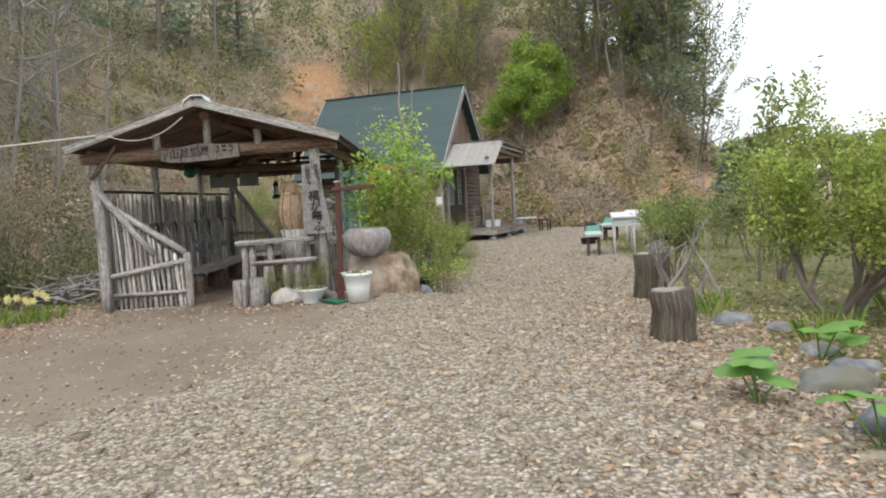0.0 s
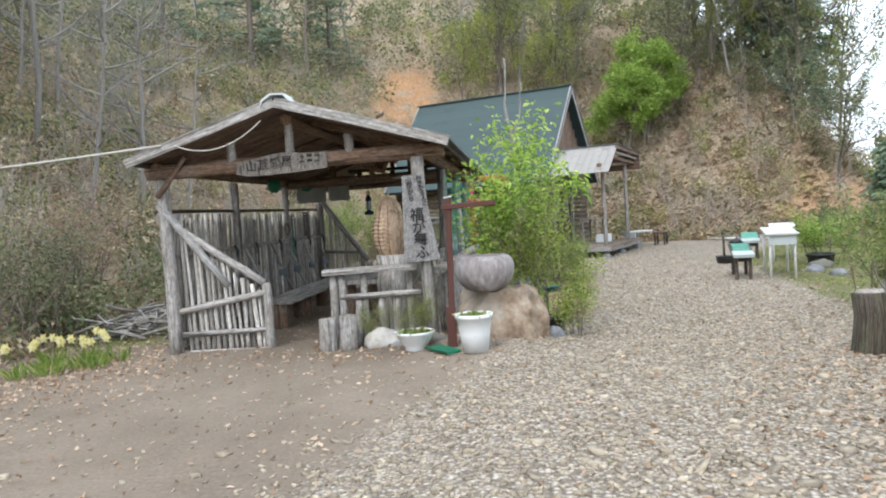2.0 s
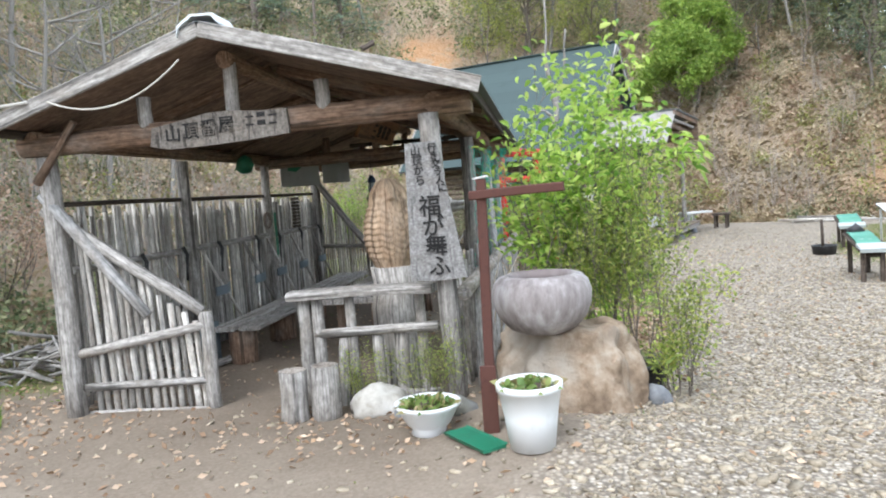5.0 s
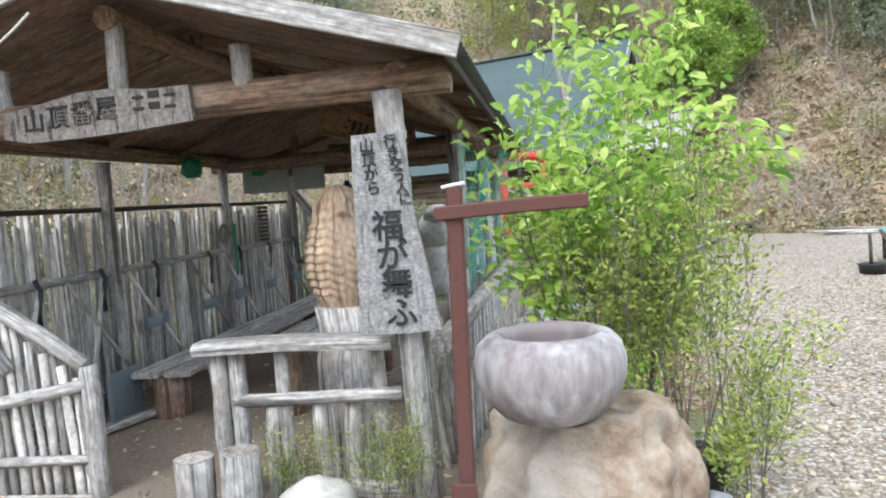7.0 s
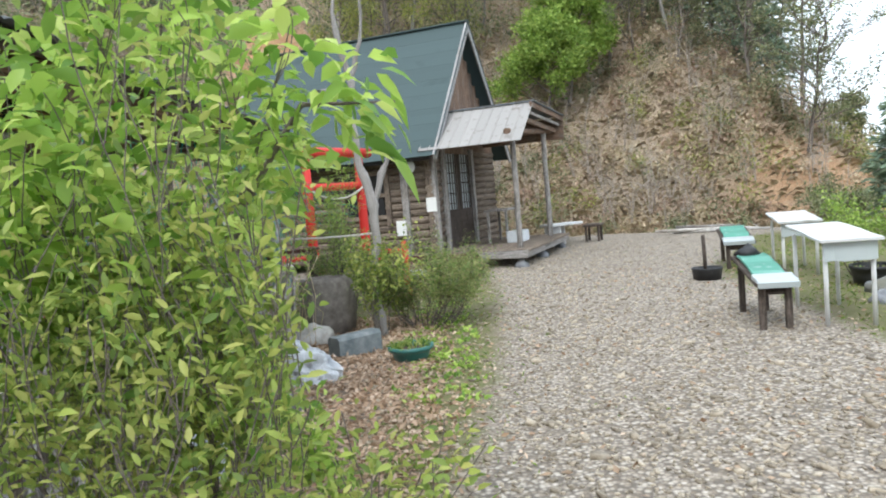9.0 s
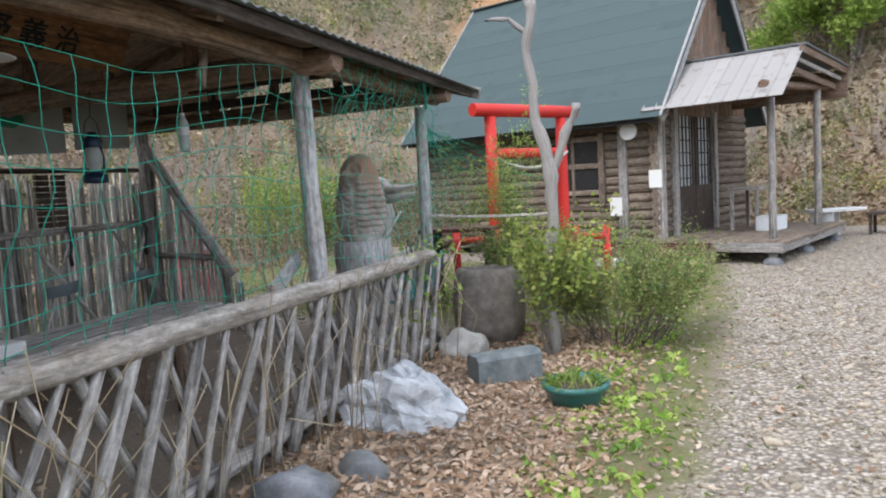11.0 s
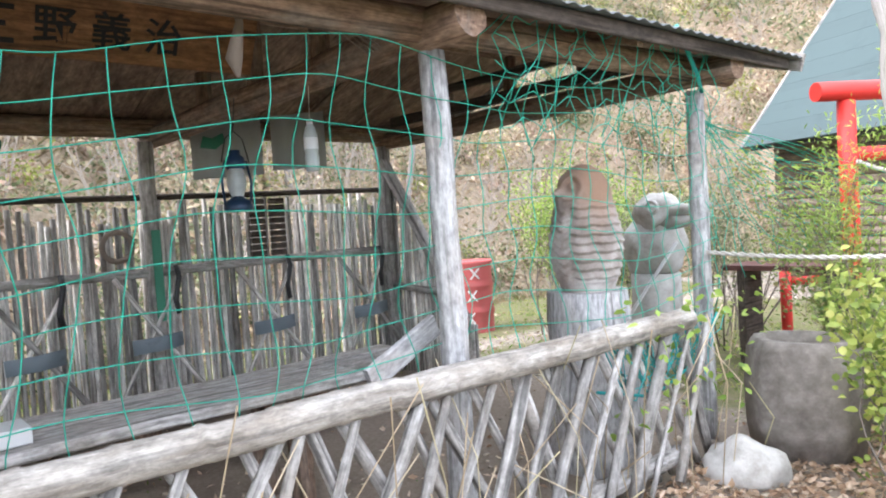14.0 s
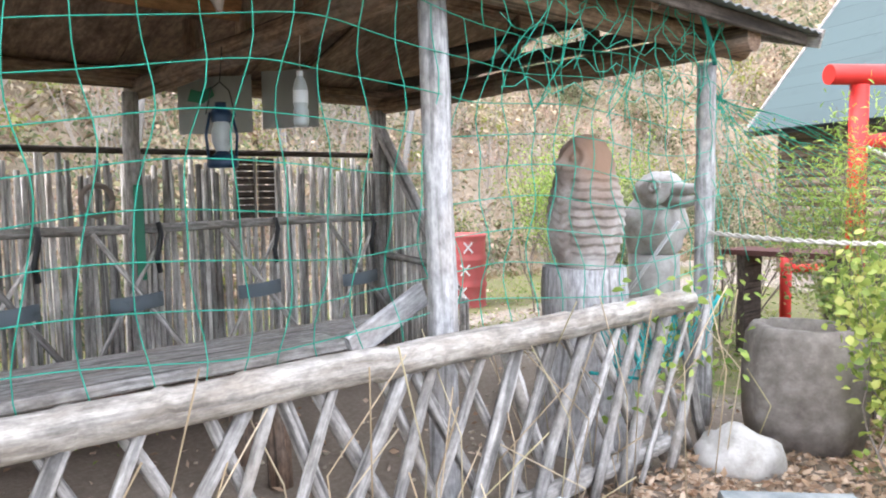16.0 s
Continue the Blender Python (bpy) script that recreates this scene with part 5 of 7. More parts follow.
# double door with glazed lattice
for k in range(2):
    b0 = 0.55 + k * 0.76
    door = Geo()
    board(door, cw(0.05, b0 + 0.36, 0.55), cw(0.05, b0 + 0.36, 1.3), 0.72, 0.05, CU)
    dob = part("door", door, M_DARK, cabin, "dark wooden door leaf with a lattice window")
    for bb in (b0 + 0.04, b0 + 0.68):
        g = Geo()
        board(g, cw(0.05, bb, 1.3), cw(0.05, bb, 2.4), 0.08, 0.05, CU)
        part("stile", g, M_DARK, dob)
    g = Geo()
    board(g, cw(0.045, b0 + 0.36, 1.3), cw(0.045, b0 + 0.36, 2.4), 0.6, 0.008, CU)
    part("pane", g, M_CLEARPL, dob, "dusty glass pane")
    for q in range(4):
        g = Geo()
        board(g, cw(0.06, b0 + 0.14 + q * 0.14, 1.3), cw(0.06, b0 + 0.14 + q * 0.14, 2.4), 0.02, 0.02, CU)
        part("bar", g, M_DARK, dob)
    for q in range(5):
        g = Geo()
        board(g, cw(0.062, b0 + 0.06, 1.42 + q * 0.2), cw(0.062, b0 + 0.66, 1.42 + q * 0.2), 0.02, 0.02, (0, 0, 1))
        part("bar", g, M_DARK, dob)
# south window
wob = Geo()
board(wob, cw(-1.75, -0.075, 1.7), cw(-0.95, -0.075, 1.7), 0.8, 0.02, (0, 0, 1))
win = part("window", wob, M_BLACK, cabin, "dark cabin window with timber frame")
for z in (1.28, 1.7, 2.12):
    g = Geo()
    board(g, cw(-1.82, -0.1, z), cw(-0.88, -0.1, z), 0.08, 0.05, (0, 0, 1))
    part("frame_rail", g, M_LOG, win)
for a in (-1.84, -1.36, -0.86):
    g = Geo()
    board(g, cw(a, -0.105, 1.1), cw(a, -0.105, 2.2), 0.1 if a != -1.36 else 0.05, 0.05, CV)
    part("frame_stile", g, M_LOG, win)
# porch
for b in (0.06, 2.46):
    g = Geo()
    log(g, cw(1.6, b, 0.45), cw(1.6, b, 2.75 if b > 1 else 2.55), 0.055, 0.05, 10, 7, 0.1, 0.05, rg)
    part("porch_post", g, M_GREY, cabin)
for i in range(15):
    g = Geo()
    a = 0.0 + i * 0.125
    board(g, cw(a + 0.06, -0.35, 0.53), cw(a + 0.06, 3.1, 0.53), 0.118, 0.04, CV, rng=rg)
    part("deck_board", g, M_LOG, cabin)
for a, b in ((1.7, -0.3), (1.7, 1.2), (1.7, 2.9), (0.3, -0.3)):
    g = Geo()
    rock(g, tuple(cw(a, b, hz(*cw(a, b, 0).xy) - 0.02)), (0.13, 0.12, 0.12), 3 + a + b, 0.15, 2)
    log(g, cw(a, b, 0.25), cw(a, b, 0.5), 0.06, 0.06, 8, 2, 0, 0.05, rg)
    part("deck_footing", g, M_ROCK, cabin)
for p0, p1 in ((cw(1.82, -0.4, 0.47), cw(1.82, 3.15, 0.47)), (cw(0, -0.38, 0.47), cw(1.85, -0.38, 0.47))):
    g = Geo()
    board(g, p0, p1, 0.13, 0.045, (0, 0, 1), rng=rg)
    part("deck_fascia", g, M_GREY, cabin)
for i in range(10):
    g = Geo()
    a = 0.0 + i * 0.19
    p0, p1 = cw(a, 0.6, 3.16), cw(a, -0.5, 2.42)
    sweep(g, [p0 + CV * 0.095, p1 + CV * 0.095], [(-0.095, 0), (-0.085, 0.018), (-0.07, 0), (0.095, 0), (0.095, -0.008), (-0.095, -0.008)], None, CV, 0, rg, False)
    part("porch_skirt_sheet", g, M_TIN, cabin, "grey ribbed tin sheet")
g = Geo()
board(g, cw(0.95, 0.55, 3.17), cw(0.95, 3.15, 3.08), 1.95, 0.03, CV)
part("porch_roof", g, M_ROOFDARK, cabin)
g = Geo()
board(g, cw(0.9, -0.4, 2.42), cw(0.9, 0.6, 3.08), 1.8, 0.02, CV)
part("porch_soffit", g, M_CEIL, cabin)
for z, a, th in ((3.1, 1.88, 0.1), (2.98, 1.8, 0.06), (2.86, 1.72, 0.1)):
    g = Geo()
    board(g, cw(a, 0.45, z), cw(a, 3.15, z - 0.09), th, 0.035, (0, 0, 1), rng=rg)
    part("porch_fascia", g, M_BROWN if th > 0.08 else M_GREY, cabin)
g = Geo()
board(g, cw(0.0, 3.12, 2.8), cw(1.9, 3.12, 2.8), 0.45, 0.03, (0, 0, 1), rng=rg)
part("porch_end_board", g, M_BROWN, cabin)
g = Geo()
log(g, cw(1.6, -0.3, 2.6), cw(1.6, 3.1, 2.78), 0.06, 0.06, 9, 4, 0.1, 0.05, rg)
part("porch_beam", g, M_BROWN, cabin)
g = Geo()
p = cw(-0.3, -0.2, 2.17)
for k in range(1):
    sweep(g, [p, p - CU * 0.05, p - CU * 0.11], circle(16, 1.0), [0.05, 0.12, 0.13])
single("wall_lamp", g, M_WHITE, tuple(p), "round white lamp on the cabin wall", "lamp")
for q, (a, b, z, w, h) in enumerate(((0.02, -0.12, 1.45, 0.2, 0.26), (-0.62, -0.13, 1.05, 0.2, 0.28))):
    g = Geo()
    board(g, cw(a, b, z - h / 2), cw(a, b, z + h / 2), w, 0.012, CV, c=0.002)
    single("paper_notice", g, M_PAPER, tuple(cw(a, b, z)), "white paper notice fixed to the cabin wall", "notice", "paper notices")
# porch furniture and stacked boards
ptb = thing("porch_table", tuple(cw(0.75, 1.9, 0.55)), "small grey wooden table on the porch", "table")
g = Geo()
board(g, cw(0.75, 1.45, 1.2), cw(0.75, 2.35, 1.2), 0.5, 0.04, CV)
part("tabletop", g, M_GREY, ptb)
for a in (0.56, 0.94):
    for b in (1.52, 2.28):
        g = Geo()
        board(g, cw(a, b, 0.55), cw(a, b, 1.18), 0.05, 0.05, CV)
        part("leg", g, M_GREY, ptb)
pcr = thing("white_crate", tuple(cw(1.15, 1.55, 0.55)), "white plastic crate on the porch deck", "crate")
g = Geo()
board(g, cw(1.15, 1.3, 0.66), cw(1.15, 1.8, 0.66), 0.32, 0.22, CV)
part("body", g, M_WHITEPL, pcr)
for k in range(3):
    g = Geo()
    board(g, cw(-1.1, -0.5 - 0.1 * k, 0.5 + 0.03 * (k % 2)), cw(1.0, -0.55 - 0.1 * k, 0.5 + 0.03 * (k % 2)), 0.09, 0.05, CU)
    single("stacked_board", g, M_RUST, tuple(cw(0, -0.55, 0.48)), "dark red-brown board laid along the deck edge", "board", "boards at the deck edge")
g = Geo()
board(g, cw(-1.1, -0.6, 0.37), cw(1.0, -0.65, 0.37), 0.42, 0.2, CU)
single("deck_step", g, M_BROWN, tuple(cw(0, -0.6, 0.25)), "dark timber step below the porch deck", "step")
g = Geo()
board(g, cw(-0.5, -1.0, 0.29), cw(0.4, -1.05, 0.29), 0.2, 0.12, CU)
single("concrete_kerb", g, M_WHITE, tuple(cw(0, -1, 0.25)), "pale concrete block by the cabin step", "block")
lowb = thing("white_block_table", tuple(cw(1.6, 3.5, 0.2)), "white board bench at the end of the porch", "bench")
g = Geo()
board(g, cw(1.3, 3.2, 0.72), cw(1.9, 3.9, 0.72), 0.4, 0.05, CV)
part("seat", g, M_WHITE, lowb)
for q in (3.35, 3.8):
    g = Geo()
    board(g, cw(1.45, q, 0.2), cw(1.45, q, 0.7), 0.35, 0.08, CV)
    part("leg", g, M_WHITE, lowb)
dbn = thing("dark_stool", tuple(cw(2.2, 4.2, 0.2)), "low dark wooden stool near the bank", "stool")
g = Geo()
board(g, cw(2.2, 3.95, 0.62), cw(2.2, 4.5, 0.62), 0.4, 0.05, CV)
part("seat", g, M_DARK, dbn)
for a in (2.06, 2.34):
    for b in (4.02, 4.42):
        g = Geo()
        board(g, cw(a, b, 0.2), cw(a, b, 0.6), 0.05, 0.05, CV)
        part("leg", g, M_DARK, dbn)
for k in range(5):
    g = Geo()
    x0, y0 = 4.1 + rg.uniform(0, 1.6), 25.3 + rg.uniform(-0.4, 0.4)
    log(g, (x0, y0, 0.27 + 0.03 * k), (x0 + rg.uniform(1.2, 2.0), y0 + rg.uniform(-0.9, -0.3), 0.27 + 0.02 * k), 0.035, 0.025, 7, 4, 0.1, 0.05, rg)
    single("bamboo_pole", g, M_BAMBOO, (x0, y0, 0.25), "cut bamboo pole lying at the foot of the bank", "pole", "poles by the bank")

# ---- vermilion gate ----
tor = thing("torii_gate", (-1.35, 20.2, 0.25), "small vermilion painted shrine gate with a straw rope", "gate")
TA, TB = Vector((-1.69, 19.67, 0.2)), Vector((-1.02, 20.7, 0.2))
for p in (TA, TB):
    g = Geo()
    log(g, p, p + Vector((0, 0, 2.12)), 0.075, 0.07, 14, 4, 0, 0.01, rg)
    part("pillar", g, M_RED, tor)
tw = (TB - TA).normalized()
for z, r, ext, nm in ((2.4, 0.08, 0.27, "lintel"), (1.88, 0.06, 0.0, "tie_beam")):
    g = Geo()
    log(g, TA - tw * ext + Vector((0, 0, z - 0.2)), TB + tw * ext + Vector((0, 0, z - 0.2)), r, r, 14, 5, 0, 0.01, rg)
    part(nm, g, M_RED, tor)
g = Geo()
cord(g, sag(TA + Vector((0.08, -0.03, 1.62)), TB + Vector((0.08, -0.03, 1.68)), 0.16, 14), 0.018)
part("straw_rope", g, M_ROPE, tor, "pale straw rope")
for i, (x, y) in enumerate(((-2.08, 19.3), (-0.32, 19.3))):
    lf = thing("low_red_fence", (x, y, 0.2), "low vermilion post and rail beside the shrine gate", "fence", "red rails by the gate")
    g = Geo()
    log(g, (x, y, 0.2), (x, y, 1.0), 0.045, 0.045, 10, 3, 0, 0.02, rg)
    part("post", g, M_RED, lf)
    x2 = x + (0.42 if i == 0 else -0.4)
    g = Geo()
    log(g, (x2, y + 0.35, 0.2), (x2, y + 0.35, 0.98), 0.045, 0.045, 10, 3, 0, 0.02, rg)
    part("post", g, M_RED, lf)
    g = Geo()
    log(g, (x, y, 0.86), (x2, y + 0.35, 0.86), 0.035, 0.035, 10, 3, 0, 0.02, rg)
    part("rail", g, M_RED, lf)

# ---- entrance things ----
ir = thing("iron_tee_post", (-1.27, 9.72, 0.36), "rusty brown iron post with a short side arm", "post")
g = Geo()
board(g, (-1.285, 9.74, 0.3), (-1.25, 9.71, 1.76), 0.055, 0.055, (1, 0, 0), 5, 0.002)
part("upright", g, M_RUST, ir)
g = Geo()
board(g, (-1.315, 9.7, 1.675), (-0.8, 9.62, 1.69), 0.05, 0.05, (0, 1, 0), 4, 0.002)
part("arm", g, M_RUST, ir)
g = Geo()
board(g, (-1.285, 9.68, 0.3), (-1.28, 9.66, 0.72), 0.09, 0.02, (1, 0, 0))
part("base_plate", g, M_RUST, ir)
g = Geo()
board(g, (-1.29, 9.71, 1.765), (-1.21, 9.7, 1.775), 0.03, 0.012, (0, 1, 0))
part("bolt", g, M_WHITE, ir)
g = Geo()
rock(g, (-0.82, 10.3, 0.26), (0.47, 0.37, 0.7), 2.3, 0.26, 5, 0.25)
g.v = [(x + 0.012 * noise.noise(Vector((x * 9, y * 9, z * 9))), y, min(z, 0.822 + 0.014 * math.sin(x * 30) + 0.012 * math.cos(y * 23) - 0.1 * max(0, x + 0.7))) for x, y, z in g.v]
single("boulder", g, M_TANROCK, (-0.84, 10.3, 0.28), "flat-topped tan boulder carrying the stone basin", "boulder")
g = Geo()
lathe(g, (-0.96, 10.08, 0.817), [(0.001, 0.0), (0.13, 0.0), (0.2, 0.03), (0.265, 0.1), (0.297, 0.18), (0.303, 0.25), (0.285, 0.31), (0.25, 0.345), (0.215, 0.357), (0.19, 0.348), (0.18, 0.31), (0.19, 0.25), (0.17, 0.16), (0.001, 0.13)], 36, 0.012, rg)
single("stone_basin", g, M_BASIN, (-0.96, 10.08, 0.817), "round grey-white stone basin with an inward rim", "basin")
g = Geo()
lathe(g, (-0.96, 10.08, 1.09), [(0.001, 0), (0.174, 0)], 24)
M_WATER = plain("dark_water", (0.02, 0.022, 0.02), 0.06, 0, (0.03, 0.03, 0.025), 4)
single("water", g, M_WATER, (-0.96, 10.08, 1.09), "dark still water in the basin", "water")


def tuft(P, D, at, n, h, spread, rng, lean=0.5):
    for _ in range(n):
        a, r = rng.uniform(0, 6.28), spread * math.sqrt(rng.random())
        P.append((at[0] + r * math.cos(a), at[1] + r * math.sin(a), at[2]))
        D.append((rng.uniform(-lean, lean) + math.cos(a) * 0.3, rng.uniform(-lean, lean) + math.sin(a) * 0.3, 1))


def potted(name, at, prof, mat, label, cat, soil_z, soil_r, n, h, w, lmat, plabel, spread=None):
    pt = thing(name, at, label, cat)
    g = Geo()
    lathe(g, at, prof, 28)
    part("pot", g, mat, pt)
    g = Geo()
    lathe(g, (at[0], at[1], at[2] + soil_z), [(0.001, 0.015), (soil_r * 0.6, 0.012), (soil_r, 0)], 18, 0.03, rg)
    part("soil", g, M_SOIL, pt)
    P, D = [], []
    tuft(P, D, (at[0], at[1], at[2] + soil_z), n, h, spread or soil_r, rg, 0.7)
    L = [rg.uniform(0.5, 1.1) * h for _ in P]
    leaf_part("plant", P, D, L, [w * rg.uniform(0.7, 1.2) for _ in P], lmat, pt, plabel, rich=True, droop=0.5)
    return pt


def ring(rt, rb, h, lip=0.012):
    return [(0.001, 0), (rb, 0), (rb + (rt - rb) * 0.5, h * 0.5), (rt, h - 0.04), (rt + lip, h - 0.035), (rt + lip, h), (rt - 0.006, h), (rt - 0.012, h - 0.05), (rb * 0.9, 0.04)]


potted("bucket_planter", (-1.05, 9.46, hz(-1.05, 9.46)), ring(0.165, 0.12, 0.35), M_WHITEPL, "tall white plastic bucket planted with small greens", "bucket", 0.31, 0.15, 90, 0.12, 0.035, M_AZALEA, "low leafy plant")
potted("bowl_planter", (-1.67, 9.84, hz(-1.67, 9.84)), [(0.001, 0), (0.11, 0), (0.1, 0.03), (0.13, 0.06), (0.18, 0.15), (0.2, 0.17), (0.2, 0.185), (0.18, 0.185), (0.16, 0.13), (0.1, 0.08)], M_WHITEPL, "cream bowl planter with trailing greens by the railing", "planter", 0.15, 0.17, 120, 0.13, 0.028, M_AZALEA, "trailing plant")
potted("teal_bowl_planter", (-0.14, 15.7, hz(-0.14, 15.7)), ring(0.2, 0.15, 0.15, 0.016), M_TEAL, "teal glazed bowl holding a dark pot of grass", "planter", 0.11, 0.17, 120, 0.22, 0.014, M_GRASS, "grass tuft")
g = Geo()
rock(g, (-2.13, 10.46, hz(-2.1, 10.46)), (0.2, 0.13, 0.16), 4.4, 0.25)
single("white_stone", g, M_CREAM, (-2.13, 10.6, 0.2), "cream-white stone beside the railing", "stone")
for k, (x, y, r, h) in enumerate(((-2.71, 10.4, 0.1, 0.36), (-2.5, 10.44, 0.1, 0.38))):
    stm = thing("log_round", (x, y, 0.2), "short sawn log standing by the railing", "log", "sawn logs by the railing")
    g = Geo()
    log(g, (x, y, 0.14), (x + 0.01, y, 0.2 + h), r, r * 0.96, 16, 4, 0.05, 0.07, rg)
    part("trunk", g, M_GREY, stm)
    g = Geo()
    log(g, (x + 0.01, y, 0.2 + h), (x + 0.01, y, 0.204 + h), r * 0.86, r * 0.84, 16, 2, 0, 0.05, rg)
    part("cut_face", g, M_CUT, stm)
g = Geo()
sweep(g, [(-1.5, 9.72, hz(-1.5, 9.72) + 0.025), (-1.25, 9.42, hz(-1.25, 9.42) + 0.02)], [(-0.07, -0.01), (0.07, -0.01), (0.085, 0.015), (0.07, 0.008), (-0.07, 0.008), (-0.085, 0.015)], None, (0.5, 0.86, 0), 0, rg, False)
single("green_tray", g, M_GREENTRAY, (-1.38, 9.57, 0.28), "flat dark green plastic tray lying on the dirt", "tray")
potted("dark_pot", (-0.28, 10.75, hz(-0.28, 10.75)), ring(0.13, 0.1, 0.2), M_BLACK, "dark plant pot tucked under the bush", "pot", 0.16, 0.12, 30, 0.12, 0.02, M_AZALEA, "sparse plant")
for k, (x, y, s) in enumerate(((-0.3, 10.4, 0.14), (-0.45, 10.55, 0.1), (-1.52, 10.15, 0.12), (-1.92, 10.3, 0.07))):
    g = Geo()
    rock(g, (x, y, hz(x, y) - 0.01), (s, s * 0.8, s * 0.8), 9 + k, 0.22, 2)
    single("edge_stone", g, M_ROCK, (x, y, 0.2), "grey fieldstone at the edge of the gravel", "stone", "fieldstones")

# ---- garden beside the hut ----
g = Geo()
rock(g, (-1.08, 15.16, hz(-1.2, 15.2) - 0.02), (0.36, 0.28, 0.25), 6.1, 0.3, 5, 0.3)
g.v = [tuple(Vector(p) + 0.022 * noise.noise_vector(Vector(p) * 16) + 0.03 * noise.noise_vector(Vector((p[0] * 5, p[1] * 5, p[2] * 14)))) for p in g.v]
g.s = [False] * len(g.s)
single("quartz_boulder", g, M_QUARTZ, (-1.2, 15.2, 0.2), "rough blue-white boulder by the lattice railing", "boulder")
g = Geo()
sweep(g, [(-0.9, 15.95, 0.19), (-0.52, 16.28, 0.19)], slab(0.2, 0.26, 0.03), [1, 1], (0.66, -0.75, 0), 0.006, rg, False)
single("slate_block", g, M_SLATESTONE, (-0.7, 16.1, 0.2), "square blue-grey slate block set in leaf litter", "block")
g = Geo()
rock(g, (-1.22, 16.75, hz(-1.2, 16.7)), (0.2, 0.18, 0.18), 7.7, 0.25)
single("pale_stone", g, M_CREAM, (-1.22, 16.75, 0.2), "pale rounded stone near the trough", "stone")
for k, (x, y, s) in enumerate(((-1.15, 13.95, 0.2), (-1.1, 13.5, 0.17), (-1.22, 13.02, 0.27), (-1.0, 14.35, 0.14))):
    g = Geo()
    rock(g, (x, y, hz(x, y) - 0.02), (s, s * 0.85, s * 0.75), 12.3 + k, 0.25, 3)
    single("garden_stone", g, M_ROCK if k != 2 else M_QUARTZ, (x, y, 0.2), "grey garden stone along the lattice railing", "stone", "garden stones")
trg = Geo()
lathe(trg, (-1.16, 17.35, 0.14), [(0.001, 0), (0.29, 0), (0.315, 0.15), (0.32, 0.36), (0.3, 0.58), (0.27, 0.635), (0.22, 0.64), (0.19, 0.58), (0.17, 0.3), (0.001, 0.28)], 32, 0.06, rg, 0.85)
single("stone_trough", trg, M_TROUGH, (-1.1, 17.35, 0.2), "worn brown-grey stone mortar trough", "trough")

# ---- display stands on the far side of the yard ----


def low_stand(at, w, length, z0, z1, way, label):
    """A dark legged stand under a green sheet wrapped in clear plastic."""
    st = thing("display_stand", at, label, "table", "low stands")
    dx = Vector((way[0], way[1], 0)).normalized()
    sx = Vector((dx.y, -dx.x, 0))
    o = Vector(at)
    for s in (-1, 1):
        for q in (0.05, length - 0.05):
            g = Geo()
            p = o + dx * q + sx * s * (w / 2 - 0.04)
            zt = z0 + (z1 - z0) * q / length - 0.04
            board(g, (p.x, p.y, at[2] - 0.03), (p.x, p.y, zt), 0.055, 0.055, sx)
            part("leg", g, M_DARK, st)
    for q in (0.05, length - 0.05):
        g = Geo()
        p, zt = o + dx * q, z0 + (z1 - z0) * q / length - 0.07
        board(g, p - sx * (w / 2 - 0.04) + Vector((0, 0, zt - o.z)), p + sx * (w / 2 - 0.04) + Vector((0, 0, zt - o.z)), 0.07, 0.03, (0, 0, 1))
        part("apron", g, M_DARK, st)
    a, b = Vector((o.x, o.y, z0)), o + dx * length
    b = Vector((b.x, b.y, z1))
    g = Geo()
    board(g, a - dx * 0.06, b + dx * 0.05, w + 0.06, 0.03, sx)
    part("tabletop", g, M_DARK, st)
    g = Geo()
    up = Vector((0, 0, 0.035))
    board(g, a + up + dx * 0.1, b + up - dx * 0.05, w - 0.02, 0.03, sx, 6, 0.01)
    part("green_sheet", g, M_GREENPL, st)
    g = Geo()
    board(g, a - dx * 0.07 + up * 0.2, a + dx * 0.12 + up * 1.4, w + 0.04, 0.05, sx, 4, 0.012)
    part("plastic_wrap", g, M_CLEARPL, st, "crumpled clear plastic")
    return st


def tall_stand(at, w, length, z, way, label):
    st = thing("tall_display_stand", at, label, "table", "white stands")
    dx = Vector((way[0], way[1], 0)).normalized()
    sx = Vector((dx.y, -dx.x, 0))
    o = Vector(at)
    for s in (-1, 1):
        for q in (0.05, length - 0.1):
            g = Geo()
            p = o + dx * q + sx * s * (w / 2 - 0.06)
            log(g, (p.x, p.y, at[2] - 0.03), (p.x, p.y, z - 0.02), 0.02, 0.02, 8, 3, 0, 0.02, rg)
            part("leg", g, M_WHITE, st)
    g = Geo()
    a = Vector((o.x, o.y, z))
    board(g, a - dx * 0.06, a + dx * length + Vector((0, 0, 0.06)), w, 0.025, sx, 5, 0.006)
    part("tabletop", g, M_WHITE, st)
    g = Geo()
    board(g, a - sx * w * 0.42 + Vector((0, 0, -0.1)), a + sx * w * 0.42 + Vector((0, 0, -0.1)), 0.16, 0.012, (0, 0, 1), 6, 0.008)
    part("plastic_skirt", g, M_CLEARPL, st, "loose clear plastic skirt")
    return st


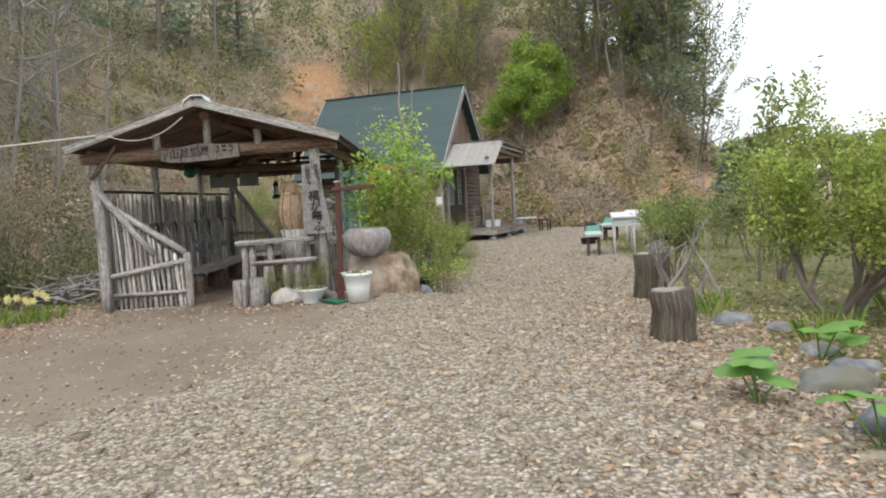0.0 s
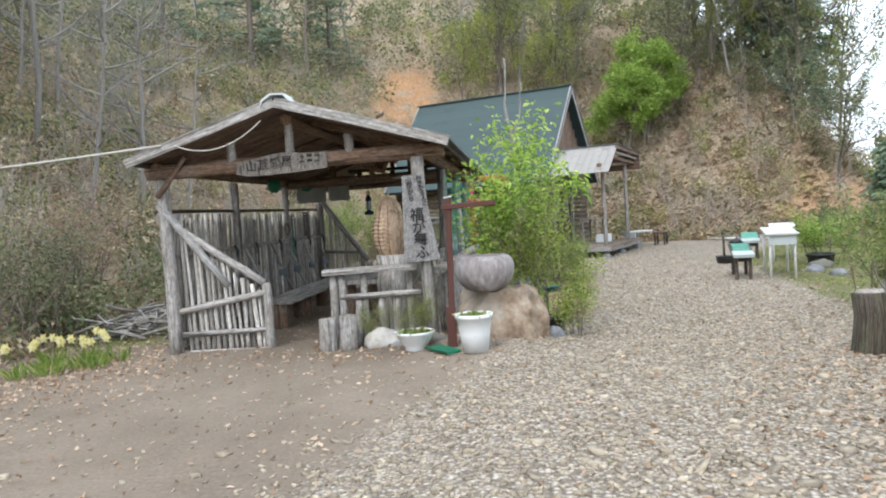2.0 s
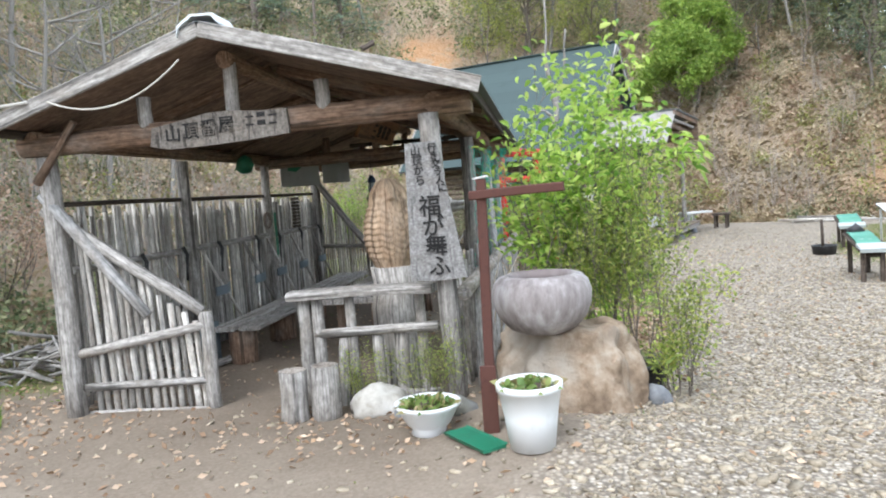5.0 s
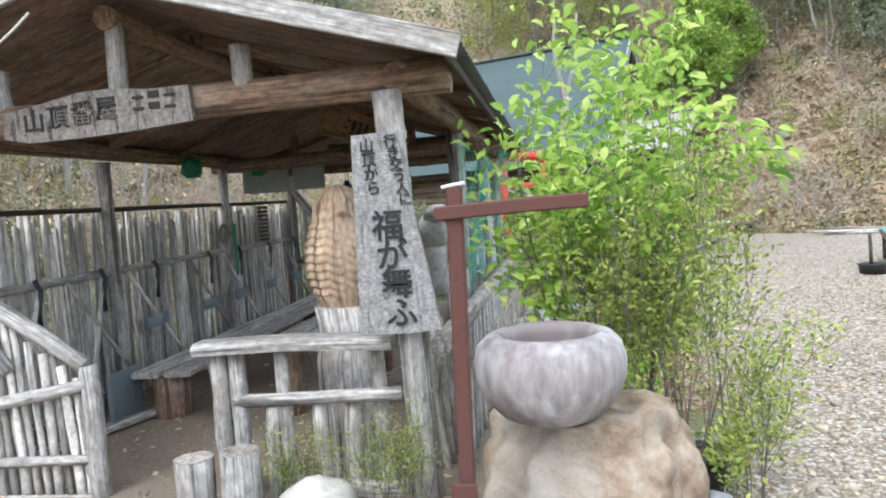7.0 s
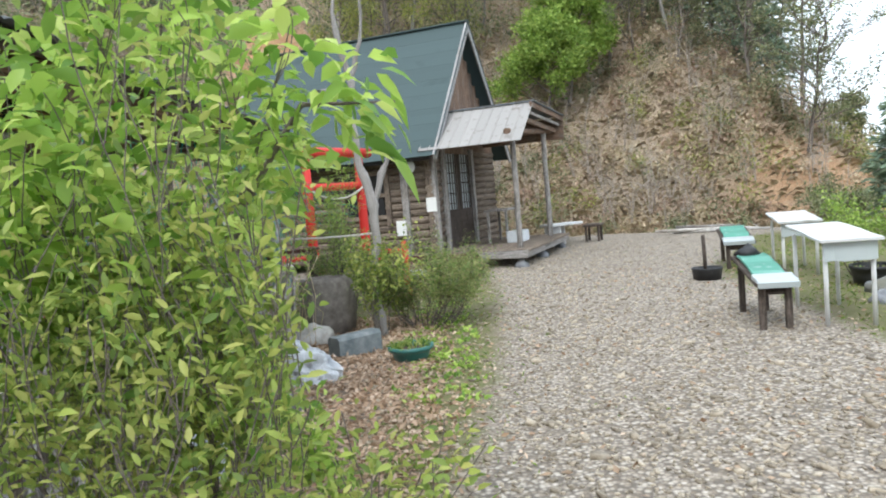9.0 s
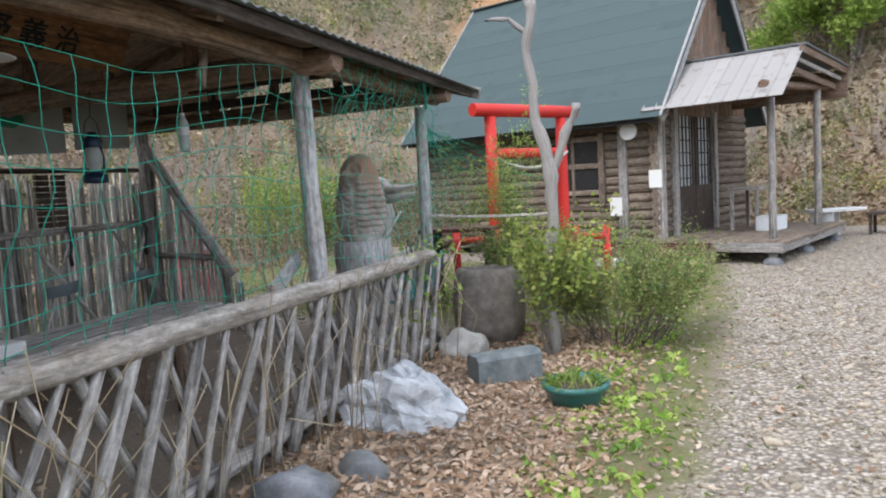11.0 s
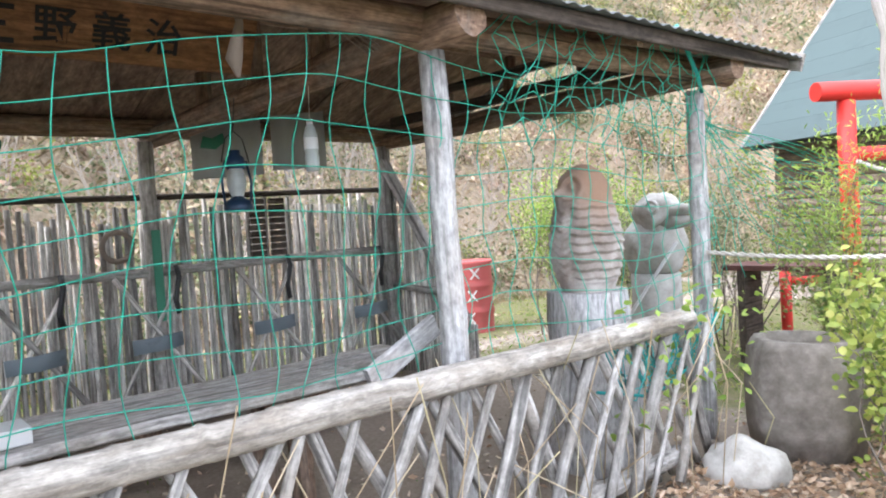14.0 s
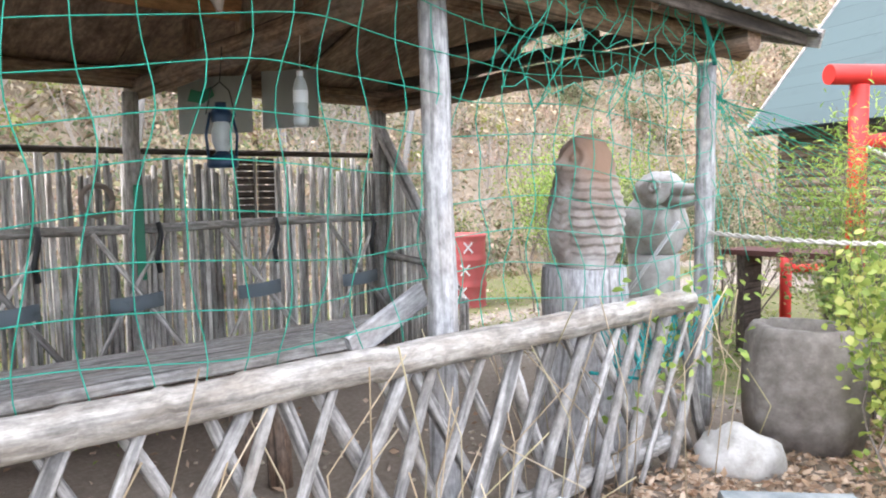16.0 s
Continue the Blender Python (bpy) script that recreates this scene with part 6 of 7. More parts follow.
low_stand((3.03, 15.1, hz(3.0, 15.1)), 0.29, 1.0, 0.62, 0.74, (0.22, 1, 0), "low dark stand topped with green plastic sheet")
low_stand((4.3, 18.9, hz(4.3, 18.9)), 0.36, 1.0, 0.6, 0.72, (0.3, 1, 0), "low dark stand topped with green plastic sheet")
tall_stand((3.63, 15.02, hz(3.63, 15.0)), 0.49, 1.1, 0.95, (0.22, 1, 0), "white topped stand on thin white legs")
tall_stand((4.65, 17.9, hz(4.65, 17.9)), 0.5, 1.0, 0.9, (0.3, 1, 0), "white topped stand on thin white legs")
pp = thing("black_pot_stand", (3.62, 18.3, hz(3.62, 18.3)), "black planter with a short post in the gravel", "planter")
g = Geo()
lathe(g, (3.62, 18.3, hz(3.62, 18.3)), [(0.001, 0), (0.17, 0), (0.19, 0.13), (0.2, 0.15), (0.18, 0.15), (0.16, 0.1), (0.001, 0.09)], 18)
part("pot", g, M_BLACK, pp)
g = Geo()
log(g, (3.61, 18.32, 0.3), (3.6, 18.32, 0.8), 0.025, 0.025, 8, 3, 0.1, 0.05, rg)
part("stake", g, M_DARK, pp)
g = Geo()
rock(g, (3.2, 16.02, 0.765), (0.12, 0.1, 0.1), 21, 0.3, 2)
single("black_bag", g, M_BLACK, (3.2, 16.02, 0.76), "small crumpled black bag on the stand", "bag")

for k, (x, y, sz) in enumerate(((4.45, 15.9, 0.16), (4.75, 16.4, 0.2), (4.6, 15.3, 0.14))):
    g = Geo()
    rock(g, (x, y, hz(x, y) - 0.02), (sz, sz * 0.8, sz * 0.7), 60 + k, 0.25, 3)
    single("field_stone", g, M_ROCK, (x, y, 0.2), "dark grey stone in the grass beside the stands", "stone", "stones by the stands")
potted("black_tub", (4.95, 16.9, hz(4.95, 16.9)), ring(0.24, 0.2, 0.22), M_BLACK, "wide black plastic tub standing in the grass", "tub", 0.16, 0.2, 40, 0.12, 0.02, M_AZALEA, "sparse weeds")

# ---- stumps and stones at the start ----
for (x, y, r, h, lab) in ((1.86, 6.95, 0.18, 0.42, "short mossy stump at the gravel edge"), (2.42, 9.35, 0.19, 0.52, "broad weathered stump with torn roots")):
    stp = thing("tree_stump", (x, y, 0.2), lab, "stump")
    g = Geo()
    path = [(x, y, 0.12), (x, y, 0.25), (x + 0.01, y, 0.2 + h * 0.6), (x, y + 0.01, 0.2 + h)]
    sweep(g, path, circle(26, 1.0, 0.14, rg), [r * 1.2, r * 1.02, r * 0.97, r], None, 0.012, rg)
    part("trunk", g, M_STUMP, stp)
    g = Geo()
    log(g, (x, y + 0.01, 0.2 + h - 0.01), (x, y + 0.01, 0.2 + h + 0.006), r * 0.9, r * 0.88, 18, 2, 0, 0.04, rg)
    part("cut_face", g, M_CUT, stp)
rts = thing("driftwood_roots", (2.6, 8.7, 0.2), "bleached tangle of roots leaning on the stump", "driftwood")
rgr = random.Random(31)
for k in range(7):
    out, tips = [], []
    grow(rgr, (2.55 + rgr.uniform(-0.25, 0.45), 8.7 + rgr.uniform(-0.3, 0.3), 0.2), (rgr.uniform(-0.7, 0.7), rgr.uniform(-0.5, 0.5), 1), 0.6, 0.032, 1, out, tips, 0.5)
    g = Geo()
    limbs(g, out, 8, 6)
    part("root", g, M_PALETRUNK, rts)
for k, (x, y, s) in enumerate(((2.3, 5.25, 0.24), (2.6, 5.6, 0.2), (2.2, 4.5, 0.24), (2.7, 6.2, 0.17), (2.6, 7.5, 0.19), (2.9, 7.1, 0.16), (2.1, 6.0, 0.13))):
    g = Geo()
    rock(g, (x, y, hz(x, y) - 0.03), (s, s * 0.75, s * 0.55), 30 + k, 0.25, 3)
    single("border_stone", g, M_ROCK, (x, y, 0.2), "grey rounded stone bordering the gravel", "stone", "border stones")

# ---- plants ----
npr = np.random.default_rng(11)


def tips_leaves(tips, per, spread, rng, size, wid, up=0.2, keep=None):
    P, D, L, W = [], [], [], []
    for q, d in tips:
        for _ in range(per):
            p = q + Vector((rng.uniform(-1, 1), rng.uniform(-1, 1), rng.uniform(-1, 1))) * spread
            if keep and not keep(p):
                continue
            P.append(p)
            D.append(d * 0.6 + Vector((rng.uniform(-1, 1), rng.uniform(-1, 1), rng.uniform(-0.6, 0.8) + up)))
            s = rng.uniform(0.6, 1.15)
            L.append(size * s)
            W.append(wid * s * rng.uniform(0.8, 1.1))
    return P, D, L, W


def bush(name, at, stems, length, r, depth, per, spread, size, wid, mat, label, seed, lean=0.5, base=0.15, keep=None, rich=False, shrink=0.68, lift=0.15, bark=None, cat="bush", droop=0.3):
    rng = random.Random(seed)
    b = thing(name, (at[0], at[1], hz(at[0], at[1])), label, cat)
    out, tips = [], []
    for _ in range(stems):
        a = rng.uniform(0, 6.28)
        grow(rng, (at[0] + base * math.cos(a) * rng.random(), at[1] + base * math.sin(a) * rng.random(), hz(at[0], at[1]) - 0.03),
             (math.cos(a) * lean * rng.random(), math.sin(a) * lean * rng.random(), 1), length * rng.uniform(0.75, 1.1), r, depth, out, tips, 0.25, (2, 3), shrink, lift)
    if keep:
        out = [(p, q) for p, q in out if all(keep(v) for v in p)]
    g = Geo()
    limbs(g, out, 6, 4)
    part("wood_frame", g, bark or M_BARK, b)
    P, D, L, W = tips_leaves(tips, per, spread, rng, size, wid, 0.2, keep)
    leaf_part("foliage", P, D, L, W, mat, b, rich=rich, droop=droop, seed=seed)
    return b


def clear_of_walk(p):
    inset = 0.16 if p.z < 1.6 else 0.0
    return p.x < min(0.22, max(0.24 - 0.75 * (p.y - 10.4), -0.05 - 0.35 * (p.y - 11))) - inset and 10.15 < p.y < 11.9 - 2 * inset


bush("broadleaf_bush", (-0.5, 11.1), 13, 1.15, 0.013, 3, 3, 0.12, 0.115, 0.036, M_LEAF, "tall bush with fresh bright green leaves beside the hut", 5, 0.45, 0.25, lambda p: clear_of_walk(p) and p.x > -1.35 and p.z > 0.75, True, 0.6, 0.15, None, "bush", 0.45)
bush("fine_leaved_bush", (-0.3, 10.95), 22, 0.8, 0.006, 3, 4, 0.11, 0.046, 0.014, M_FINELEAF, "dense twiggy bush with small yellow-green leaves", 6, 0.65, 0.3, lambda p: clear_of_walk(p) and p.x > -0.95, True, 0.66, 0.2)
bush("sapling", (-0.62, 12.3), 4, 0.3, 0.006, 2, 3, 0.07, 0.08, 0.032, M_LEAF, "low bright green shoots at the gravel edge", 7, 0.6, 0.35, None, True)
bush("sapling", (-0.12, 10.6), 5, 0.26, 0.005, 2, 3, 0.06, 0.05, 0.02, M_FINELEAF, "low bright green shoots at the gravel edge", 8, 0.4, 0.15, clear_of_walk, True)
bush("sapling", (-0.02, 10.75), 6, 0.5, 0.005, 2, 5, 0.08, 0.045, 0.016, M_FINELEAF, "upright bright green shoots at the gravel edge", 21, 0.2, 0.1, lambda p: p.x < 0.32, True)
# branch of the tall bush arching over the path's edge
arch = thing("overhanging_branch", (-0.5, 11.1, hz(-0.5, 11.1)), "leafy branch arching out over the gravel edge", "branch")
arch_rng = random.Random(33)
line = [Vector(q) for q in ((-0.5, 11.1, hz(-0.5, 11.1) - 0.03), (-0.42, 11.02, 1.0), (-0.25, 10.92, 1.62), (-0.05, 10.84, 1.86), (0.18, 10.76, 1.84))]
g = Geo()
sweep(g, line, circle(8, 1.0), [0.016, 0.013, 0.01, 0.007, 0.003], None, 0.003, arch_rng)
part("stem", g, M_BARK, arch)
spots = [(line[i].lerp(line[i + 1], u / 7), (line[i + 1] - line[i]).normalized()) for i in (2, 3) for u in range(8)]
P, D, L, W = tips_leaves(spots, 9, 0.12, arch_rng, 0.09, 0.034, -0.15, lambda p: p.x < 0.2)
leaf_part("foliage", P, D, L, W, M_LEAF, arch, rich=True, droop=0.5, seed=33)
bush("azalea_bush", (0.0, 17.35), 34, 0.46, 0.007, 3, 6, 0.09, 0.04, 0.016, M_AZALEA, "sprawling twiggy azalea bush with small dull leaves", 9, 1.5, 0.35)
bush("young_bush", (-0.5, 16.95), 10, 0.6, 0.008, 2, 4, 0.11, 0.06, 0.036, M_FINELEAF, "young bush with round fresh leaves before the gate", 10, 0.5, 0.18, lambda p: p.z < 1.42 and (p.z > 0.62 or abs(p.x + 0.5) < 0.2), True)
bush("conifer_shrub", (-0.98, 17.75), 7, 0.95, 0.012, 2, 13, 0.09, 0.06, 0.012, M_FRESH, "slender soft green conifer shrub beside the red gate", 12, 0.16, 0.12, lambda p: p.z > 1.15 or abs(p.x + 0.98) < 0.16)
bush("hedge_bush", (-2.9, 19.6), 18, 0.8, 0.01, 3, 3, 0.1, 0.05, 0.025, M_OLIVE, "leafy shrub behind the hut", 13, 0.7, 0.6)
bush("hedge_bush", (-4.3, 19.4), 18, 0.9, 0.01, 3, 3, 0.1, 0.05, 0.025, M_FRESH, "leafy shrub behind the hut", 14, 0.6, 0.5)
bush("hedge_bush", (-1.0, 18.4), 10, 0.45, 0.008, 3, 3, 0.08, 0.05, 0.025, M_AZALEA, "leafy shrub near the stone trough", 15, 0.8, 0.3)
# forked dead trunk
dtr = thing("pollarded_tree", (-0.52, 17.05, 0.2), "pale forked tree trunk with cut-back limbs", "tree")
for nm, path, rad in (("trunk", [(-0.52, 17.0, 0.1), (-0.56, 17.05, 0.6), (-0.5, 17.1, 1.2), (-0.53, 17.15, 1.65), (-0.62, 17.17, 2.1), (-0.68, 17.2, 2.7), (-0.63, 17.2, 3.0)], [0.085, 0.06, 0.052, 0.062, 0.048, 0.045, 0.055]),
                      ("limb", [(-0.53, 17.15, 1.6), (-0.45, 17.15, 1.76), (-0.36, 17.18, 1.98), (-0.29, 17.2, 2.13)], [0.045, 0.034, 0.03, 0.037]),
                      ("limb", [(-0.64, 17.2, 2.95), (-0.5, 17.25, 3.4), (-0.42, 17.2, 4.1)], [0.035, 0.025, 0.012]),
                      ("limb", [(-0.64, 17.2, 2.95), (-0.75, 17.15, 3.5), (-0.72, 17.2, 4.6)], [0.04, 0.028, 0.012]),
                      ("limb", [(-0.66, 17.2, 2.75), (-0.85, 17.2, 2.9), (-1.0, 17.15, 2.88)], [0.03, 0.02, 0.012])):
    g = Geo()
    fine, frad = [], []
    for i in range(len(path) - 1):
        for k in range(5):
            f = k / 5
            p = Vector(path[i]).lerp(Vector(path[i + 1]), f)
            fine.append(p + 0.05 * noise.noise_vector(p * 3.1) * (1 if i + k else 0))
            frad.append((rad[i] * (1 - f) + rad[i + 1] * f) * (0.95 + 0.5 * noise.noise(p * 9)))
    fine.append(Vector(path[-1]))
    frad.append(rad[-1])
    sweep(g, fine, circle(14, 1.0, 0.14, rg), frad, None, 0.005, rg)
    part(nm, g, M_PALETRUNK, dtr)
# large shrub tree at the start
bush("garden_tree", (3.55, 7.45), 6, 0.72, 0.042, 4, 13, 0.17, 0.06, 0.028, M_FINELEAF, "spreading many-stemmed garden tree with yellow-green leaves", 16, 1.2, 0.12, lambda p: p.x > 2.2 and p.z < 2.35, False, 0.74, 0.06, M_BARK, "tree")
bush("garden_tree", (4.9, 9.2), 5, 0.9, 0.045, 4, 9, 0.18, 0.065, 0.03, M_FINELEAF, "spreading many-stemmed garden tree with yellow-green leaves", 17, 0.8, 0.15, lambda p: p.x > 2.6 and p.z < 2.9, False, 0.74, 0.06, M_BARK, "tree")
bush("evergreen_shrub", (4.3, 10.2), 7, 1.5, 0.02, 2, 5, 0.12, 0.14, 0.04, M_AZALEA, "tall evergreen shrub with whorls of long leaves", 18, 0.45, 0.3, None, True, 0.5, 0.3, None, "bush")
bush("border_bush", (3.4, 11.3), 9, 0.6, 0.01, 3, 3, 0.1, 0.07, 0.03, M_AZALEA, "low evergreen bush at the border", 19, 0.8, 0.3)
for k, (x, y, s) in enumerate(((5.2, 12.5, 1.0), (5.6, 15.2, 0.7), (5.2, 17.2, 0.6), (6.8, 20.8, 0.55), (7.6, 22.4, 0.6), (5.6, 6.6, 1.0), (7.5, 9, 1.1), (8.4, 13, 1.2))):
    bush("border_bush", (x, y), 10, 0.6 * s + 0.1, 0.01, 3, 3, 0.1, 0.06, 0.03, (M_OLIVE, M_AZALEA, M_FRESH)[k % 3], "leafy bush beyond the display stands", 40 + k, 0.7, 0.3)

bush("thicket_bush", (-6.9, 11.6), 16, 0.9, 0.012, 3, 2, 0.12, 0.06, 0.03, M_OLIVE, "dense olive thicket beside the hut", 71, 0.8, 0.6)
bush("thicket_bush", (-7.3, 9.8), 18, 0.95, 0.012, 3, 2, 0.13, 0.06, 0.03, M_OLIVE, "dense olive thicket beside the hut", 72, 0.8, 0.6)
bush("thicket_bush", (-7.6, 13.4), 14, 0.8, 0.012, 3, 2, 0.12, 0.06, 0.03, M_REDDISH, "dense olive thicket beside the hut", 73, 0.8, 0.5)
for k, (x, y) in enumerate(((-2.25, 10.5), (-1.82, 10.45), (-1.6, 10.3))):
    bush("wispy_weed", (x, y), 7, 0.28, 0.003, 2, 3, 0.04, 0.03, 0.008, M_FINELEAF, "wispy green weed growing at the railing foot", 81 + k, 0.35, 0.08, cat="weed")
# butterbur
for k, (x, y, n) in enumerate(((1.72, 5.05, 6), (1.95, 4.25, 5), (2.55, 5.9, 4), (2.9, 5.1, 5))):
    bb = thing("butterbur", (x, y, hz(x, y)), "broad soft green butterbur leaves on stalks", "plant", "butterbur plants")
    for j in range(n):
        g = Geo()
        a, rr = rg.uniform(0, 6.28), rg.uniform(0.05, 0.24)
        px, py, pz = x + rr * math.cos(a), y + rr * math.sin(a), hz(x, y) + rg.uniform(0.14, 0.3)
        cord(g, [(x, y, hz(x, y) - 0.02), ((x + px) / 2, (y + py) / 2, pz * 0.5 + 0.1), (px, py, pz)], 0.006)
        R = rg.uniform(0.09, 0.15)
        ring_n = 16
        tx, ty = rg.uniform(-0.3, 0.3), rg.uniform(-0.3, 0.3)
        vs = [(px, py, pz)]
        for ri in (0.55, 1.0):
            for q in range(ring_n):
                b = 2 * math.pi * q / ring_n
                cut = 0.45 if q == 0 else 1.0
                dx, dy = R * ri * cut * math.cos(b + a), R * ri * cut * math.sin(b + a)
                vs.append((px + dx, py + dy, pz + 0.03 * ri - 0.05 * ri * ri + dx * tx + dy * ty + 0.006 * math.sin(b * 5)))
        fs = [(0, 1 + q, 1 + (q + 1) % ring_n) for q in range(ring_n)]
        fs += [(1 + q, 1 + ring_n + q, 1 + ring_n + (q + 1) % ring_n, 1 + (q + 1) % ring_n) for q in range(ring_n)]
        g.add(vs, fs, None, True)
        part("leaf", g, M_BIGLEAF, bb)
# iris clumps and daffodils
for k, (x, y) in enumerate(((2.9, 6.6), (3.2, 6.8), (3.9, 6.9), (4.2, 7.6), (3.6, 6.2), (2.75, 8.2), (2.5, 7.9))):
    P, D = [], []
    tuft(P, D, (x, y, hz(x, y) - 0.01), 46, 0.4, 0.14, rg, 0.35)
    me = leaves_mesh("iris_clump", P, D, [rg.uniform(0.22, 0.42) for _ in P], [0.018] * len(P), M_GRASS, (x, y, 0.2), True, 0.3, 50 + k)
    ob = new("iris_clump", me)
    ob.location = (x, y, 0.2)
    tagged(ob, "clump of narrow green blades in the border", "plant", "blade clumps")
for k, (x, y) in enumerate(((-5.12, 10.35), (-5.4, 10.1), (-5.5, 10.5), (-5.2, 10.05), (-5.75, 10.05), (-5.5, 9.75), (-5.9, 10.4), (-5.75, 9.65))):
    df = thing("daffodils", (x, y, hz(x, y)), "clump of yellow daffodils in bloom by the hut", "flowers", "daffodils")
    P, D = [], []
    tuft(P, D, (x, y, hz(x, y) - 0.01), 50, 0.3, 0.13, rg, 0.35)
    leaf_part("leaf_tuft", P, D, [rg.uniform(0.18, 0.32) for _ in P], [0.014] * len(P), M_GRASS, df, rich=True, droop=0.3)
    for j in range(2):
        g = Geo()
        fx, fy, fz = x + rg.uniform(-0.16, 0.16), y + rg.uniform(-0.16, 0.1), hz(x, y) + rg.uniform(0.26, 0.36)
        cord(g, [(x, y, hz(x, y)), (fx, fy, fz - 0.03), (fx, fy - 0.015, fz)], 0.003)
        part("stalk", g, M_GRASS, df)
        g = Geo()
        for q in range(6):
            b = q * math.pi / 3
            ux, uz = math.cos(b), math.sin(b)
            g.add([(fx, fy - 0.02, fz), (fx + 0.03 * ux - 0.018 * uz, fy - 0.025, fz + 0.03 * uz + 0.018 * ux), (fx + 0.062 * ux, fy - 0.02, fz + 0.062 * uz), (fx + 0.03 * ux + 0.018 * uz, fy - 0.025, fz + 0.03 * uz - 0.018 * ux)], [(0, 1, 2, 3)])
        sweep(g, [(fx, fy - 0.02, fz), (fx, fy - 0.045, fz)], circle(8, 1.0), [0.014, 0.022])
        part("bloom", g, M_YELLOW, df)

# ---- ground cover in masses ----


def spot(n, x0, x1, y0, y1, weigh):
    x, y = npr.uniform(x0, x1, n), npr.uniform(y0, y1, n)
    k = npr.random(n) < weigh(x, y)
    return x[k], y[k]


def gravel_weight(x, y):
    gv, gr = covers(x, y)
    near = 1 / (1 + (np.abs(x - 0.4) / 3.2) ** 3) / (1 + np.clip((y - 7) / 9, 0, None) ** 2)
    return (0.9 * gv + 0.1) * near * (bank_depth(x, y) < -0.2)


sx_, sy_ = spot(150000, -5.5, 6, 1.6, 25, gravel_weight)
sx_, sy_ = sx_[:62000], sy_[:62000]
n = len(sx_)
cube = np.array([[a, b, c] for a in (-1, 1) for b in (-1, 1) for c in (-1, 1)], float)
V = cube[None] * npr.uniform(0.55, 1.0, (n, 8, 3))
V *= (np.exp(npr.normal(0, 0.42, n)) * 0.0115)[:, None, None] * np.stack([npr.uniform(0.9, 1.6, n), npr.uniform(0.7, 1.1, n), npr.uniform(0.35, 0.65, n)], -1)[:, None, :]
th = npr.uniform(0, 6.28, n)
ct, st_ = np.cos(th)[:, None], np.sin(th)[:, None]
X, Y = V[..., 0] * ct - V[..., 1] * st_, V[..., 0] * st_ + V[..., 1] * ct
tl = npr.normal(0, 0.3, (n, 1))
Z = V[..., 2] + X * tl
V = np.stack([X + sx_[:, None], Y + sy_[:, None], Z + (height(sx_, sy_) + 0.003)[:, None]], -1).reshape(-1, 3)
Q = np.array([(0, 1, 3, 2), (4, 6, 7, 5), (0, 4, 5, 1), (2, 3, 7, 6), (0, 2, 6, 4), (1, 5, 7, 3)])
F = (Q[None] + (np.arange(n) * 8)[:, None, None]).reshape(-1, 4)
me = bpy.data.meshes.new("gravel")
me.vertices.add(len(V))
me.vertices.foreach_set("co", V.ravel())
me.loops.add(F.size)
me.loops.foreach_set("vertex_index", F.ravel().astype(np.int32))
me.polygons.add(len(F))
me.polygons.foreach_set("loop_start", (np.arange(len(F)) * 4).astype(np.int32))
me.polygons.foreach_set("loop_total", np.full(len(F), 4, np.int32))
me.materials.append(M_GRAVEL)
me.update(calc_edges=True)
tagged(new("gravel", me), "loose tan and grey crushed gravel over the yard", "gravel", kind="stuff")


def mass(name, x, y, lift, dirs, L, W, mat, label, cat, droop=0.3, seed=1, rich=False):
    P = np.stack([x, y, height(x, y) + lift], -1)
    ob = new(name, leaves_mesh(name, P, dirs, L, W, mat, droop=droop, seed=seed, rich=rich))
    return tagged(ob, label, cat, kind="stuff")


def litter_weight(x, y):
    a = np.exp(-((x + 0.5) / 0.8) ** 2 - ((y - 14.6) / 2.5) ** 2)
    b = 1.6 * np.exp(-((x - 2.4) / 1.15) ** 2 - ((y - 5.2) / 3.2) ** 2)
    c = np.exp(-((x + 5.6) / 1.3) ** 2 - ((y - 9.5) / 1.5) ** 2)
    e = 0.6 * np.exp(-((x + 2.2) / 1.0) ** 2 - ((y - 10.2) / 0.45) ** 2)
    return np.clip(a + b + c + e, 0, 1) + 0.06


x, y = spot(85000, -7, 5, 1.5, 20, litter_weight)
mass("leaf_litter", x, y, 0.012, np.stack([npr.normal(size=len(x)), npr.normal(size=len(x)), npr.normal(0, 0.25, len(x))], -1), npr.uniform(0.03, 0.07, len(x)), npr.uniform(0.015, 0.035, len(x)), M_LITTER, "dry brown fallen leaves scattered over the ground", "leaf litter", 0.0, 2)

x, y = spot(16000, -1.45, 0.4, 12.2, 17.9, lambda a, b: 0.85 * smoothed((0.35 - a) / 0.5))
mass("bed_litter", x, y, 0.015, np.stack([npr.normal(size=len(x)), npr.normal(size=len(x)), npr.normal(0, 0.3, len(x))], -1), npr.uniform(0.03, 0.075, len(x)), npr.uniform(0.015, 0.035, len(x)), M_LITTER, "thick dry leaf litter along the lattice railing", "leaf litter", 0.0, 9)


def blades(n, lean=0.45):
    return np.stack([npr.normal(0, lean, n), npr.normal(0, lean, n), np.ones(n)], -1)


def turf_weight(x, y):
    gv, gr = covers(x, y)
    patch = 0.35 + 0.65 * (wave(x, y, 2.3, 1.1) > 0)
    near = 1 / (1 + (np.clip(np.hypot(x, y - 12) - 6, 0, None) / 8) ** 2)
    edge = np.where((x > -1.4) & (x < -0.1) & (y > 13) & (y < 17), 0.25, 1.0)
    return gr * patch * near * edge * (bank_depth(x, y) < 0.3)


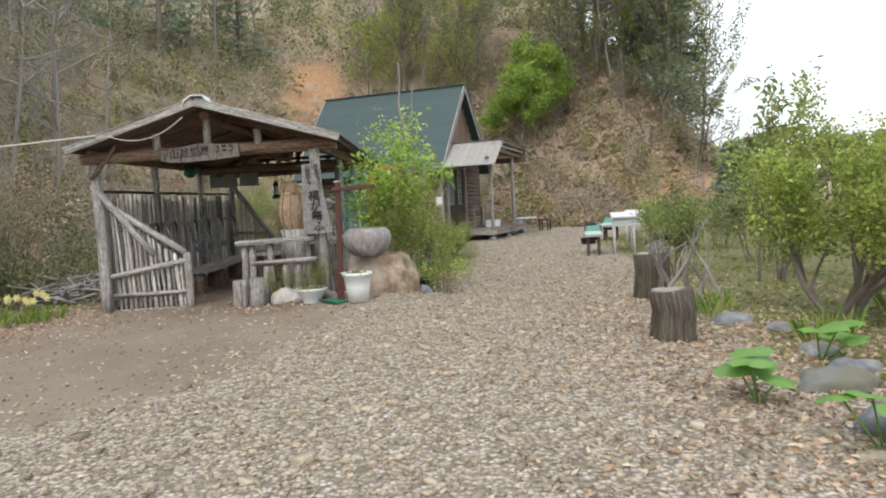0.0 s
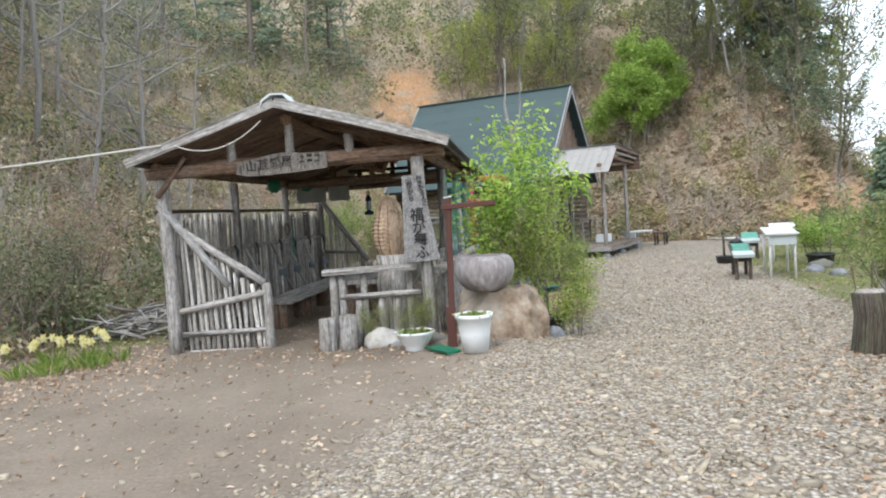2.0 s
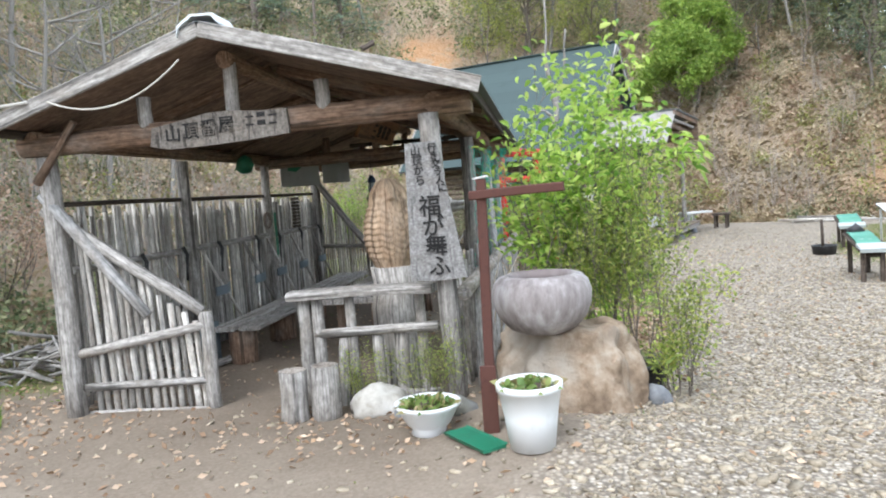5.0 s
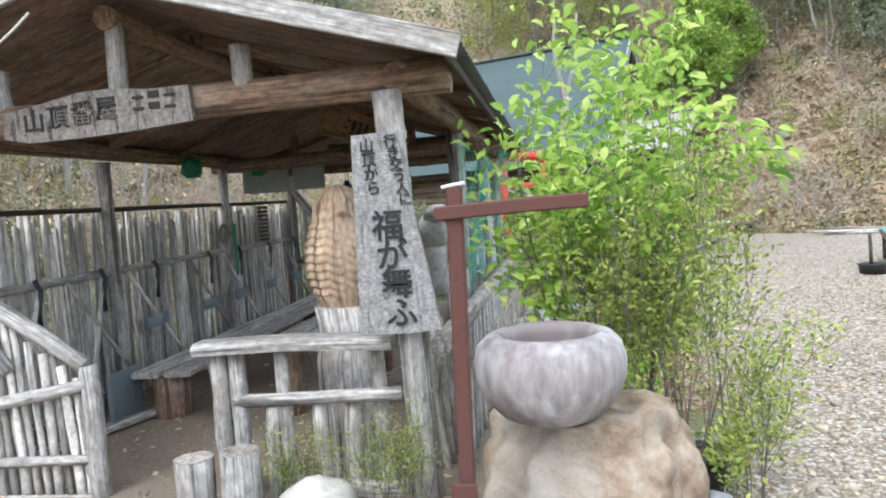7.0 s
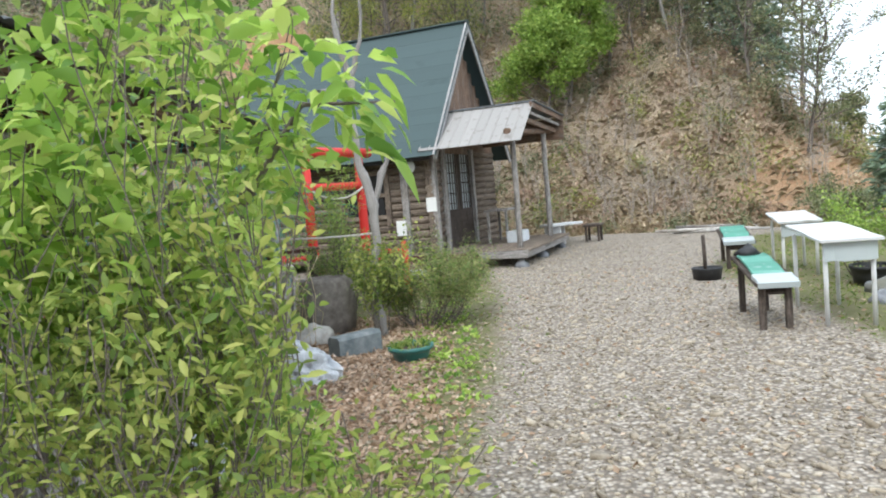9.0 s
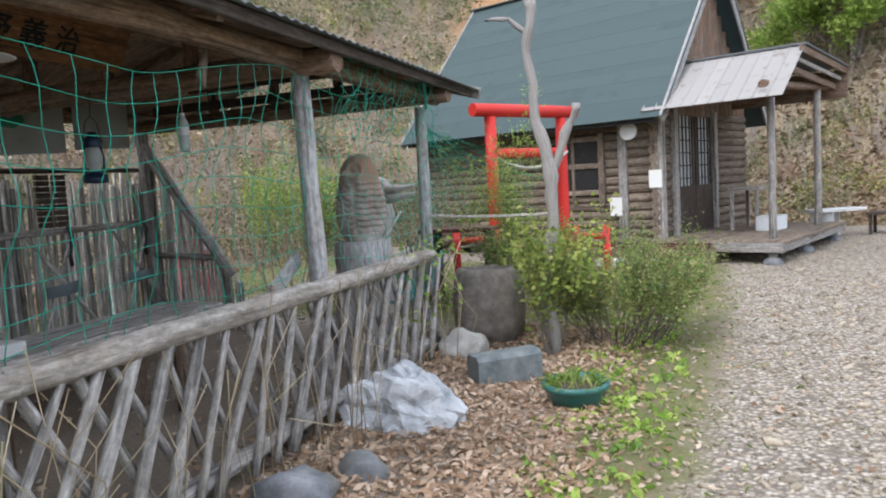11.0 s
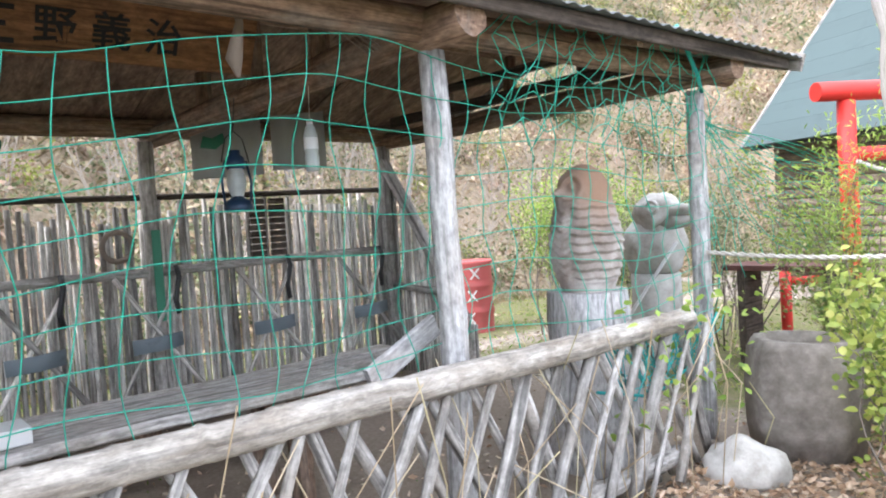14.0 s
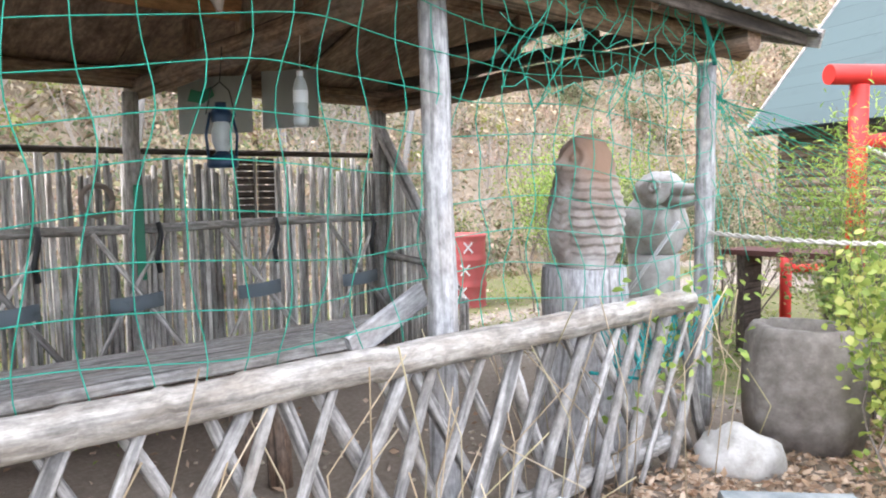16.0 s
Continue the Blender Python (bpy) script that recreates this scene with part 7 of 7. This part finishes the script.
x, y = spot(150000, -7.5, 14, 3, 24, turf_weight)
mass("grass", x, y, -0.01, blades(len(x), 0.6), npr.uniform(0.03, 0.13, len(x)), npr.uniform(0.005, 0.01, len(x)), M_GRASS, "patchy short green grass and weeds", "grass", 0.4, 3)


def weed_weight(x, y):
    gv, gr = covers(x, y)
    spotty = (wave(x, y, 3.1, 0.3) > 0.55) & (wave(x, y, 0.9, 2.3) > 0)
    return 0.5 * spotty * (bank_depth(x, y) < -0.2) * (gr < 0.5)


x, y = spot(26000, -5, 5, 5, 25, weed_weight)
mass("weeds", x, y, -0.005, blades(len(x), 0.9), npr.uniform(0.02, 0.06, len(x)), npr.uniform(0.006, 0.012, len(x)), M_GRASS, "small weeds sprouting through the gravel", "weeds", 0.4, 4)
P, D, Lw, Ww = [], [], [], []
for k in range(100):
    a, b = rg.uniform(0.05, 0.75) - 0.3, rg.uniform(14.2, 18.5)
    for j in range(9):
        P.append((a + rg.uniform(-0.08, 0.08), b + rg.uniform(-0.08, 0.08), hz(a, b)))
        D.append((rg.uniform(-1, 1), rg.uniform(-1, 1), 0.7))
        Lw.append(rg.uniform(0.04, 0.09))
        Ww.append(rg.uniform(0.02, 0.04))
tagged(new("ground_ivy", leaves_mesh("ground_ivy", P, D, Lw, Ww, M_LEAF, rich=True)), "low leafy weeds along the gravel edge", "weeds", kind="stuff")
# cut branches heaped beside the stick panel
pile = Geo()
for k in range(70):
    px, py = -5.75 + rg.uniform(-0.5, 0.5), 12.4 + rg.uniform(-0.7, 0.7)
    a = rg.uniform(0, 6.28)
    ln = rg.uniform(0.4, 1.0)
    zz = hz(px, py) + rg.uniform(0.02, 0.35)
    sweep(pile, [(px - ln / 2 * math.cos(a), py - ln / 2 * math.sin(a), zz - 0.05), (px, py, zz + 0.03), (px + ln / 2 * math.cos(a), py + ln / 2 * math.sin(a), zz + rg.uniform(-0.1, 0.15))], circle(6, rg.uniform(0.008, 0.022)), None, None, 0.004, rg)
tagged(new("branch_heap", pile.mesh("branch_heap", M_GREY)), "heap of cut grey branches beside the hut", "branch heap", kind="stuff")
# pale dead stalks along the railing
g = Geo()
for k in range(70):
    yy = rg.uniform(12.2, 17)
    xx = -1.35 + rg.uniform(-0.12, 0.25)
    h = rg.uniform(0.3, 0.95)
    cord(g, [(xx, yy, 0.18), (xx + rg.uniform(-0.08, 0.08), yy + rg.uniform(-0.1, 0.1), 0.2 + h * 0.6), (xx + rg.uniform(-0.25, 0.25), yy + rg.uniform(-0.25, 0.25), 0.2 + h)], 0.003, 4)
tagged(new("dead_stalks", g.mesh("dead_stalks", M_STRAW)), "dry pale weed stalks along the railing", "weeds", kind="stuff")
P, D, Lw, Ww = [], [], [], []
for k in range(110):
    yy = rg.uniform(15.9, 17.2)
    P.append((-1.38 + rg.uniform(-0.1, 0.16), yy, rg.uniform(0.5, 1.15)))
    D.append((rg.uniform(-1, 1), rg.uniform(-1, 1), rg.uniform(-0.5, 0.8)))
    Lw.append(rg.uniform(0.04, 0.07))
    Ww.append(rg.uniform(0.02, 0.04))
tagged(new("creeper", leaves_mesh("creeper", P, D, Lw, Ww, M_FRESH, rich=True)), "green creeper climbing the end of the railing", "creeper", kind="stuff")

# ---- hillside growth ----


def bank_weight(lo, hi):
    def w(x, y):
        d = bank_depth(x, y)
        near = 1 / (1 + (np.hypot(x, y - 14) / 22) ** 4)
        return ((d > lo) & (d < hi)) * near * (1 - 0.96 * orange_earth(x, y)) * (x < 19)
    return w


x, y = spot(230000, -22, 18, 3, 45, bank_weight(-0.4, 16))
mass("bank_grass", x, y, -0.03, blades(len(x), 0.5), npr.uniform(0.12, 0.42, len(x)), npr.uniform(0.01, 0.022, len(x)), M_STRAW, "dry straw-coloured grass over the bank", "grass", 0.5, 5)

x, y = spot(60000, 0, 16, 24, 42, bank_weight(-0.2, 12))
mass("slope_grass", x, y, -0.03, blades(len(x), 0.35) + np.array([0.25, -0.35, 0]), npr.uniform(0.2, 0.55, len(x)), npr.uniform(0.008, 0.016, len(x)), M_STRAW, "long dry grass hanging down the slope behind the yard", "grass", 0.7, 8)


def clumps(name, n, lo, hi, per, rad, leaf, mat, label, seed, weigh=None, tall=1.0, wide=False):
    base = bank_weight(lo, hi)
    if wide:
        def base(a, b):
            d = bank_depth(a, b)
            return ((d > lo) & (d < hi)) * np.where(d < 8, np.where(a < -5, 0.6, 0.15), 1.0) * (1 - orange_earth(a, b)) * (a < 11)
    x, y = spot(n * 14, *((-36, 14, 3, 60) if wide else (-22, 18, 3, 44)), lambda a, b: base(a, b) * (weigh(a, b) if weigh else 1))
    x, y = x[:n], y[:n]
    z = height(x, y)
    m = len(x)
    r = npr.uniform(0.5, 1.2, m) * rad
    k = np.repeat(np.arange(m), per)
    dirs = npr.normal(size=(len(k), 3))
    dirs /= np.linalg.norm(dirs, axis=1, keepdims=True)
    rr = (npr.random(len(k)) ** 0.5)[:, None] * r[k][:, None] * np.exp(npr.normal(0, 0.25, (len(k), 1)))
    off = dirs * rr
    P = np.stack([x[k], y[k], z[k] + r[k] * 0.7 * tall], -1) + off * np.array([1, 1, 0.85 * tall])
    P[:, 2] = np.maximum(P[:, 2], z[k] - 0.2)
    d2 = dirs + npr.normal(0, 0.6, dirs.shape)
    ob = new(name, leaves_mesh(name, P, d2, npr.uniform(0.6, 1.2, len(k)) * leaf, npr.uniform(0.35, 0.6, len(k)) * leaf, mat, seed=seed))
    return tagged(ob, label, "undergrowth", kind="stuff")


def green_west(x, y):
    return np.where(x < -5.5, 0.9, 0.5) * np.where(wave(x, y, 0.5, 1.4) > -0.1, 1, 0.35)


clumps("olive_undergrowth", 1500, -0.3, 15, 95, 0.5, 0.1, M_OLIVE, "olive green undergrowth on the hillside", 61, green_west)
clumps("forest_understory", 1100, 4.0, 34, 120, 1.0, 0.19, M_OLIVE, "dense grey-green forest understory up the hill", 65, None, 1.2, True)
clumps("bank_scrub", 420, 1.5, 14, 110, 0.75, 0.12, M_STRAW, "pale dry scrub up the bank", 66)
clumps("brown_undergrowth", 750, 0.0, 14, 80, 0.45, 0.095, M_REDDISH, "leafless reddish-brown scrub on the hillside", 62)
clumps("reddish_brush", 90, 3.0, 11, 70, 0.6, 0.08, M_REDDISH, "bare reddish brush on the slope behind the yard", 67, lambda x, y: x > 0.5)
clumps("straw_undergrowth", 500, -0.2, 10, 60, 0.35, 0.1, M_STRAW, "dry pale scrub on the bank", 63)
clumps("fresh_undergrowth", 420, 0.5, 16, 110, 0.5, 0.1, M_YELLOWISH, "fresh yellow-green shrubs on the hillside", 64, lambda x, y: np.where((y > 24) | (x < -9), 1, 0.4))
# bare twigs
g = Geo()
rgt = random.Random(77)
x, y = spot(14000, -17, 11, 5, 38, bank_weight(0.0, 12))
for px, py in list(zip(x, y))[:780]:
    z = hz(px, py)
    for _ in range(3):
        h = rgt.uniform(0.7, 1.9)
        a, b = rgt.uniform(-0.4, 0.4), rgt.uniform(-0.4, 0.4)
        p1 = (px + a * h * 0.5, py + b * h * 0.5, z + h * 0.55)
        p2 = (px + a * h + rgt.uniform(-0.2, 0.2), py + b * h + rgt.uniform(-0.2, 0.2), z + h)
        sweep(g, [(px, py, z - 0.05), p1, p2], circle(4, 1.0), [0.011, 0.007, 0.002], None, 0, rgt, True, False)
        for _ in range(3):
            sweep(g, [p1, (p1[0] + rgt.uniform(-0.5, 0.5), p1[1] + rgt.uniform(-0.5, 0.5), p1[2] + rgt.uniform(0.1, 0.5))], circle(3, 1.0), [0.006, 0.002], None, 0, rgt, True, False)
M_DRYTWIG = plain("pale_twig", (0.38, 0.33, 0.28), 0.9)
tagged(new("bare_brushwood", g.mesh("bare_brushwood", M_DRYTWIG)), "bare grey brushwood on the hillside", "brushwood", kind="stuff")


def tree(name, label, seed, h, r, depth, per, spread, size, wid, mat, bark, lean=0.12, shrink=0.62, lift=0.2, spread2=0.6, split=(2, 4)):
    """A woodland tree about a trunk at the origin."""
    rng = random.Random(seed)
    t = thing(name, (0, 0, 0), label, "tree", "hillside trees")
    path, p = [Vector((0, 0, -0.3))], Vector((0, 0, -0.3))
    d = Vector((rng.uniform(-lean, lean), rng.uniform(-lean, lean), 1)).normalized()
    for i in range(8):
        d = (d + Vector((rng.uniform(-0.12, 0.12), rng.uniform(-0.12, 0.12), 0.08))).normalized()
        p = p + d * h / 8
        path.append(p.copy())
    g = Geo()
    sweep(g, path, circle(8, 1.0, 0.05, rng), [r * (1 - 0.85 * i / 8) for i in range(9)], None, 0, rng, True, False)
    part("trunk", g, bark, t)
    out, tips = [], []
    for i in range(3, 9):
        for _ in range(2):
            a = rng.uniform(0, 6.28)
            grow(rng, path[i], (math.cos(a), math.sin(a), rng.uniform(0.1, 0.8)), h * 0.3 * rng.uniform(0.6, 1.1), r * 0.35, depth, out, tips, 0.3, split, shrink, lift, spread2)
    g = Geo()
    limbs(g, out, 5, 3)
    tagged(part("limb_frame", g, bark, t), kind="stuff")
    if per:
        P, D, L, W = tips_leaves(tips, per, spread, rng, size, wid)
        leaf_part("crown", P, D, L, W, mat, t, seed=seed)
    return t


def pine(name, label, seed, h, mat):
    """A conifer with drooping whorls of needles."""
    rng = random.Random(seed)
    t = thing(name, (0, 0, 0), label, "tree", "hillside trees")
    g = Geo()
    sweep(g, [(0, 0, -0.3), (0.05, 0, h * 0.5), (0, 0.03, h)], circle(8, 1.0), [h * 0.018, h * 0.012, 0.01], None, 0, rng, True, False)
    part("trunk", g, M_BARK, t)
    out, P, D, L, W = [], [], [], [], []
    z = h * 0.1
    while z < h:
        reach = (h - z) * 0.33 * rng.uniform(0.8, 1.15) + 0.12
        for q in range(5):
            a = rng.uniform(0, 6.28)
            path = [Vector((math.cos(a) * reach * s, math.sin(a) * reach * s, z + reach * (0.28 * s - 0.32 * s * s))) for s in (0, 0.35, 0.7, 1)]
            out.append((path, [0.02, 0.014, 0.009, 0.004]))
            for s in range(30):
                u = rng.uniform(0.2, 1)
                p = Vector((math.cos(a) * reach * u, math.sin(a) * reach * u, z + reach * (0.28 * u - 0.32 * u * u)))
                P.append(p + Vector((rng.uniform(-1, 1), rng.uniform(-1, 1), rng.uniform(-0.5, 0.7))) * 0.14)
                D.append((math.cos(a) * 0.6 + rng.uniform(-1, 1), math.sin(a) * 0.6 + rng.uniform(-1, 1), rng.uniform(-0.3, 0.7)))
                L.append(rng.uniform(0.16, 0.34))
                W.append(rng.uniform(0.05, 0.09))
        z += h * 0.045
    g = Geo()
    limbs(g, out, 5, 4)
    tagged(part("limb_frame", g, M_BARK, t), kind="stuff")
    leaf_part("crown", P, D, L, W, mat, t, seed=seed)
    return t


def set_out(proto, places, rng, lo=0.8, hi=1.2):
    first = True
    for (px, py) in places:
        s = rng.uniform(lo, hi)
        m = pose(px, py, hz(px, py), 0, 0, rng.uniform(0, 360)) @ Matrix.Diagonal((s, s, s, 1))
        if first:
            proto.matrix_basis = m
            first = False
        else:
            copy_thing(proto, m)


wr = random.Random(90)
GREYLAB = "slender grey woodland tree with sparse olive leaves"
BARELAB = "bare grey-branched woodland tree"
p_a = [tree("woodland_tree", GREYLAB, 101 + k, 5.5 + k * 0.7, 0.085, 2, 3, 0.22, 0.16, 0.08, M_OLIVE, M_BARK) for k in range(3)]
p_b = [tree("bare_tree", BARELAB, 111 + k, 4.6 + k * 0.9, 0.07, 3, 0, 0, 0, 0, M_OLIVE, M_PALETRUNK, 0.3, 0.66, 0.12, 0.75) for k in range(3)]
p_c = [tree("young_leaved_tree", "light yellow-green tree in young leaf", 121 + k, 4.8 + k, 0.06, 2, 5, 0.2, 0.12, 0.055, M_YELLOWISH, M_BARK) for k in range(2)]
p_d = [pine("pine_tree", "dark green pine on the hilltop", 131 + k, 6.0 + 1.4 * k, M_PINE) for k in range(3)]
p_e = tree("fresh_green_tree", "bushy bright green tree on the bank", 141, 2.9, 0.07, 3, 6, 0.2, 0.13, 0.07, M_FRESH, M_BARK, 0.1, 0.66, 0.1, 0.8)
west = [(-13.5 - wr.random() * 9, 5 + wr.random() * 22) for _ in range(36)] + [(-10.3 - wr.random() * 2, 9 + wr.random() * 14) for _ in range(6)]
north = [(-12 + wr.random() * 15, 33.5 + wr.random() * 9) for _ in range(26)]
north = [q for q in north if abs(q[0] + 5.4) > 2.3] + [(4.8 + wr.random() * 5.4, 32.8 + wr.random() * 6) for _ in range(14)]
places = west + north
for k, pr in enumerate(p_a):
    set_out(pr, places[k::6] + [(9.6 + 0.7 * k, 33.2 - 1.6 * k), (8.4 + k, 35.4 - k)], wr)
for k, pr in enumerate(p_b):
    set_out(pr, places[k + 3::6] + ([(-10.2, 11.0)] if k == 0 else [(-9.6, 14.5)] if k == 1 else [(-8.8, 8.2)]) + [(-9.6 - 0.5 * k, 10.2 + 3.4 * k), (-10.8 - 0.4 * k, 12 + 3.6 * k), (-9.4, 16.6 + 2.2 * k)], wr)
set_out(p_c[0], [(-2.6, 33.5), (-1.2, 34.2), (0.6, 33.4), (1.9, 35), (4.9, 36.5), (-0.4, 37), (7.4, 35.6), (9.2, 33)], wr)
set_out(p_c[1], [(-1.9, 36.4), (1.0, 36.2), (6.3, 34), (8.5, 32.5), (10.4, 31), (11.4, 31), (10.6, 32.8)], wr, 0.7, 1.0)
set_out(p_d[0], [(9.4, 34.4), (10.2, 33.4), (10.8, 31.8)], wr)
set_out(p_d[1], [(9.9, 35.2), (10.9, 33.4), (-9, 36), (-12, 34)], wr)
set_out(p_d[2], [(10.4, 36.5), (11.4, 35), (8.8, 38.5), (-1, 40), (-15, 32), (-19, 24)], wr)
set_out(p_e, [(3.6, 31.5), (4.5, 31.9)], wr, 1.0, 1.1)
con = pine("conifer", "small dark blue-green conifer beyond the yard", 151, 3.0, M_PINE)
set_out(con, [(9.0, 22.6)], wr, 0.8, 0.82)
far = [(16 + wr.random() * 34, 22 + wr.random() * 30) for _ in range(16)] + [(13 + wr.random() * 22, 4 + wr.random() * 16) for _ in range(10)]
fa = tree("far_tree", "distant leafy tree beyond the yard", 161, 3.6, 0.08, 2, 6, 0.3, 0.22, 0.12, M_OLIVE, M_BARK)
set_out(fa, far, wr, 0.7, 1.25)

# pines and shrubs on the upper slope beside the cabin
slope = [(10.6, 31.0), (9.2, 33.4), (10.2, 32.6)]
for k, (px, py) in enumerate(slope):
    s = 0.42 + 0.07 * (k % 4)
    copy_thing(p_d[k % 3], pose(px, py, hz(px, py) - 0.1, 0, 0, 47 * k) @ Matrix.Diagonal((s * 1.15, s * 1.15, s, 1)))
for k, (px, py) in enumerate([(5.4, 34.6), (6.2, 33.9), (7.0, 32.6), (8.0, 31.6), (9.2, 29.4), (10.2, 28.4), (4.6, 34.0), (9.7, 27.6)]):
    s = 0.4 + 0.06 * (k % 3)
    copy_thing(p_a[k % 3], pose(px, py, hz(px, py) - 0.5, 0, 0, 71 * k) @ Matrix.Diagonal((s * 1.5, s * 1.5, s, 1)))
